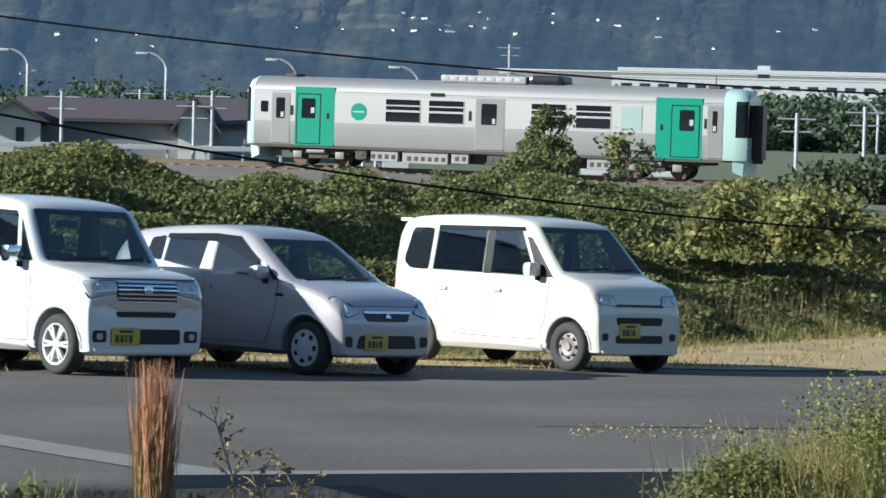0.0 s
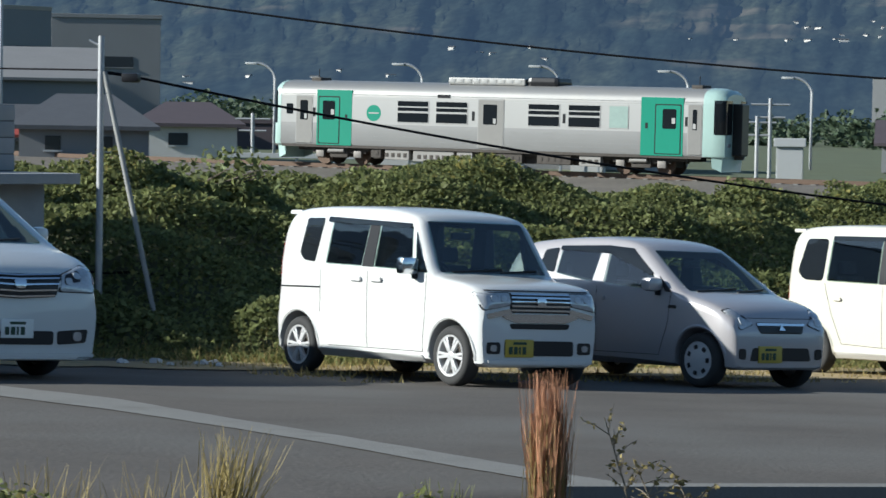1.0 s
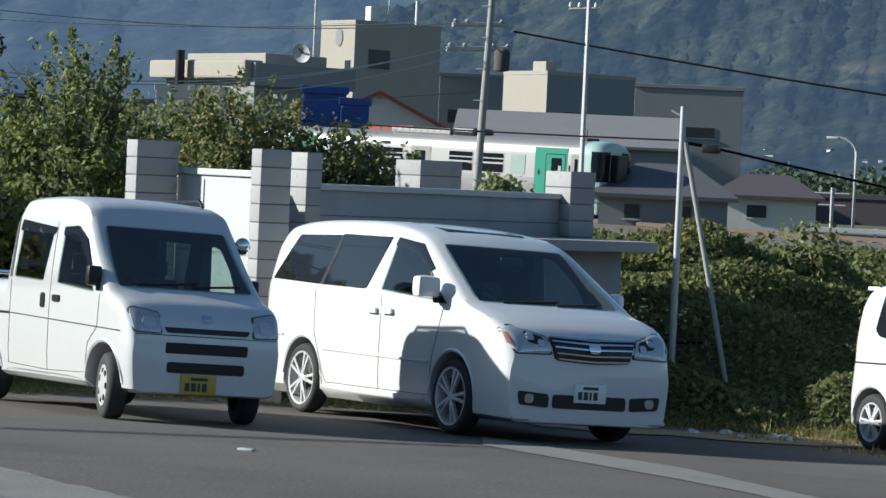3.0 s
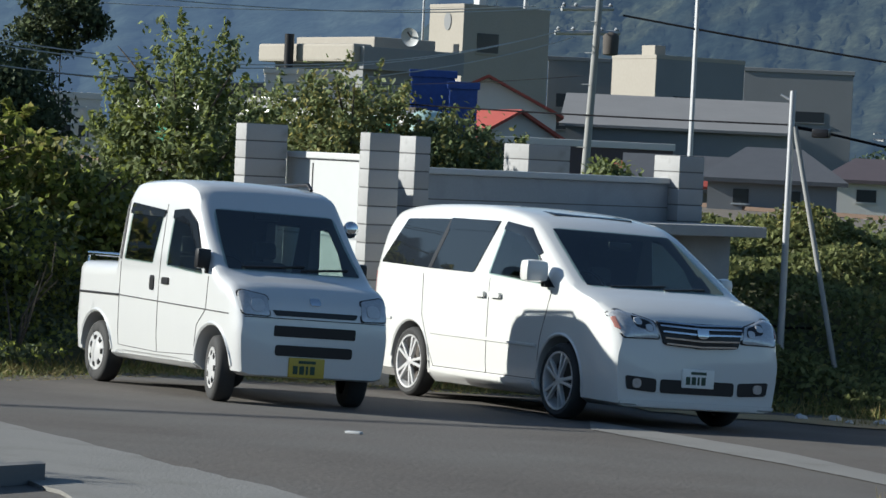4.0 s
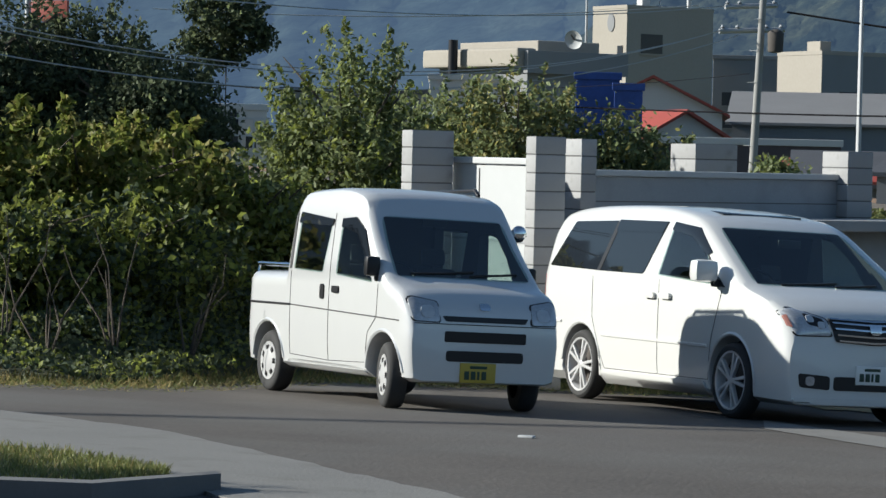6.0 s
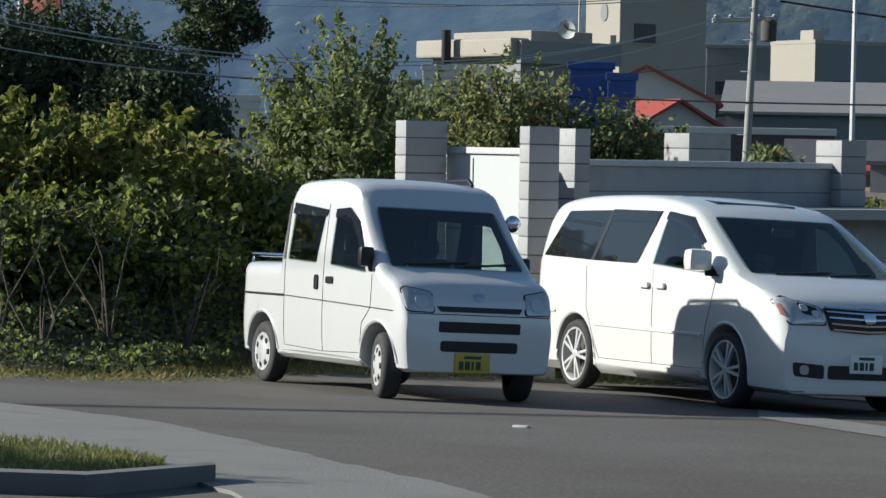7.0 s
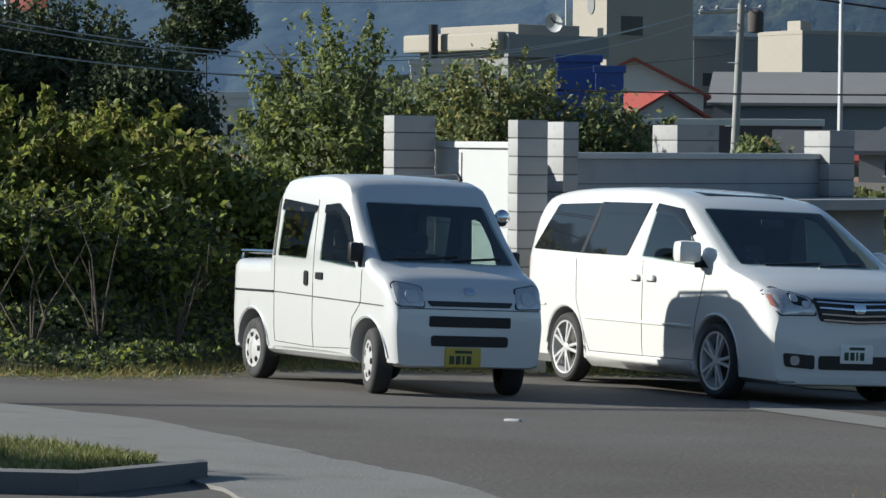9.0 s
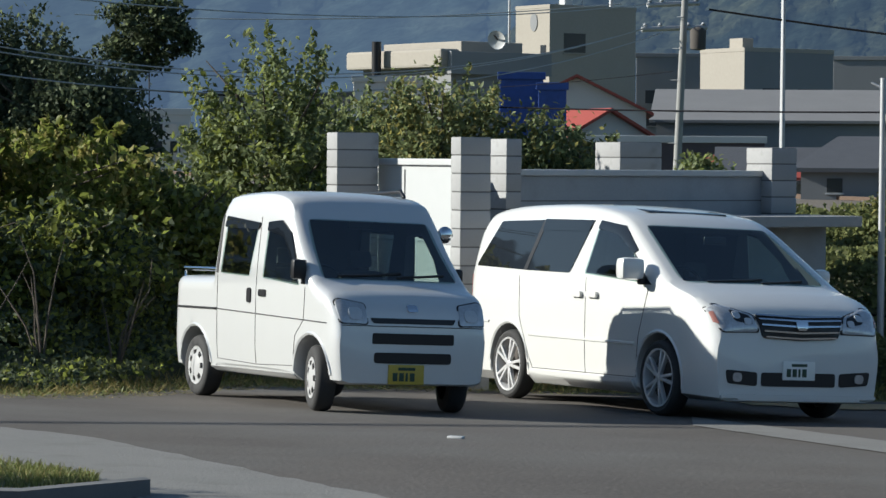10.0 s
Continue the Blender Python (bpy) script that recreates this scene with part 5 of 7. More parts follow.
        for k, (y, back) in enumerate(((-1.3, 0.5), (-1.18, 0.12), (-0.7, 0.0), (0.7, 0.0), (1.18, 0.12), (1.3, 0.5))):
            x = x_out - sx * back
            verts += [(x, y, 0.84), (x - sx * 0.06, y * 0.97, 0.22 + (0.16 if abs(y) > 1.25 else 0)), (x - sx * 0.1, y * 0.97, 0.84)]
        for k in range(5):
            faces += [(3 * k, 3 * k + 3, 3 * k + 4, 3 * k + 1), (3 * k + 2, 3 * k + 5, 3 * k + 4, 3 * k + 1)]
        obj("skirt", verts, faces, M["mint"], t, smooth=50)
    # roof gear
    ac = box("air_conditioner", 8.75, 12.45, -0.85, 0.85, 3.66, 3.98, M["stainless"], t, bevel=0.06)
    for i in range(9):
        x = 8.95 + i * 0.4
        box("vent_slat", x, x + 0.3, 0.845, 0.862, 3.75, 3.9, M["train_white"], ac, bevel=0.004)
    box("roof_hood", 7.2, 8.7, -0.8, 0.8, 3.6, 4.06, M["trim"], t, "dark domed exhaust hood", bevel=0.2)
    for x in (0.9, 19.3):
        box("roof_horn", x - 0.25, x + 0.25, -0.5, 0.5, 3.66, 3.86, M["under"], t, bevel=0.04)
        tube("aerial", [(x, 0.2, 3.7), (x, 0.2, 4.25)], 0.02, M["trim"], t)
    # underfloor
    box("underframe", 1.0, TRAIN_L - 1.0, -1.1, 1.1, 0.6, 0.84, M["under"], t, bevel=0.03)
    for side in (1, -1):
        for x0, x1, z0, m in ((14.1, 15.3, 0.28, "ubox"), (11.9, 13.9, 0.24, "ubox"), (11.0, 11.75, 0.3, "ubox"), (8.6, 10.2, 0.3, "under"), (6.3, 7.9, 0.32, "under"), (4.9, 5.9, 0.28, "ubox"), (15.5, 16.0, 0.35, "under")):
            b = box("equipment_box", x0, x1, side * 1.2 - 0.22, side * 1.2 + 0.1, z0, 0.78, M[m], t, bevel=0.025)
            for k in range(int((x1 - x0) / 0.3)):
                xx = x0 + 0.12 + k * 0.3
                box("hatch_bar", xx, xx + 0.16, side * 1.3 - 0.015, side * 1.3 + 0.015, z0 + 0.12, z0 + 0.3, M["under"], b, bevel=0.004)
    box("fuel_tank", 4.7, 16.1, -0.85, 0.85, 0.3, 0.62, M["under"], t, bevel=0.04)
    for bx in (3.1, 17.7):
        bg = new("bogie")
        bg.parent, bg.matrix_basis = t, Matrix.Translation((bx, 0, 0))
        for side in (1, -1):
            bm = bmesh.new()
            box_into(bm, -1.35, 1.35, side * 1.0 - 0.08, side * 1.0 + 0.08, 0.5, 0.72, None, 0.03)
            box_into(bm, -0.45, 0.45, side * 1.05 - 0.1, side * 1.05 + 0.1, 0.3, 0.75, None, 0.05)
            part("bogie_frame", bm, M["under"], bg)
            tube("damper", [(-0.3, side * 1.2, 0.62), (0.5, side * 1.2, 0.6)], 0.1, M["ubox"], bg)
            for ax in (-0.95, 0.95):
                box("axle_box", ax - 0.2, ax + 0.2, side * 1.08 - 0.1, side * 1.08 + 0.1, 0.3, 0.62, M["steelwheel"], bg, bevel=0.05)
        box("bolster", -1.3, 1.3, -0.5, 0.5, 0.32, 0.8, M["under"], bg, bevel=0.04)
        for ax in (-0.95, 0.95):
            bm = bmesh.new()
            for y in (-0.6, 0.6):
                bmesh.ops.create_cone(bm, cap_ends=True, segments=28, radius1=0.43, radius2=0.43, depth=0.13, matrix=Matrix.Translation((ax, y, 0.43)) @ Matrix.Rotation(math.pi / 2, 4, "X"))
            bmesh.ops.create_cone(bm, cap_ends=True, segments=12, radius1=0.09, radius2=0.09, depth=1.5, matrix=Matrix.Translation((ax, 0, 0.43)) @ Matrix.Rotation(math.pi / 2, 4, "X"))
            part("wheelset", bm, M["rail"], bg)
    return t


train = build_train()


# ---- gate and wall ----


def pillar_by(name, az_l, az_c, az_r, d, el, label):
    """Corner toward the eye at az_c; the sunlit side runs to az_l, the shaded one to az_r."""
    c = at(az_c, d)
    # widths from the bearings, for faces square to each other at the lot's angle
    u_r, u_l = Vector((0.676, 0.737, 0)) * -1, Vector((-0.737, 0.676, 0))

    def reach(u, az):
        a = radians(az)
        return -(c.x * math.cos(a) + c.y * math.sin(a)) / (u.x * math.cos(a) + u.y * math.sin(a))
    w_l = abs(reach(u_l, az_l))
    u_f = Vector((0.676, 0.737, 0))
    w_r = abs(reach(u_f, az_r))
    m = Matrix((u_l, u_f, Vector((0, 0, 1)))).transposed().to_4x4()
    if m.determinant() < 0:
        m = Matrix((u_f, u_l, Vector((0, 0, 1)))).transposed().to_4x4()
        w_l, w_r = w_r, w_l
    m.translation = c
    z1 = high(el, d)
    t = thing(name, m, label, "pillar", "gate pillars")
    course = 0.19
    k = int((z1 + 0.3) / course)
    box("core", 0.008, w_l - 0.008, 0.008, w_r - 0.008, -0.3, z1 - 0.01, M["mortar"], t, bevel=0)
    bm = bmesh.new()
    box_into(bm, 0, w_l, 0, w_r, 0, course - 0.014, None, 0.006)
    first = part("block", bm, M["block"], t)
    for i in range(k):
        b = first if i == 0 else new("block", first.data)
        b.parent = t
        b.matrix_basis = Matrix.Translation((0, 0, z1 - (i + 1) * course))
    return t


pillar_by("gate_pillar", 25.11, 24.91, 24.10, 31.6, 0.54, "tall grey concrete-block gate pillar beside the white gate")
pillar_by("gate_pillar", 22.69, 22.50, 21.91, 30.2, 0.47, "tall grey concrete-block gate pillar beside the white gate")
pillar_by("gate_pillar", 21.93, 21.61, 21.31, 31.4, 0.44, "grey concrete-block pillar at the wall's end")
pillar_by("gate_pillar", 19.88, 19.40, 18.59, 35.5, 0.39, "stout grey concrete-block pillar behind the wall")
pillar_by("gate_pillar", 16.95, 16.46, 15.98, 34.0, 0.30, "stout grey concrete-block pillar at the wall's far end")


def wall_between(name, p, q, z0, z1, thick, mat, label, category, cap=None, kind="structure"):
    p, q = Vector((p.x, p.y, 0)), Vector((q.x, q.y, 0))
    d = (q - p).normalized()
    m = Matrix((d, Vector((-d.y, d.x, 0)), Vector((0, 0, 1)))).transposed().to_4x4()
    m.translation = p
    t = thing(name, m, label, category, kind=kind)
    box("panel", 0, (q - p).length, 0, thick, z0, z1, mat, t, bevel=0.01)
    if cap:
        box("cap", -0.02, (q - p).length + 0.02, -0.04, thick + 0.04, z1, z1 + 0.07, cap, t, bevel=0.012)
    return t, (q - p).length


g, w = wall_between("gate", at(24.5, 32.5), at(22.6, 30.45), 0.0, high(-0.11, 30.8), 0.06, M["gate"], "white painted metal double gate between block pillars", "gate", M["gate"])
box("gate_seam", w * 0.5 - 0.008, w * 0.5 + 0.008, -0.008, 0.0, 0.25, high(-0.2, 30.8), M["gap"], g, bevel=0)
for z in (0.9, 1.62):
    box("gate_rail", 0.02, w - 0.02, -0.012, 0.0, z, z + 0.02, M["wallpaint"], g, bevel=0)
g, w = wall_between("wall_front", at(21.4, 31.9), at(16.3, 34.4), -0.4, 2.33, 0.18, M["wallpaint"], "grey rendered garden wall with a pale coping", "wall", M["gate"])
for z in (1.75, 2.05):
    box("wall_groove", 0.02, w - 0.02, -0.004, 0.0, z, z + 0.012, M["mortar"], g, bevel=0)
g, w = wall_between("wall_low", at(17.6, 33.0), at(15.4, 34.0), -0.6, high(-1.25, 33.5), 0.3, M["wallpaint"], "low dark rendered wall under a concrete slab", "wall")
box("slab", -0.1, w + 0.12, -0.5, 0.5, high(-1.24, 33.5), high(-1.03, 33.5), M["block"], g, bevel=0.012)


# ---- poles and wires ----
def wire(name, p, q, sag, r, label, mat="cable"):
    pts = [Vector(p).lerp(Vector(q), k / 24) - Vector((0, 0, sag * 4 * (k / 24) * (1 - k / 24))) for k in range(25)]
    return tagged(tube(name, pts, r, M[mat], None, "", 5), label, "cable")


def utility_pole():
    base, top = at(18.36, 58, 0.4), at(18.12, 58, high(4.5, 58))
    t = thing("utility_pole", Matrix.Translation(base), "grey concrete utility pole with crossarms and transformer", "utility pole")
    d = top - base
    tube("post", [(0, 0, 0), d * 0.5, d], [0.092, 0.076, 0.062], M["pole"], t, sides=14)
    for el, a0, a1 in ((2.58, 19.0, 17.75), (3.05, 18.9, 17.9)):
        k = (high(el, 58) - base.z) / d.z
        c = d * k
        l, r = at(a0, 58) - base, at(a1, 58.5) - base
        arm = tube("crossarm", [(l.x, l.y, c.z - 0.02), (r.x, r.y, c.z + 0.05)], 0.05, M["steel"], t)
        for f in (0.05, 0.28, 0.72, 0.95):
            p = Vector((l.x, l.y, c.z)).lerp(Vector((r.x, r.y, c.z + 0.05)), f)
            lathe("insulator", [(0.02, -0.05), (0.05, -0.02), (0.03, 0.03), (0.05, 0.06), (0.02, 0.1)], M["wallpaint"], arm, Matrix.Translation(p) @ Matrix.Rotation(math.pi / 2, 4, "X"), 10)
    c = d * ((high(2.32, 58) - base.z) / d.z)
    lathe("transformer", [(0.05, -0.22), (0.15, -0.20), (0.16, 0.16), (0.13, 0.20), (0.05, 0.24)], M["under"], t, Matrix.Translation(c + Vector((0.34, -0.1, 0.05))) @ Matrix.Rotation(math.pi / 2, 4, "X"), 18)
    for k in range(9):
        z = 0.6 + k * 0.62
        tube("step_bolt", [d * (z / d.z) + Vector((-0.2, -0.06, 0)), d * (z / d.z) + Vector((0.0, -0.08, 0))], 0.007, M["steel"], t, sides=5)
    return t


utility_pole()


def slim_pole(az, d, z0, el, r, label, fittings=True):
    t = thing("steel_pole", Matrix.Translation(at(az, d, z0)), label, "pole")
    h = high(el, d) - z0
    tube("post", [(0, 0, 0), (0, 0, h)], [r, r * 0.75], M["steel"], t, sides=10)
    if fittings:
        tube("crossarm", [(-0.55, 0, h - 0.25), (0.3, 0, h - 0.2)], 0.04, M["steel"], t)
        for x in (-0.5, -0.25, 0.2):
            lathe("insulator", [(0.02, -0.03), (0.06, 0), (0.05, 0.08), (0.02, 0.12)], M["gate"], t, Matrix.Translation((x, 0, h - 0.18)) @ Matrix.Rotation(math.pi / 2, 4, "X"), 10)
    return t


slim_pole(16.27, 78, 0.3, 3.62, 0.08, "tall grey steel pole with a small crossarm")
slim_pole(16.26, 40, 0.9, 4.6, 0.03, "thin grey pole beside the wall", False)
sp = thing("guyed_pole", Matrix.Translation(at(14.34, 33.6, -0.25)), "slim galvanised pole with a leaning steel stay", "pole")
hp = high(1.64, 33.6) + 0.25
tube("post", [(0, 0, 0), (0, 0, hp)], [0.044, 0.036], M["steel"], sp, sides=10)
tube("stay", [at(13.1, 33.2, -0.1) - at(14.34, 33.6, -0.25), Vector((0.04, 0, high(0.95, 33.6) + 0.25))], 0.03, M["pole"], sp, sides=10)
tube("bracket", [(-0.14, 0, hp - 0.05), (0.0, 0, hp - 0.12)], 0.015, M["steel"], sp)
box("cable_box", 0.25, 0.45, -0.08, 0.08, high(0.8, 33.6) + 0.22, high(0.98, 33.6) + 0.22, M["trim"], sp, bevel=0.03)
lum = at(13.75, 33.6, high(0.87, 33.6))
wire("power_cable", at(17.7, 58, high(2.95, 58)), at(-11.5, 58, high(0.72, 58)), 0.56, 0.021, "thick black power cable hung from the utility pole")
wire("phone_cable", lum, at(-10.5, 46, high(-1.95, 46)), 0.36, 0.016, "black telephone cable sloping down over the bank")
wire("phone_cable", at(14.34, 33.6, high(0.98, 33.6)), at(30, 52, high(1.40, 52)), 0.12, 0.011, "black telephone cable over the gate")
wire("phone_cable", at(14.34, 33.6, high(0.95, 33.6)), lum, 0.0, 0.02, "black telephone cable at the guyed pole")
wire("power_cable", at(18.4, 58, high(1.75, 58)), at(24, 70, high(1.35, 70)), 0.1, 0.007, "thin overhead power wire")
for a0, e0, e1, sag in ((19.0, 2.56, 3.0, 0.92), (18.9, 2.60, 2.9, 0.97), (18.6, 2.50, 2.35, 0.98), (18.9, 3.05, 3.7, 0.45)):
    wire("power_cable", at(a0, 58, high(e0, 58)), at(36, 37, high(e1, 37)), sag, 0.010, "grey overhead power wire slung over the trees", "steel")
wire("power_cable", at(30, 110, high(2.75, 110)), at(19.4, 110, high(3.05, 110)), 0.35, 0.02, "far overhead power wire", "steel")
wire("power_cable", (-32.2, 3.6, 7.6), (-23.2, 17.4, 7.4), 0.1, 0.06, "thick cable high over the lot's edge")
wire("power_cable", (-23.2, 17.4, 7.4), (-60, 44, 8.5), 0.4, 0.012, "thin cable leading off behind the hedge")


# ---- houses and halls beyond the line ----
def hall(name, az0, az1, d, z0, el, depth, mat, label, windows=(), roof=None, turn=0.0, category="building"):
    """A flat-roofed block whose front spans the two bearings; windows as (across, up, width, height) shares of the front."""
    a, b = at(az0, d), at(az1, d)
    w = (b - a).length
    ang = math.atan2(b.y - a.y, b.x - a.x) + radians(turn)
    t = thing(name, Matrix.Translation((a.x, a.y, 0)) @ Matrix.Rotation(ang, 4, "Z"), label, category)
    z1 = high(el, d)
    box("wall", 0, w, 0, depth, z0, z1, mat, t, bevel=0.03)
    box("parapet", -0.12, w + 0.12, -0.12, depth + 0.12, z1 - 0.4, z1, roof or mat, t, bevel=0.03)
    for u, v, ww, hh in windows:
        x, z, sx, sz = u * w, z0 + v * (z1 - z0), ww * w, hh * (z1 - z0)
        win = box("window", x, x + sx, -0.05, 0.05, z, z + sz, M["window_dark"], t, bevel=0.01)
        box("sill", x - 0.1, x + sx + 0.1, -0.14, 0.0, z - 0.12, z - 0.02, mat, win, bevel=0.01)
    return t, w, z1


def gable(name, az0, az1, d, z0, el_eave, el_ridge, depth, wall, roofm, label, end_gable=False, windows=(), turn=0.0, hip=0.0):
    """A house with a pitched, overhanging roof."""
    a, b = at(az0, d), at(az1, d)
    w, ze, zr = (b - a).length, high(el_eave, d), high(el_ridge, d)
    t = thing(name, Matrix.Translation((a.x, a.y, 0)) @ Matrix.Rotation(math.atan2(b.y - a.y, b.x - a.x) + radians(turn), 4, "Z"), label, "house")
    bm = bmesh.new()
    if end_gable:
        pts = [(0, z0), (w, z0), (w, ze), (w / 2, zr), (0, ze)]
        v0, v1 = [bm.verts.new((x, 0, z)) for x, z in pts], [bm.verts.new((x, depth, z)) for x, z in pts]
    else:
        pts = [(0, z0), (depth, z0), (depth, ze), (depth / 2, ze + 0.01 if hip else zr), (0, ze)]
        v0, v1 = [bm.verts.new((0, y, z)) for y, z in pts], [bm.verts.new((w, y, z)) for y, z in pts]
    bm.faces.new(v0), bm.faces.new(v1)
    for i in range(5):
        bm.faces.new((v0[i], v0[(i + 1) % 5], v1[(i + 1) % 5], v1[i]))
    part("wall", bm, wall, t, smooth=0)
    o, th = 0.5, 0.22
    for s in (0, 1):
        bm = bmesh.new()
        if end_gable:
            x0, x1 = (-o if s == 0 else w + o), w / 2
            zz = ze - o * (zr - ze) / (w / 2)
            q = [(x0, -o, zz), (x1, -o, zr), (x1, depth + o, zr), (x0, depth + o, zz)]
        else:
            y0, y1 = (-o if s == 0 else depth + o), depth / 2
            zz = ze - o * (zr - ze) / (depth / 2)
            q = [(-o, y0, zz), (w + o, y0, zz), (w + o - hip, y1, zr), (-o + hip, y1, zr)]
        lo, up = [bm.verts.new((x, y, z + 0.02)) for x, y, z in q], [bm.verts.new((x, y, z + th)) for x, y, z in q]
        bm.faces.new(lo), bm.faces.new(up)
        for i in range(4):
            bm.faces.new((lo[i], lo[(i + 1) % 4], up[(i + 1) % 4], up[i]))
        part("roof", bm, roofm, t, smooth=0)
    if hip:
        for x0, x1 in ((-o, -o + hip), (w + o, w + o - hip)):
            bm = bmesh.new()
            zz = ze - o * (zr - ze) / (depth / 2)
            lo = [bm.verts.new(p) for p in ((x0, -o, zz + 0.02), (x0, depth + o, zz + 0.02), (x1, depth / 2, zr + 0.02))]
            up = [bm.verts.new(p) for p in ((x0, -o, zz + th), (x0, depth + o, zz + th), (x1, depth / 2, zr + th))]
            bm.faces.new(lo), bm.faces.new(up)
            for i in range(3):
                bm.faces.new((lo[i], lo[(i + 1) % 3], up[(i + 1) % 3], up[i]))
            part("roof_end", bm, roofm, t, smooth=0)
    for u, v, ww, hh in windows:
        x, z = u * w, z0 + v * (ze - z0)
        win = box("window", x, x + ww * w, -0.06, 0.04, z, z + hh * (ze - z0), M["window_dark"], t, bevel=0.01)
        box("sill", x - 0.08, x + ww * w + 0.08, -0.12, 0, z - 0.1, z - 0.02, M["gate"], win, bevel=0.005)
    return t


def corner_block(name, az_l, az_c, az_r, d, el, label, sunny, shady, windows=(), turn=35.0):
    """A block with one corner toward the lot: a sunny wall to the left of it, a shaded one to the right, each with its
    own material.
    """
    c = at(az_c, d)
    ang = radians(az_c + turn)
    u, v = Vector((math.cos(ang), math.sin(ang), 0)), Vector((-math.sin(ang), math.cos(ang), 0))

    def reach(w, az):
        a = radians(az)
        return abs((c.x * math.cos(a) + c.y * math.sin(a)) / (w.x * math.cos(a) + w.y * math.sin(a)))
    w, dep, z1 = reach(u, az_r), reach(v, az_l), high(el, d)
    t = thing(name, Matrix.Translation((c.x, c.y, 0)) @ Matrix.Rotation(ang, 4, "Z"), label, "building")
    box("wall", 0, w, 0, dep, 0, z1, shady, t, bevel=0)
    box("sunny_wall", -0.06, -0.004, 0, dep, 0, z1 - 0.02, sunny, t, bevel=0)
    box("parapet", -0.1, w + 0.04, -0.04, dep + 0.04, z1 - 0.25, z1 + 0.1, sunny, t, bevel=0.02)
    for face, f0, z, ww, hh in windows:
        if face == "shade":
            win = box("window", f0 * w, f0 * w + ww, -0.05, 0.05, z1 - z, z1 - z + hh, M["window_dark"], t, bevel=0.01)
            box("sill", f0 * w - 0.15, f0 * w + ww + 0.15, -0.18, -0.02, z1 - z - 0.18, z1 - z - 0.02, shady, win, bevel=0.01)
        else:
            win = box("window", -0.12, 0.02, f0 * dep, f0 * dep + ww, z1 - z, z1 - z + hh, M["window_dark"], t, bevel=0.01)
    return t, w, dep, z1


h, w, dep, z1 = corner_block("office_tower", 21.44, 20.78, 19.12, 290, 3.02, "beige concrete tower block, one wall in sun", M["beige"], M["beige"], (("shade", 0.16, 4.6, 2.6, 1.9), ("shade", 0.16, 9.4, 2.6, 1.9), ("sun", 0.1, 5.0, 0.9, 1.1)))
em = bmesh.new()
bmesh.ops.create_cone(em, cap_ends=True, segments=20, radius1=0.6, radius2=0.6, depth=0.1, matrix=Matrix.Translation((-0.1, dep * 0.45, z1 - 1.6)) @ Matrix.Diagonal((1, 1, 1.5, 1)) @ Matrix.Rotation(math.pi / 2, 4, "Y"))
part("wall_emblem", em, M["house_grey"], h)
tube("aerial", [(-0.5, dep + 0.5, z1 - 4), (-0.5, dep + 0.5, z1 + 5)], 0.12, M["steel"], h)
box("tank", w * 0.3, w * 0.3 + 1.0, 2, 3, z1, z1 + 1.7, M["gate"], h, bevel=0.1)
tube("aerial", [(w * 0.5, 2, z1), (w * 0.52, 2, z1 + 3.4)], 0.08, M["steel"], h)
tube("aerial", [(w * 0.85, 2, z1), (w * 0.85, 2, z1 + 2.6)], 0.25, M["steel"], h)
hall("town_hall_wing", 19.1, 17.3, 306, 0, 2.1, 12, M["house_grey"], "dark grey concrete wing beside the tower", ((0.1, 0.62, 0.7, 0.1), (0.1, 0.45, 0.7, 0.08)))
h, w, dep, z1 = corner_block("roof_terrace_block", 24.4, 22.69, 20.93, 240, 1.98, "low block with a broad pale roof edge", M["house_grey"], M["house_grey"], tuple(("sun", 0.08 + i * 0.14, 3.6, 1.0, 1.5) for i in range(6)))
box("eave", -1.3, 0.6, -0.3, dep + 0.8, z1 - 0.75, z1 + 0.75, M["beige"], h, bevel=0.2)
# roof edge on the shaded side, its shade put into greyer plaster
box("side_fascia", -0.6, w + 0.4, -0.8, -0.2, z1 - 1.3, z1 + 0.55, M["house_grey"], h, bevel=0.03)
box("upper_roof", 2, w * 0.9, 1.5, dep, z1 + 0.1, z1 + 1.5, M["beige"], h, bevel=0.1)
tube("chimney", [(-2.0, dep * 0.62, z1 - 2.4), (-2.0, dep * 0.62, z1 + 1.5)], 0.4, M["trim"], h, sides=14)
dc = Vector((w * 0.42, -1.0, z1 + 1.6))
dish = lathe("dish", [(0.02, 0.0), (0.4, -0.04), (0.74, -0.17), (0.78, -0.2), (0.75, -0.16), (0.4, -0.01), (0.02, 0.03)], M["gate"], h, Matrix.Translation(dc) @ Matrix.Rotation(radians(-60), 4, "Z") @ Matrix.Rotation(radians(15), 4, "X"))
tube("dish_arm", [dc, dc + Vector((-0.6, -0.4, 0.3))], 0.08, M["trim"], dish)
# right wall in darker grey: its shade is put into the colour
h, w, dep, z1 = corner_block("annex_block", 17.85, 17.0, 15.3, 255, 2.2, "beige annex block, its shaded wall coloured grey", M["beige"], M["house_grey"], (("sun", 0.35, 4.6, 0.8, 0.9), ("shade", 0.6, 4.8, 2.0, 1.4), ("shade", 0.2, 4.8, 2.0, 1.4)))
box("roof_hut", w * 0.12, w * 0.24, 2, 4, z1, z1 + 1.0, M["beige"], h, bevel=0.05)
hall("dark_hall", 15.3, 13.2, 296, 0, 2.06, 12, M["house_grey"], "shaded dark hall behind the annex", ((0.15, 0.6, 0.6, 0.08),))
wh = gable("warehouse", 18.7, 14.4, 210, 0, 0.78, 1.42, 22, M["house_grey"], M["roof_sheet"], "grey warehouse with a shallow pitched roof and skylights")
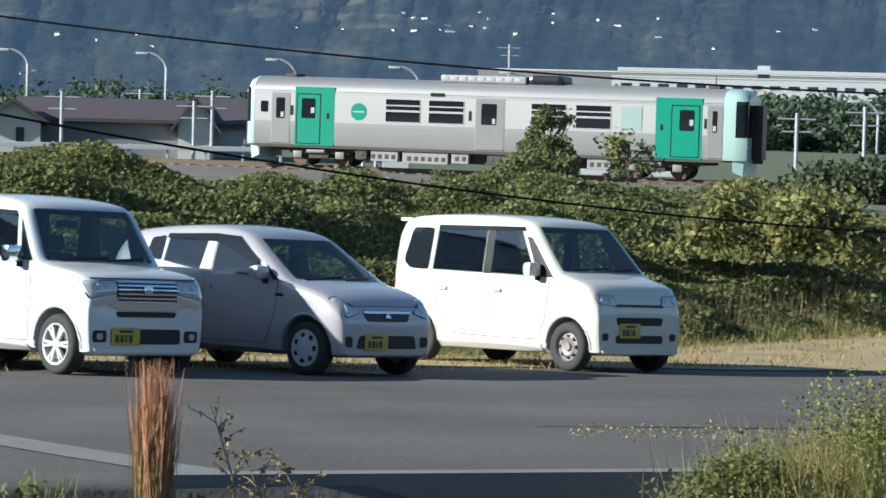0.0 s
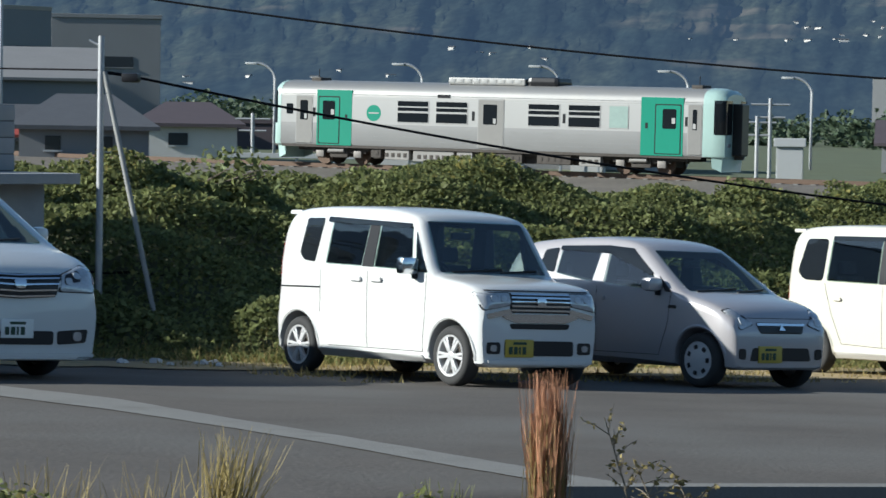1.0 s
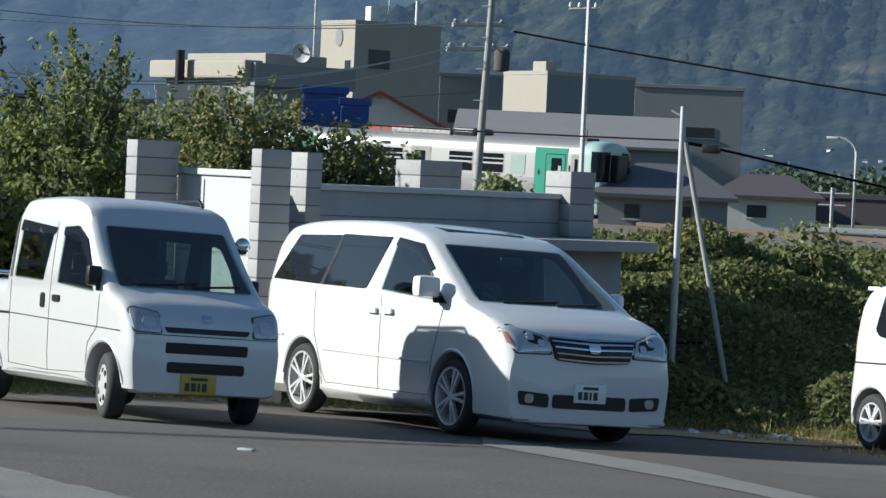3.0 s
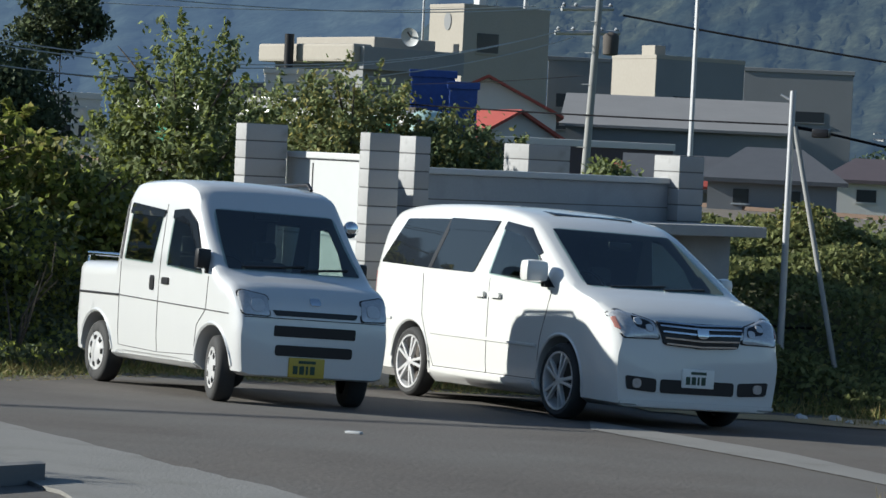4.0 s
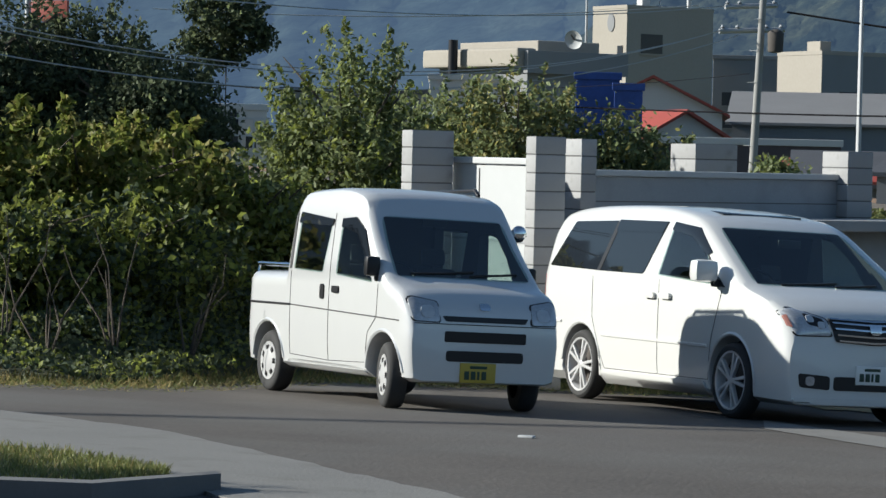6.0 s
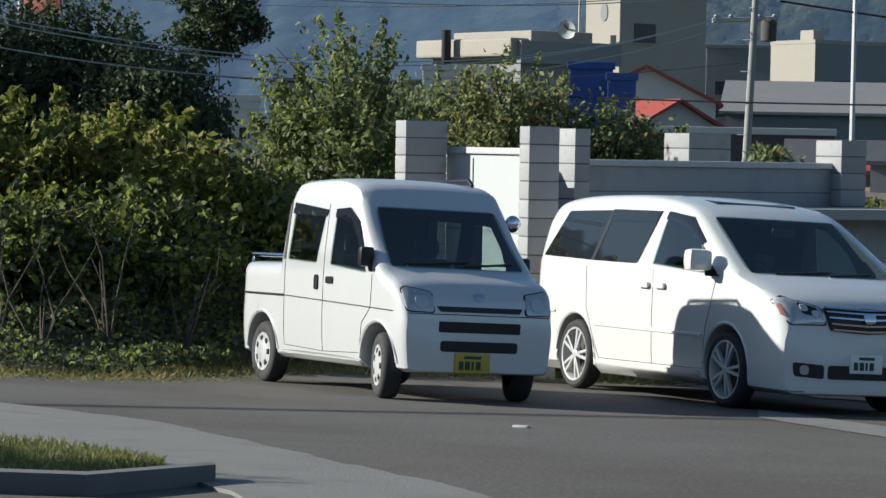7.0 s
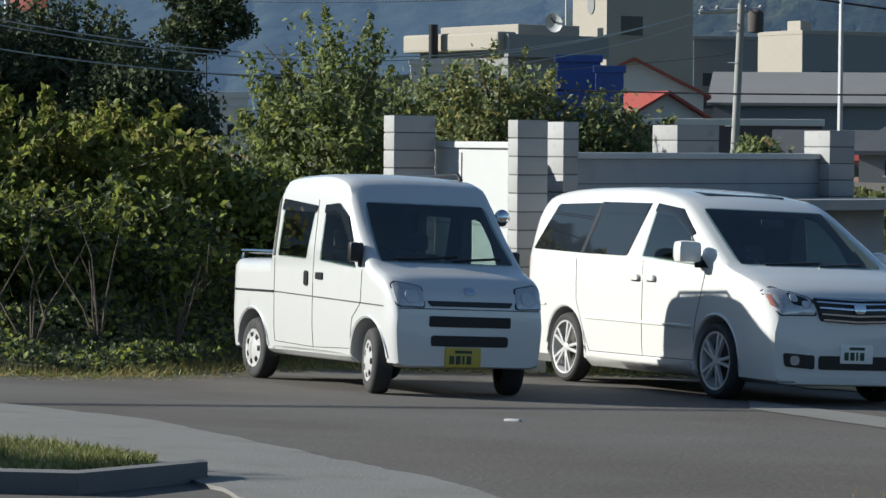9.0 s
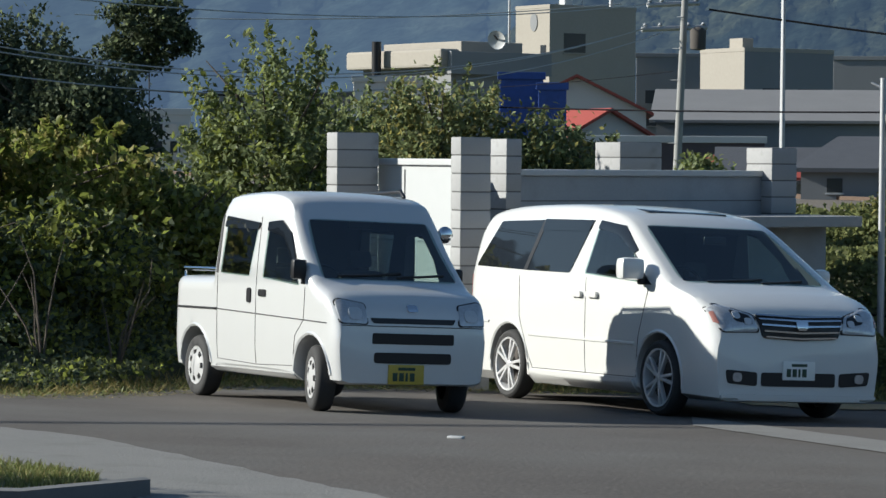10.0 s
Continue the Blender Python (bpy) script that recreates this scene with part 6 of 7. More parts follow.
for x in (2.2, 5.2, 9.5):
    bm = bmesh.new()
    box_into(bm, x, x + 1.6, 8.6, 9.8, 0, 0.1, Matrix.Translation((0, 0, high(1.42, 210) - 0.42)))
    part("skylight", bm, M["gate"], wh)
gable("red_roofed_house", 21.6, 18.9, 195, 0, 0.95, 1.62, 14, M["house_white"], M["red_roof"], "pale house with a red gable roof", True)
gable("red_roofed_house", 20.35, 18.75, 180, 0, 0.52, 0.97, 8, M["house_white"], M["red_roof"], "low house with a red tiled roof", True, ((0.3, 0.5, 0.15, 0.25),), turn=24)
hall("white_fascia_shop", 20.2, 16.6, 172, 0, 0.50, 6, M["brown_tile"], "low brown shop with a white fascia", ((0.1, 0.3, 0.3, 0.3),), M["gate"])
gable("red_roofed_house", 18.2, 15.9, 150, 0, -0.32, 0.06, 7, M["house_white"], M["red_roof"], "small house with a red tiled roof", hip=2.0)
gable("tiled_house", 15.9, 13.4, 140, 0, -0.12, 0.44, 8, M["house_grey"], M["dark_tile"], "house with a dark grey tiled hip roof", False, ((0.2, 0.5, 0.12, 0.3), (0.6, 0.5, 0.12, 0.3)), hip=2.2)
gable("tiled_house", 13.6, 11.7, 170, 0, -0.05, 0.33, 8, M["house_white"], M["brown_tile"], "long brown-roofed house with pale walls", False, ((0.3, 0.5, 0.2, 0.3),), hip=2.0)
gable("tiled_house", 17.4, 15.2, 150, 0, -0.35, 0.22, 7, M["house_grey"], M["dark_tile"], "house with a dark grey tiled roof")
h, w, z1 = hall("signboard", 21.75, 20.9, 160, 0, 1.72, 0.3, M["blue_sheet"], "large blue sheet-covered signboard", category="sign")
hall("signboard", 21.0, 20.45, 158, 0, 1.52, 0.3, M["blue_sheet"], "blue signboard beside a larger one", category="sign")
hall("cream_hall", 24.6, 23.2, 200, 0, 1.62, 6, M["house_white"], "cream-walled hall behind the trees", ((0.2, 0.5, 0.3, 0.2),))
h, w, z1 = hall("balcony_house", 28.75, 27.75, 190, 0, 0.95, 5, M["house_white"], "white apartment house with balcony rails", ((0.25, 0.5, 0.2, 0.15), (0.6, 0.5, 0.2, 0.15), (0.25, 0.75, 0.2, 0.15)))
for k in range(4):
    box("balcony_rail", -0.2, w + 0.2, -0.8, -0.7, z1 - 1.0 - k * 1.1, z1 - 0.86 - k * 1.1, M["gate"], h, bevel=0.01)
for k in range(5):
    box("balcony_post", k * w / 4 - 0.06, k * w / 4 + 0.06, -0.84, -0.7, z1 - 4.4, z1 - 0.86, M["gate"], h, bevel=0.01)
hall("long_roof_hall", 27.5, 23.0, 260, 0, 1.30, 8, M["house_grey"], "long hall with a dark flat roof", (), M["dark_tile"])
gable("barn_house", 8.9, 7.85, 165, 0, -0.15, 0.2, 7, M["house_white"], M["brown_tile"], "small house with white gable and brown roof", True, ((0.55, 0.3, 0.15, 0.5),))
gable("barn_house", 8.2, 5.0, 172, 0, -0.12, 0.24, 9, M["house_grey"], M["brown_tile"], "long low barn with a dark brown roof")
gable("barn_house", 5.2, 4.55, 168, 0, -0.12, 0.34, 6, M["house_white"], M["brown_tile"], "narrow pale gabled house", True)
gable("barn_house", 4.75, 3.3, 175, 0, -0.15, 0.30, 8, M["house_white"], M["brown_tile"], "brown-roofed house behind the line")
gable("barn_house", -0.8, -2.6, 190, 0, -0.2, 0.2, 8, M["house_grey"], M["brown_tile"], "brown-roofed shed behind the line")
hall("low_roof_hall", 12.2, 3.5, 215, 0, 0.10, 6, M["brown_tile"], "long dark brown roof line behind the fields")
hall("relay_box", 1.22, 0.70, 136, 0.0, -0.12, 0.8, M["gate"], "white trackside relay cabinet", category="cabinet")
# white depot and viaduct far to the right
h, w, z1 = hall("white_depot", -3.2, -9.2, 700, 0, 1.00, 12, M["gate"], "long white factory building below a viaduct", tuple((0.03 + i * 0.06, 0.82, 0.035, 0.06) for i in range(16)))
box("roof_hut", w * 0.47, w * 0.51, 1, 6, z1, z1 + 3.0, M["gate"], h, bevel=0.1)
box("roof_edge", w * 0.02, w, -1, 1, z1 + 0.9, z1 + 1.9, M["gate"], h, bevel=0.1)
hall("long_depot", -0.6, -9.8, 740, 0, 1.08, 8, M["house_grey"], "long grey shed with a white roof edge", (), M["house_white"])
hall("white_hut", -2.65, -4.75, 150, 0, -0.12, 5, M["gate"], "flat-roofed white trackside building", ((0.15, 0.45, 0.16, 0.25), (0.6, 0.45, 0.12, 0.25)), M["house_grey"])


def street_lamp(az, el, d):
    t = thing("street_lamp", Matrix.Translation(at(az, d, 0)), "pale steel street lamp with a curved arm", "street lamp", "lamps along the road")
    h = high(el, d)
    pts = [(0, 0, 0), (0, 0, h - 1.0)] + [(-1.3 * (1 - math.cos(a)), 0, h - 1.0 + 1.0 * math.sin(a)) for a in np.linspace(0.2, 1.5, 6)]
    tube("post", pts, 0.1, M["steel"], t)
    box("lamp_head", -2.0, -1.2, -0.15, 0.15, h - 0.1, h + 0.06, M["gate"], t, bevel=0.04)


for az, el in ((8.12, 1.2), (5.46, 1.2), (2.95, 1.14), (0.56, 1.05), (-1.6, 1.0), (10.98, 1.17), (-8.35, 0.6)):
    street_lamp(az, el, 195)


def frame_post(az, d, el):
    t = thing("signal_post", Matrix.Translation(at(az, d, 0.2)), "trackside signal post with cross bars", "post")
    h = high(el, d) - 0.2
    tube("post", [(0, 0, 0), (0, 0, h)], 0.09, M["steel"], t)
    for k, z in ((0.9, h - 0.3), (0.7, h - 0.9)):
        tube("cross_bar", [(-k, 0, z), (k, 0, z)], 0.05, M["steel"], t)


for az, d, el in ((7.45, 150, 0.42), (4.9, 150, 0.3), (4.55, 150, 0.5), (1.35, 138, 0.65), (1.6, 138, 0.3), (-6.8, 140, 0.35), (-8.1, 140, 0.5), (11.4, 150, 0.2), (-1.2, 230, 1.55), (5.95, 190, 0.5)):
    frame_post(az, d, el)
# road with guard rail behind the houses' foot
gr = thing("guard_rail", Matrix.Translation(at(12, 150, 0)), "white road guard rail beyond the line", "guard rail")
a, b = at(12, 150), at(3.2, 150)
dr = (b - a)
box("beam", 0, dr.length, -0.04, 0.04, 0.75, 1.0, M["gate"], gr, bevel=0.02, m=Matrix.Rotation(math.atan2(dr.y, dr.x), 4, "Z"))
for k in range(13):
    box("post", dr.length * k / 12 - 0.07, dr.length * k / 12 + 0.07, 0.05, 0.15, 0, 1.05, M["gate"], gr, bevel=0.02, m=Matrix.Rotation(math.atan2(dr.y, dr.x), 4, "Z"))


# wire fence beside the guyed pole
wf = thing("wire_fence", pose(0, 0, 0), "low sagging wire fence below the bank", "fence")
posts = [at(az, d, z) for az, d, z in ((16.0, 33.4, -0.1), (14.9, 33.8, -0.1), (13.7, 34.2, -0.15), (12.4, 34.8, -0.2), (11.2, 35.4, -0.2), (10.0, 36.2, -0.3))]
for p in posts:
    tube("fence_post", [p, p + Vector((0, 0, 0.95))], 0.022, M["weed_brown"], wf, sides=6)
for z in (0.3, 0.6, 0.9):
    for p, q in zip(posts, posts[1:]):
        tube("fence_wire", [p + Vector((0, 0, z)), (p + q) / 2 + Vector((0, 0, z - 0.03)), q + Vector((0, 0, z))], 0.008 if z < 0.9 else 0.014, M["cable"], wf, sides=4)
rs = thing("red_sign", Matrix.Translation(at(31.95, 60, 0.2)), "red rectangular signboard on a steel post", "sign")
zr = high(2.45, 60) - 0.2
tube("post", [(-0.55, 0, 0), (-0.55, 0, zr + 1.0)], 0.06, M["steel"], rs)
box("board", -0.45, 0.4, -0.04, 0.04, zr, zr + 0.42, M["red_roof"], rs, bevel=0.01)


# ---- hills ----
def ridge(name, az0, az1, d, foot_d, crest, mat, label, seed, rough):
    """A wooded slope seen across the plain: rows from the foot up to the crest."""
    rng = np.random.default_rng(seed)
    na, nr = 420, 70
    az = np.linspace(az0, az1, na)
    ph = rng.uniform(0, 6.28, 24)
    verts = []
    top = np.interp(az, [c[0] for c in crest], [c[1] for c in crest])
    for j in range(nr):
        f = j / (nr - 1)
        dist = foot_d + (d - foot_d) * f
        bump = sum(np.sin(az * (0.35 * (k + 1)) * (1 + 0.13 * k) + ph[k] + f * (2 + k * 1.3)) / (k + 1.5) for k in range(14))
        el = top * f ** 0.85 * (1 + 0.03 * bump) + 0.12 * bump * f * (1 - f) * 2
        z = EYE[2] + dist * np.tan(np.radians(el)) - 2 * (1 - f)
        z += rough * rng.normal(0, 1, na) * f
        spurs = sum(np.abs(np.sin(az * q + ph[14 + i] + 1.6 * np.sin(f * 3 + az * 0.4 + ph[18 + i]))) / (i + 1.3) for i, q in enumerate((0.9, 2.1, 4.3)))
        dd = dist * (1 + 0.02 * bump) - (spurs - 0.9) * 85 * f * (1 - f * 0.4)
        verts.append(np.stack([-dd * np.sin(np.radians(az)), dd * np.cos(np.radians(az)), z], -1))
    verts = np.concatenate(verts)
    faces = [(j * na + i, j * na + i + 1, (j + 1) * na + i + 1, (j + 1) * na + i) for j in range(nr - 1) for i in range(na - 1)]
    return tagged(obj(name, verts, faces, mat, smooth=180), label, "hill", kind="structure")


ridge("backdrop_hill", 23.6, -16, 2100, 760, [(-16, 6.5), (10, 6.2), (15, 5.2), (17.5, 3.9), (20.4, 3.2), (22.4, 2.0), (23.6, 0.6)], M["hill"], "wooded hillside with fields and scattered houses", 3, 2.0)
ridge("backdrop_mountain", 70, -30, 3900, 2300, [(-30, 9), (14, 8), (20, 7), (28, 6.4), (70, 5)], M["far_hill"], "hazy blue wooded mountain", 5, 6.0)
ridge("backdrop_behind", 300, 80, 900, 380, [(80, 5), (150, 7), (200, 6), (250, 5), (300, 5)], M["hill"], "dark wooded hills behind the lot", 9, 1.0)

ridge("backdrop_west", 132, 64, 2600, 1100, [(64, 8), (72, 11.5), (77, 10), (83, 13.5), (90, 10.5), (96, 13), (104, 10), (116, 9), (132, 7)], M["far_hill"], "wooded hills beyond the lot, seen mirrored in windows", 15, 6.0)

# hillside homes
hill_house = thing("hillside_house", pose(0, 0, 0), "small white house on the wooded hillside", "house", "hillside houses")
box("wall", -4, 4, -3, 3, -2, 3, M["house_white"], hill_house, bevel=0.05)
bm = bmesh.new()
v = [bm.verts.new(p) for p in ((-4.6, -3.6, 3), (4.6, -3.6, 3), (4.6, 3.6, 3), (-4.6, 3.6, 3), (-4.6, 0, 4.8), (4.6, 0, 4.8))]
for f in ((0, 1, 5, 4), (2, 3, 4, 5), (0, 4, 3), (1, 2, 5), (0, 3, 2, 1)):
    bm.faces.new([v[i] for i in f])
part("roof", bm, M["dark_tile"], hill_house, smooth=0)
HILL = bpy.data.objects["backdrop_hill"]
from mathutils.bvhtree import BVHTree
hill_tree = BVHTree.FromPolygons([q.co[:] for q in HILL.data.vertices], [tuple(q.vertices) for q in HILL.data.polygons])
rng = random.Random(12)
spots = [(7.55, 1.5), (7.0, 1.42), (6.75, 1.42), (5.75, 1.32), (6.0, 1.55), (-4.08, 1.75), (-4.1, 2.1), (-2.95, 2.05), (-3.3, 1.95), (-6.4, 1.9), (-7.1, 1.95), (-5.2, 1.55), (0.45, 2.0), (0.9, 2.1), (10.2, 0.9), (8.8, 0.7)]
spots += [(rng.gauss(-0.2, 1.3), 1.75 + rng.choice((0, 0.12, 0.25, 0.4)) + rng.uniform(-0.03, 0.03)) for _ in range(16)]
spots += [(rng.uniform(7.5, 13.5), rng.choice((0.75, 0.85, 1.0)) + rng.uniform(-0.05, 0.05)) for _ in range(10)]
made = 0
for az, el in spots:
    d = at(az, 1.0, math.tan(radians(el))).normalized()
    hit = hill_tree.ray_cast(Vector(EYE), d)
    if hit[0] is None:
        continue
    m = Matrix.Translation(hit[0]) @ Matrix.Rotation(rng.uniform(-0.9, 0.9), 4, "Z")
    if made == 0:
        hill_house.matrix_world = m @ Matrix.Scale(0.25, 4)
    else:
        copy_thing(hill_house, m).scale = (rng.uniform(0.16, 0.42), 0.22, rng.uniform(0.12, 0.22))
    made += 1


# ---- plants ----
def leaves(pos, size, rng, up=0.35, long=1.6, lean=None):
    """Bent diamond leaves round the given places: vertices and faces."""
    n = len(pos)
    d = rng.normal(0, 1, (n, 3))
    d /= np.linalg.norm(d, axis=1)[:, None]
    nr = rng.normal(0, 1, (n, 3)) + np.array([0, 0, up * 2]) + (0 if lean is None else lean)
    side = np.cross(d, nr)
    side /= np.linalg.norm(side, axis=1)[:, None] + 1e-9
    nn = np.cross(side, d)
    s = size * rng.uniform(0.6, 1.35, n)[:, None]
    a, b = pos - d * s * long / 2, pos + d * s * long / 2
    l, r = pos - side * s / 2 + nn * s * 0.15, pos + side * s / 2 + nn * s * 0.15
    v = np.stack([a, l, b, r], 1).reshape(-1, 3)
    return v


def leaf_mesh(name, chunks, mats, parent=None, label=""):
    """chunks: leaf vertices for each material."""
    v = np.concatenate(chunks)
    nq = len(v) // 4
    q = np.arange(nq)[:, None] * 4
    tris = np.concatenate([np.concatenate([q, q + 1, q + 2], 1), np.concatenate([q, q + 2, q + 3], 1)], 1).reshape(-1, 3)
    me = bpy.data.meshes.new(name)
    me.vertices.add(len(v)), me.loops.add(len(tris) * 3), me.polygons.add(len(tris))
    me.vertices.foreach_set("co", v.astype(np.float32).ravel())
    me.loops.foreach_set("vertex_index", tris.astype(np.int32).ravel())
    me.polygons.foreach_set("loop_start", np.arange(len(tris), dtype=np.int32) * 3)
    for m in mats:
        me.materials.append(m)
    idx = np.concatenate([np.full(len(c) // 2, i, np.int32) for i, c in enumerate(chunks)])
    me.polygons.foreach_set("material_index", idx)
    me.update(calc_edges=True)
    ob = new(name, me)
    ob.parent = parent
    if label:
        ob["label"] = label
    return ob


def lobes(rng, count, centre, radii, size):
    """Centres and radii of leafy clumps inside an ellipsoid, denser near its skin."""
    d = rng.normal(0, 1, (count, 3))
    d /= np.linalg.norm(d, axis=1)[:, None]
    c = np.array(centre) + d * np.array(radii) * rng.uniform(0.45, 1.0, count)[:, None] ** 0.6
    return c, size * rng.uniform(0.55, 1.3, count)


def crown_points(rng, count, c, r):
    k = rng.integers(0, len(c), count)
    d = rng.normal(0, 1, (count, 3))
    d /= np.linalg.norm(d, axis=1)[:, None]
    return c[k] + d * (r[k] * rng.uniform(0.35, 1.08, count))[:, None] * np.array([1, 1, 0.8])


def shoots(rng, count, centre, radii, n, spread, origin):
    """Leaf places along many arching shoots that start near the trunk and end at an uneven outline."""
    d = rng.normal(0, 1, (n, 3))
    d[:, 2] = d[:, 2] * 0.9 + 0.25
    d /= np.linalg.norm(d, axis=1)[:, None]
    end = np.array(centre) + d * np.array(radii) * rng.uniform(0.62, 1.14, n)[:, None]
    start = np.array(origin) + (end - np.array(origin)) * rng.uniform(0.12, 0.4, n)[:, None]
    start[:, 2] = np.minimum(start[:, 2], end[:, 2] - 0.1)
    k, t = rng.integers(0, n, count), rng.uniform(0, 1, count) ** 0.75
    p = start[k] + (end[k] - start[k]) * t[:, None]
    p[:, 2] += 0.12 * np.sin(t * 3.14) * np.linalg.norm(end[k] - start[k], axis=1)
    return p + rng.normal(0, 1, (count, 3)) * (spread * (1.15 - t))[:, None]


def tree(name, az, d, z0, crown_el, crown_rx, crown_rz, count, leaf, mats, label, seed, trunk_r=0.12, lobe=0.55, nl=60, share=0.2, airy=0.0, long=1.6):
    rng = np.random.default_rng(seed)
    base = at(az, d, z0)
    t = thing(name, Matrix.Translation(base), label, "tree" if "tree" in name else "shrub")
    h = high(crown_el, d) - z0
    cz = h - crown_rz
    tops, bm = [], bmesh.new()
    tube_into(bm, [(0, 0, 0), (0.05 * h * 0.2, 0.02, h * 0.3), (0.0, 0.05, max(cz, h * 0.45)), (0.05, 0, h * 0.85)], [trunk_r, trunk_r * 0.75, trunk_r * 0.5, trunk_r * 0.15], 8)
    part("trunk", bm, M["bark"], t)
    for k in range(7):
        a, z = rng.uniform(0, 6.28), rng.uniform(0.25, 0.7) * h
        e = Vector((math.cos(a) * crown_rx * 0.8, math.sin(a) * crown_rx * 0.8, min(z + crown_rz * rng.uniform(0.3, 0.9), h * 0.95)))
        tube("limb", [(0, 0, z), Vector((0, 0, z)).lerp(e, 0.5) + Vector((0, 0, 0.12 * h * 0.2)), e], [trunk_r * 0.45, trunk_r * 0.28, trunk_r * 0.08], M["bark"], t, sides=6)
    c, r = lobes(rng, nl, (0, 0, cz), (crown_rx, crown_rx, crown_rz), lobe)
    p = crown_points(rng, count, c, r)
    if airy:
        m = int(count * airy)
        p[:m] = shoots(rng, m, (0, 0, cz), (crown_rx * 1.12, crown_rx * 1.12, crown_rz * 1.1), nl * 3, lobe * 0.3, (0, 0, max(cz - crown_rz * 0.7, 0.3)))
        p = p[rng.permutation(len(p))]
    p = p[p[:, 2] > 0.05]
    k = int(len(p) * share)
    leaf_mesh("crown", [leaves(p[k:], leaf, rng, long=long), leaves(p[:k], leaf, rng, long=long)], mats, t)
    return t


def bank_growth():
    rng = np.random.default_rng(21)

    def cover(count, u0, u1, n0, n1, thick, size, lump, seed):
        r2 = np.random.default_rng(seed)
        u, n = rng.uniform(u0, u1, count), rng.uniform(n0, n1, count)
        x, y = bank_at(u, n + foot(u))
        z = land(x, y)
        bumps = np.zeros(count)
        for k in range(9):
            a, f, p = r2.uniform(0, 3.14), r2.uniform(0.6, 3.2), r2.uniform(0, 6.28)
            bumps += np.sin((u * math.cos(a) + n * math.sin(a)) * f * 1.4 + p) / (0.6 + f * 0.5)
        bumps = np.clip(0.6 + 0.26 * bumps, 0.25, 1.5)
        z = z + thick * bumps * lump * rng.uniform(0.35, 1.0, count) ** 0.5 * ease((n + 0.2) / 1.0)
        return np.stack([x, y, z], -1), bumps
    toward = np.array([0.5, -0.8, 0.4])
    p, b = cover(270000, 4, 36, 0.15, 9.5, 0.52, 0.09, 1.0, 4)
    k = rng.random(len(p)) < np.clip((b - 0.95) * 0.55, 0.02, 0.4)
    g = leaf_mesh("bank_growth", [leaves(p[~k], 0.056, rng, lean=toward), leaves(p[k], 0.056, rng, lean=toward)], [M["leaf_bank"], M["leaf_yellow"]])
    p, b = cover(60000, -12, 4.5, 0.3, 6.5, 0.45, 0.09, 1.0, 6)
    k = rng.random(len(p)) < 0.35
    # dark leaves stand in for the shade under the hedge
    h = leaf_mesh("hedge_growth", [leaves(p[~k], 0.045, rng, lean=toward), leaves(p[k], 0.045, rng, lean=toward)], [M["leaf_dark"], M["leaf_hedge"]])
    tagged(h, "undergrowth below the hedge trees, leaves darkened for shade", "undergrowth", kind="stuff")
    tagged(g, "tangle of kudzu and bramble leaves covering the bank", "undergrowth", kind="stuff")
    # grass blades along the foot and the verge
    m = 26000
    u, n = rng.uniform(-2, 34, m), np.clip(rng.normal(0.1, 0.5, m), -0.8, 1.6)
    x, y = bank_at(u, n + foot(u))
    z = land(x, y)
    h = rng.uniform(0.06, 0.3, m) * np.clip(0.3 + (n + 0.4) * 0.7, 0.12, 1.3) * (0.45 + 0.55 * ease((u - 4) / 4))
    base = np.stack([x, y, z], -1)
    tip = base + np.stack([rng.normal(0, 0.06, m), rng.normal(0, 0.06, m), h], -1)
    a = rng.uniform(0, 3.14, m)
    sd = np.stack([np.cos(a), np.sin(a), np.zeros(m)], -1) * 0.008
    v = np.stack([base - sd, base + sd, tip, tip - sd * 0.2], 1).reshape(-1, 4, 3)
    k = rng.random(m) < 0.45
    g = leaf_mesh("verge_grass", [v[k].reshape(-1, 3), v[~k].reshape(-1, 3)], [M["straw"], M["grass"]])
    tagged(g, "short green and dry grass along the bank's foot", "grass", kind="stuff")
    # tufts of dry grass across the verge
    m = 16000
    u, n = rng.uniform(9, 36, m), rng.uniform(-3.4, 0.3, m)
    keep = np.sin(u * 2.1 + 3 * np.sin(n * 1.7)) + np.sin(n * 4 + u) + rng.normal(0, 0.7, m) > 0.2
    u, n = u[keep], n[keep]
    m = len(u)
    x, y = bank_at(u, n)
    base = np.stack([x, y, np.maximum(lot(x, y), -0.5)], -1)
    tip = base + np.stack([rng.normal(0, 0.03, m), rng.normal(0, 0.03, m), rng.uniform(0.02, 0.09, m)], -1)
    a = rng.uniform(0, 3.14, m)
    sd = np.stack([np.cos(a), np.sin(a), np.zeros(m)], -1) * 0.01
    v = np.stack([base - sd, base + sd, tip, tip - sd * 0.2], 1).reshape(-1, 3)
    tagged(leaf_mesh("verge_tufts", [v], [M["straw"]]), "dry straw-coloured tufts on the verge", "grass", kind="stuff")
    # tall dry stalks low on the bank
    m = 3200
    u, n = rng.uniform(14, 36, m), rng.uniform(0.3, 1.8, m)
    x, y = bank_at(u, n)
    base = np.stack([x, y, land(x, y)], -1)
    tip = base + np.stack([rng.normal(0, 0.12, m), rng.normal(0, 0.12, m), rng.uniform(0.3, 0.8, m)], -1)
    a = rng.uniform(0, 3.14, m)
    sd = np.stack([np.cos(a), np.sin(a), np.zeros(m)], -1) * 0.006
    v = np.stack([base - sd, base + sd, tip, tip - sd * 0.2], 1).reshape(-1, 3)
    g = leaf_mesh("dry_stalks", [v], [M["weed_brown"]])
    tagged(g, "thin dry weed stalks low on the bank", "weeds", kind="stuff")


bank_growth()
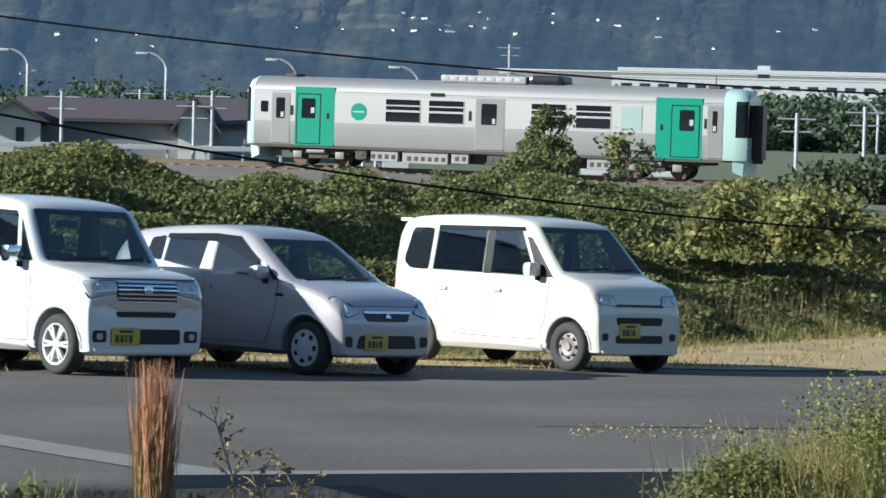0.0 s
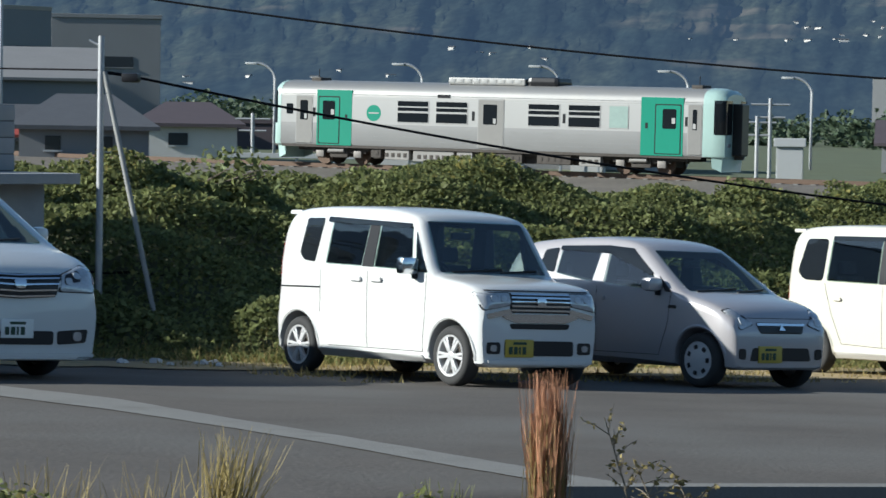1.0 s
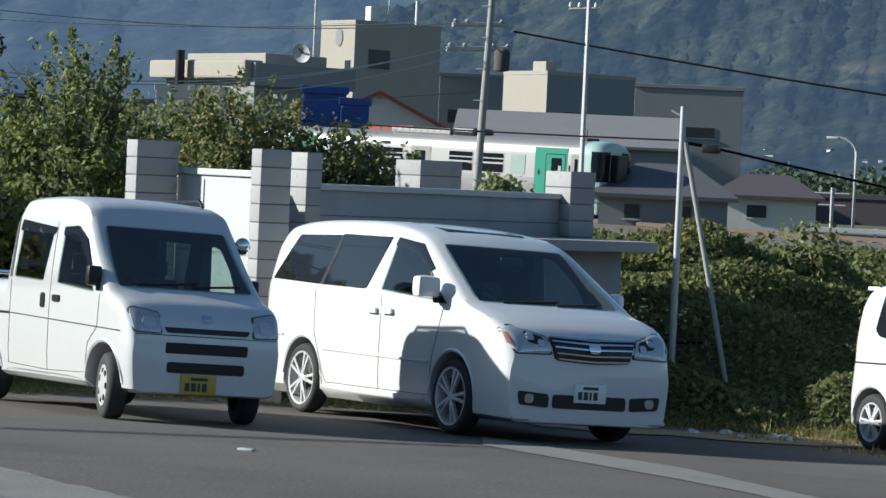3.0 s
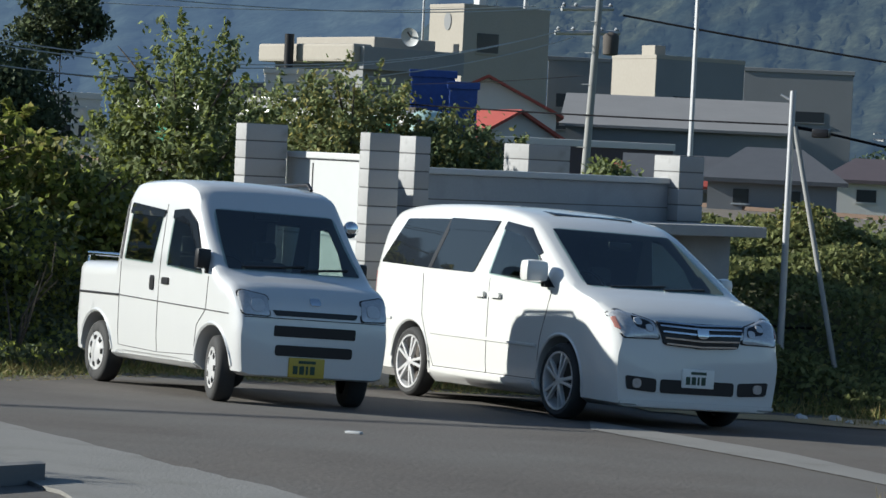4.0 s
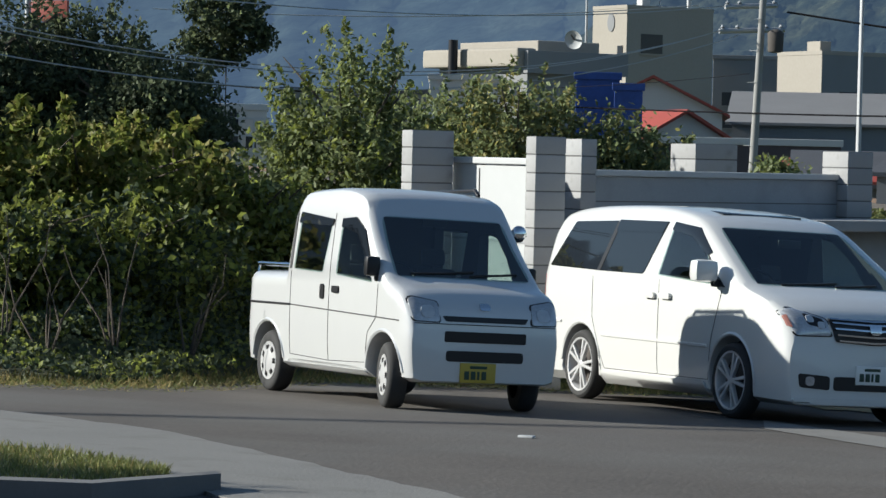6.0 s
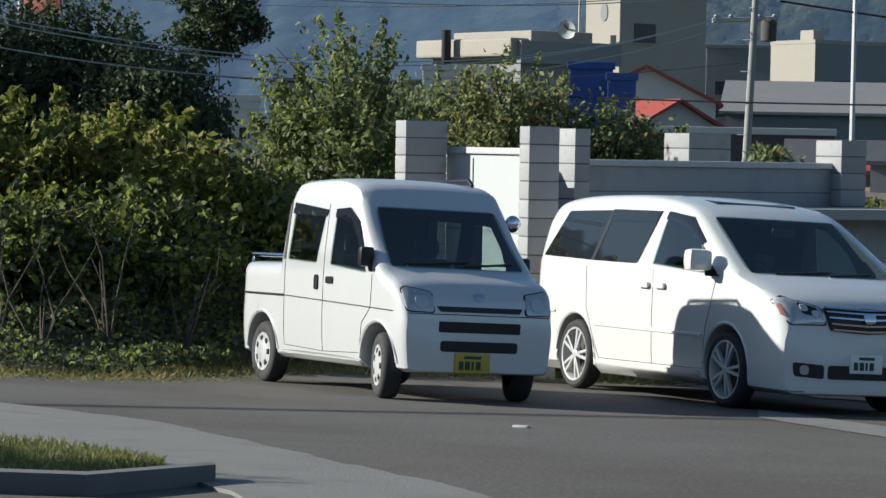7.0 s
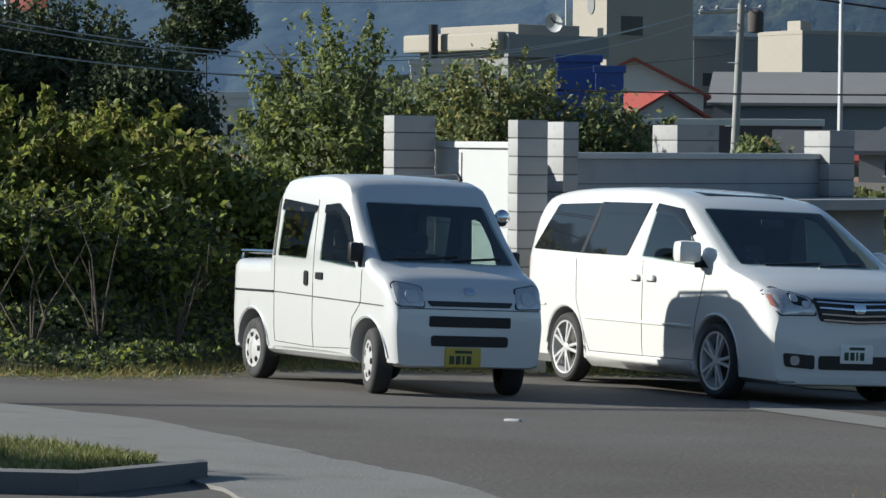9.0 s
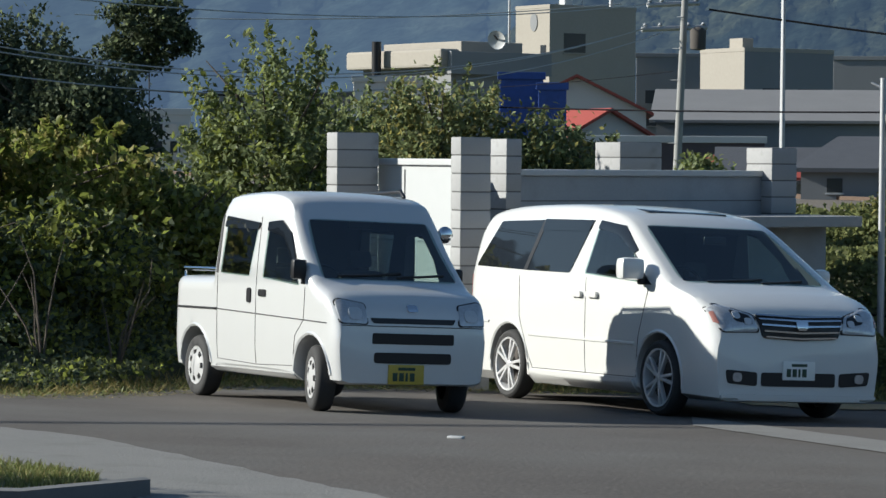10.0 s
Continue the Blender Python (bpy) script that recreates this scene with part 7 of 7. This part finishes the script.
# shrubs and trees on the bank
tree("bank_tree", -2.0, 58, 0.9, 0.30, 0.58, 1.45, 13000, 0.06, [M["leaf_bank"], M["leaf_tree"]], "leafy green shrub tree on the bank top", 31, 0.07, 0.26, 70)
tree("bank_shrub", -1.9, 57, 0.9, -0.55, 0.95, 0.75, 9000, 0.065, [M["leaf_bank"], M["leaf_tree"]], "bushy growth round the foot of a shrub tree", 39, 0.05, 0.3, 50)
tree("bank_tree", -3.55, 58, 0.9, -0.02, 0.6, 0.5, 600, 0.07, [M["leaf_bank"], M["leaf_yellow"]], "spindly sapling with sparse leaves", 32, 0.04, 0.25, 16)
tree("bank_shrub", 7.0, 50, 0.9, -0.78, 0.7, 0.5, 4000, 0.085, [M["leaf_bank"], M["leaf_yellow"]], "yellowing shrub on the bank top", 33, 0.05, 0.35, 30, 0.35)
tree("bank_shrub", 13.0, 38, 0.2, -0.75, 1.6, 1.2, 16000, 0.08, [M["leaf_bank"], M["leaf_tree"]], "dense green shrub behind the guyed pole", 34, 0.07, 0.5, 60)
tree("bank_shrub", 15.0, 39, 0.2, -0.9, 1.2, 1.2, 10000, 0.08, [M["leaf_bank"], M["leaf_tree"]], "dense green shrub beside the low wall", 35, 0.07, 0.5, 50)
tree("bank_shrub", 11.2, 40, 0.2, -1.3, 1.4, 0.9, 11000, 0.08, [M["leaf_bank"], M["leaf_tree"]], "dense green shrub on the slope", 36, 0.07, 0.5, 50)
tree("bank_shrub", -8.2, 62, 0.6, -0.55, 2.0, 0.7, 7000, 0.11, [M["leaf_dark"], M["leaf_bank"]], "dark rounded shrub by the line", 37, 0.06, 0.5, 40)
tree("bank_shrub", -6.3, 45, 0.5, -1.2, 1.8, 1.1, 14000, 0.085, [M["leaf_bank"], M["leaf_yellow"]], "yellowing shrub above the verge", 38, 0.06, 0.5, 60, 0.4)
# trees and hedge round the deck van
tree("hedge_tree", 31.3, 33.0, 0.2, 0.5, 2.1, 1.6, 60000, 0.058, [M["leaf_hedge"], M["leaf_yellow"]], "broad hedge tree with yellow-green leaves and bare stems", 41, 0.06, 0.5, 60, 0.3, 0.75, 2.0)
tree("hedge_tree", 29.5, 33.5, 0.2, 0.25, 1.25, 1.6, 38000, 0.058, [M["leaf_hedge"], M["leaf_yellow"]], "hedge tree with yellow-green leaves beside the van", 42, 0.06, 0.45, 50, 0.25, 0.75, 2.0)
tree("hedge_tree", 33.7, 32.0, 0.2, 0.5, 1.8, 1.7, 38000, 0.058, [M["leaf_hedge"], M["leaf_yellow"]], "hedge tree with yellow-green leaves beside the lot", 43, 0.06, 0.5, 50, 0.3, 0.75, 2.0)
tree("hedge_tree", 28.1, 33.2, 0.1, -0.35, 0.9, 1.2, 16000, 0.06, [M["leaf_hedge"], M["leaf_tree"]], "green hedge bush behind the van", 44, 0.06, 0.5, 50, 0.3, 0.5)
# two low bushes, dark leaves mixed in for shade at the hedge's foot
tree("hedge_tree", 30.6, 30.6, 0.3, -1.1, 1.3, 1.0, 20000, 0.06, [M["leaf_dark"], M["leaf_hedge"]], "leafy undergrowth at the hedge's foot, darkened for shade", 57, 0.05, 0.4, 60, 0.6, 0.6)
tree("hedge_tree", 32.8, 30.0, 0.3, -1.0, 1.3, 1.1, 20000, 0.06, [M["leaf_dark"], M["leaf_hedge"]], "leafy undergrowth below the hedge tree, darkened for shade", 59, 0.05, 0.4, 60, 0.6, 0.6)
# unseen tree added to cast shade on the grass plot
tree("dark_tree", 51.5, 17.0, 0.8, 3.0, 1.1, 1.3, 16000, 0.06, [M["leaf_dark"], M["leaf_tree"]], "shrub tree out of view, added to shade the grass plot", 67, 0.08, 0.5, 50, 0.1)
tree("dark_tree", 31.2, 46, 0.3, 2.5, 2.0, 2.2, 76000, 0.058, [M["leaf_dark"], M["leaf_tree"]], "dark dense evergreen tree behind the hedge", 45, 0.16, 0.6, 80, 0.08, 0.45)
tree("dark_tree", 30.2, 44, 0.3, 1.9, 1.2, 1.8, 50000, 0.055, [M["leaf_dark"], M["leaf_tree"]], "dark evergreen tree behind the hedge", 46, 0.14, 0.5, 70, 0.06, 0.45)
tree("dark_tree", 33.8, 45, 0.3, 2.9, 2.0, 2.4, 56000, 0.058, [M["leaf_dark"], M["leaf_tree"]], "dark evergreen tree at the lot's corner", 47, 0.16, 0.6, 70, 0.08, 0.45)
tree("dark_tree", 28.6, 47, 0.3, 3.12, 0.78, 0.6, 6500, 0.055, [M["leaf_dark"], M["leaf_tree"]], "tall spindly tree with a tufted top", 48, 0.045, 0.2, 34, 0.2, 0.5)
tree("light_tree", 26.2, 36, 0.2, 2.2, 1.15, 1.9, 27000, 0.047, [M["leaf_tree"], M["leaf_hedge"]], "light green roadside tree behind the block pillar", 51, 0.07, 0.4, 70, 0.25, 0.8, 2.0)
tree("light_tree", 27.05, 36.5, 0.2, 1.0, 0.38, 1.4, 6500, 0.046, [M["leaf_tree"], M["leaf_hedge"]], "light green young tree behind the van", 52, 0.05, 0.3, 40, 0.3, 0.8, 2.0)
tree("light_tree", 22.9, 40, 0.2, 1.65, 1.2, 1.35, 23000, 0.048, [M["leaf_tree"], M["leaf_yellow"]], "light green tree behind the white gate", 53, 0.07, 0.42, 64, 0.25, 0.8, 1.9)
tree("light_tree", 20.8, 40, 0.2, 0.82, 1.0, 1.0, 11500, 0.051, [M["leaf_tree"], M["leaf_yellow"]], "low green tree behind the wall", 54, 0.06, 0.4, 50, 0.15, 0.75, 1.9)
tree("light_tree", 24.6, 41, 0.2, 1.2, 0.9, 1.2, 11500, 0.05, [M["leaf_tree"], M["leaf_hedge"]], "green tree behind the gate pillar", 55, 0.06, 0.4, 50, 0.2, 0.75, 1.9)
tree("bank_shrub", 17.9, 42, 0.2, 0.1, 0.4, 0.5, 1200, 0.06, [M["leaf_tree"], M["leaf_hedge"]], "thin creeper at the foot of the utility pole", 56, 0.03, 0.25, 14)


def bare_stems():
    rng = random.Random(58)
    for az, d in ((31.9, 27.6), (30.6, 28.2), (29.2, 28.9), (32.8, 27.4)):
        p = at(az, d)
        t = thing("bare_shrub", Matrix.Translation((p.x, p.y, float(land(p.x, p.y)))), "leafless shrub of thin brown stems below the hedge", "shrub")
        for k in range(5):
            a, h = rng.uniform(-0.9, 0.9), rng.uniform(0.7, 1.7)
            e = Vector((h * math.sin(a) * 0.8, rng.uniform(-0.2, 0.3), h))
            tube("stem", [(0, 0, 0), e * 0.35 + Vector((rng.uniform(-0.08, 0.08), 0, 0.05)), e * 0.7 + Vector((rng.uniform(-0.1, 0.1), 0, 0.04)), e], [0.013, 0.011, 0.007, 0.003], M["bark"], t, sides=5)


bare_stems()


def far_wood():
    """Broad-leaved woods along the foot of the hills, too many to count."""
    rng = np.random.default_rng(77)
    pts = []
    for _ in range(600):
        az = rng.uniform(-10, 26)
        d = rng.uniform(330, 640)
        r = rng.uniform(1.6, 3.4) * (1 if az < 2 else 1.35)
        c, rr = lobes(rng, 7, at(az, d, r * 0.8), (r, r, r * 0.8), r * 0.45)
        pts.append(crown_points(rng, 150, c, rr))
    for _ in range(260):
        az, d = rng.uniform(-10.5, -1.5), rng.uniform(330, 480)
        top = EYE[2] + d * math.tan(radians(rng.uniform(0.5, 0.8)))
        c, rr = lobes(rng, 8, at(az, d, top * 0.5), (3.5, 3.5, top * 0.42), 1.8)
        pts.append(crown_points(rng, 190, c, rr))
    p = np.concatenate(pts)
    g = leaf_mesh("far_woods", [leaves(p, 0.55, rng)], [M["leaf_far"]])
    tagged(g, "green belt of trees at the foot of the hills", "woods", kind="stuff")


far_wood()


# ---- foreground plants by the drain ----
def reeds(az, d, z0):
    t = thing("reed_clump", pose(0, 0, 0), "tall reddish-brown dry reed clump by the drain", "reeds")
    a = stalks("stem", az, d, z0, 420, 0.74, 0.034, 0.03, M["straw"], "", 61, 0.0018)
    b = stalks("plume", az, d, z0 + 0.22, 620, 0.66, 0.034, 0.035, M["reed"], "", 60, 0.0022)
    for ob in (a, b):
        ob.parent = t
        tagged(ob, "", "", "", "stuff")


def stalks(name, az, d, z0, count, h, spread, top_spread, mat, label, seed, w=0.004, lean=0.0, category="plant"):
    rng = np.random.default_rng(seed)
    base = np.array(at(az, d, z0))
    b = base + np.stack([rng.normal(0, spread, count), rng.normal(0, spread, count), np.zeros(count)], -1)
    hh = h * rng.uniform(0.55, 1.0, count)
    t = b + np.stack([rng.normal(lean, top_spread, count), rng.normal(0, top_spread, count), hh], -1)
    mid = (b + t) / 2 + rng.normal(0, 0.012, (count, 3))
    a = rng.uniform(0, 3.14, count)
    sd = np.stack([np.cos(a), np.sin(a), np.zeros(count)], -1) * w
    q = [np.stack([b - sd, b + sd, mid + sd, mid - sd], 1), np.stack([mid - sd, mid + sd, t + sd * 0.3, t - sd * 0.3], 1)]
    return tagged(leaf_mesh(name, [np.concatenate(q).reshape(-1, 3)], [mat]), label, category if label else "")


reeds(5.55, 13.0, 0.55)
stalks("grass_tuft", 11.9, 13.6, 0.55, 160, 0.55, 0.05, 0.09, M["straw"], "pale dry grass tuft by the lot's edge", 62, 0.003, 0.05)
stalks("grass_tuft", 13.4, 13.4, 0.55, 60, 0.42, 0.08, 0.1, M["straw"], "thin dry grass tuft by the lot's edge", 63, 0.0025)
stalks("grass_tuft", 15.4, 13.2, 0.55, 70, 0.45, 0.1, 0.12, M["straw"], "thin dry grass tuft by the lot's edge", 64, 0.0025)
stalks("grass_tuft", 7.6, 13.2, 0.5, 80, 0.42, 0.05, 0.08, M["grass"], "low green grass tuft by the lot's edge", 65, 0.004)


def twiggy(az, d, z0, h, label, seed):
    rng = random.Random(seed)
    t = thing("dry_weed", Matrix.Translation(at(az, d, z0)), label, "weed")
    tube("stem", [(0, 0, 0), (-0.06, 0, h * 0.5), (-0.16, 0, h)], [0.006, 0.005, 0.002], M["twig"], t, sides=5)
    ends = []
    for k in range(16):
        f = rng.uniform(0.25, 0.98)
        p = Vector((-0.06 * min(f * 2, 1) - 0.1 * max(0, f - 0.5) * 2, 0, h * f))
        e = p + Vector((rng.uniform(-0.13, 0.2), rng.uniform(-0.1, 0.1), rng.uniform(0.02, 0.12)))
        tube("twig", [p, p.lerp(e, 0.6) + Vector((0, 0, 0.01)), e], [0.003, 0.0022, 0.001], M["twig"], t, sides=4)
        ends += [p.lerp(e, rng.uniform(0.3, 1)) for _ in range(7)]
    r2 = np.random.default_rng(seed)
    p = np.array([e[:] for e in ends]) + r2.normal(0, 0.008, (len(ends), 3))
    tagged(leaf_mesh("leaf", [leaves(p, 0.016, r2)], [M["straw"]], t), kind="stuff")


twiggy(3.75, 13.0, 0.6, 0.62, "sparse dry weed with small brown leaves", 71)
twiggy(3.1, 13.2, 0.55, 0.42, "sparse dry weed with small brown leaves", 72)
twiggy(2.4, 13.3, 0.55, 0.40, "sparse dry weed with small brown leaves", 73)


def low_bush(name, az, d, z0, rx, rz, count, leaf, mats, label, seed, blades=0):
    rng = np.random.default_rng(seed)
    t = thing(name, Matrix.Translation(at(az, d, z0)), label, "bush")
    c, r = lobes(rng, 30, (0, 0, rz * 0.4), (rx, rx, rz * 0.6), rz * 0.35)
    p = crown_points(rng, count, c, r)
    leaf_mesh("foliage", [leaves(p, leaf, rng), leaves(p[: count // 6] + 0.01, leaf, rng)], mats, t)
    if blades:
        b = np.stack([rng.normal(0, rx * 0.7, blades), rng.normal(0, rx * 0.7, blades), np.full(blades, rz * 0.3)], -1)
        tip = b + np.stack([rng.normal(-0.03, 0.1, blades), rng.normal(0, 0.1, blades), rz * rng.uniform(0.15, 0.55, blades)], -1)
        a = rng.uniform(0, 3.14, blades)
        sd = np.stack([np.cos(a), np.sin(a), np.zeros(blades)], -1) * 0.0028
        tagged(leaf_mesh("grass_blade", [np.stack([b - sd, b + sd, tip, tip - sd * 0.2], 1)[: blades // 2].reshape(-1, 3), np.stack([b - sd, b + sd, tip, tip - sd * 0.2], 1)[blades // 2 :].reshape(-1, 3)], [M["straw"], M["grass"]], t), kind="stuff")


low_bush("weed_bush", -8.2, 13.4, 0.5, 0.42, 0.8, 26000, 0.012, [M["grass"], M["leaf_yellow"]], "green weedy bush with long grass at the drain", 81, 5000)
low_bush("weed_bush", -6.2, 13.0, 0.45, 0.34, 0.55, 15000, 0.015, [M["leaf_bank"], M["leaf_yellow"]], "low leafy weeds at the drain", 82, 200)
low_bush("weed_bush", 8.1, 12.8, 0.45, 0.12, 0.42, 900, 0.028, [M["leaf_bank"], M["leaf_yellow"]], "small leafy weed by the lot's edge", 83, 30)
low_bush("weed_bush", 4.9, 13.0, 0.45, 0.12, 0.36, 700, 0.026, [M["leaf_bank"], M["leaf_yellow"]], "small leafy weed below the reeds", 84, 30)
low_bush("weed_bush", 16.0, 12.8, 0.45, 0.14, 0.45, 900, 0.026, [M["leaf_bank"], M["leaf_yellow"]], "small leafy weed by the lot's edge", 85, 60)
# rough grass plot beside the pavement
def grass_plot():
    rng = np.random.default_rng(90)
    m = 9000
    az, d = rng.uniform(29.6, 36, m), np.zeros(m)
    lo, hi = np.interp(az, [29.6, 31.5, 36], [15.1, 14.3, 13.9]), np.interp(az, [29.6, 31.5, 36], [15.5, 16.7, 17.6])
    d = lo + (hi - lo) * rng.random(m)
    x, y = -d * np.sin(np.radians(az)), d * np.cos(np.radians(az))
    base = np.stack([x, y, lot(x, y) + 0.015], -1)
    tip = base + np.stack([rng.normal(0, 0.03, m), rng.normal(0, 0.03, m), rng.uniform(0.015, 0.07, m)], -1)
    a = rng.uniform(0, 3.14, m)
    sd = np.stack([np.cos(a), np.sin(a), np.zeros(m)], -1) * 0.006
    v = np.stack([base - sd, base + sd, tip, tip - sd * 0.2], 1)
    k = rng.random(m) < 0.12
    tagged(leaf_mesh("grass_plot", [v[k].reshape(-1, 3), v[~k].reshape(-1, 3)], [M["straw"], M["grass"]]), "rough short grass beside the pavement", "grass", kind="stuff")
    soil = ribbon("grass_soil", [at(36, 17.7), at(31.5, 16.7), at(29.6, 15.5)], [at(36, 13.8), at(31.5, 14.2), at(29.6, 15.0)], M["soil"], "dark soil of a small grass plot", 0.03, 0.05, "ground")


grass_plot()
# dry leaves and grit along the cracked edge
rng = np.random.default_rng(95)
m = 700
x = rng.uniform(0.9, 4.0, m)
y = 20.7 + 0.45 * x + rng.normal(-0.7, 0.5, m)
g = leaf_mesh("leaf_litter", [leaves(np.stack([x, y, lot(x, y) + 0.012], -1), 0.014, rng)], [M["straw"]])
tagged(g, "dry leaves scattered on the asphalt", "leaf litter", kind="stuff")
# litter on the asphalt
pt = at(22.55, 21.0)
lit = thing("litter", Matrix.Translation((pt.x, pt.y, float(lot(pt.x, pt.y)))), "crumpled white paper litter on the asphalt", "litter")
box("scrap", -0.06, 0.06, -0.03, 0.03, 0, 0.018, M["gate"], lit, bevel=0.008)


rng = random.Random(97)
for k in range(7):
    q = Vector((-6.75 + rng.gauss(0.1, 0.28), 29.3 + rng.gauss(0, 0.2), 0))
    bag = thing("litter", Matrix.Translation((q.x, q.y, float(land(q.x, q.y)) + 0.02)) @ Matrix.Rotation(rng.uniform(0, 3), 4, "Z"), "crumpled pale plastic litter at the verge", "litter")
    bm = bmesh.new()
    bmesh.ops.create_icosphere(bm, subdivisions=2, radius=rng.uniform(0.04, 0.08))
    for v in bm.verts:
        v.co *= rng.uniform(0.65, 1.2)
        v.co.z *= 0.6
    part("scrap", bm, M["gate"], bag, smooth=20)


# ---- what moves ----
def motions():
    rows = []
    for k in range(21):
        t = k * 0.5
        s = 17.79 * t
        slope = 0.0075 + 0.00012 * (s + 10)
        p = TRACK0 + TRACK_D * s
        rows.append((t, pose(p.x, p.y, rail_z(s + 10) - slope * 10, 0, -math.degrees(math.atan(slope)), math.degrees(math.atan2(TRACK_D.y, TRACK_D.x)))))
    walk(train, rows)


motions()
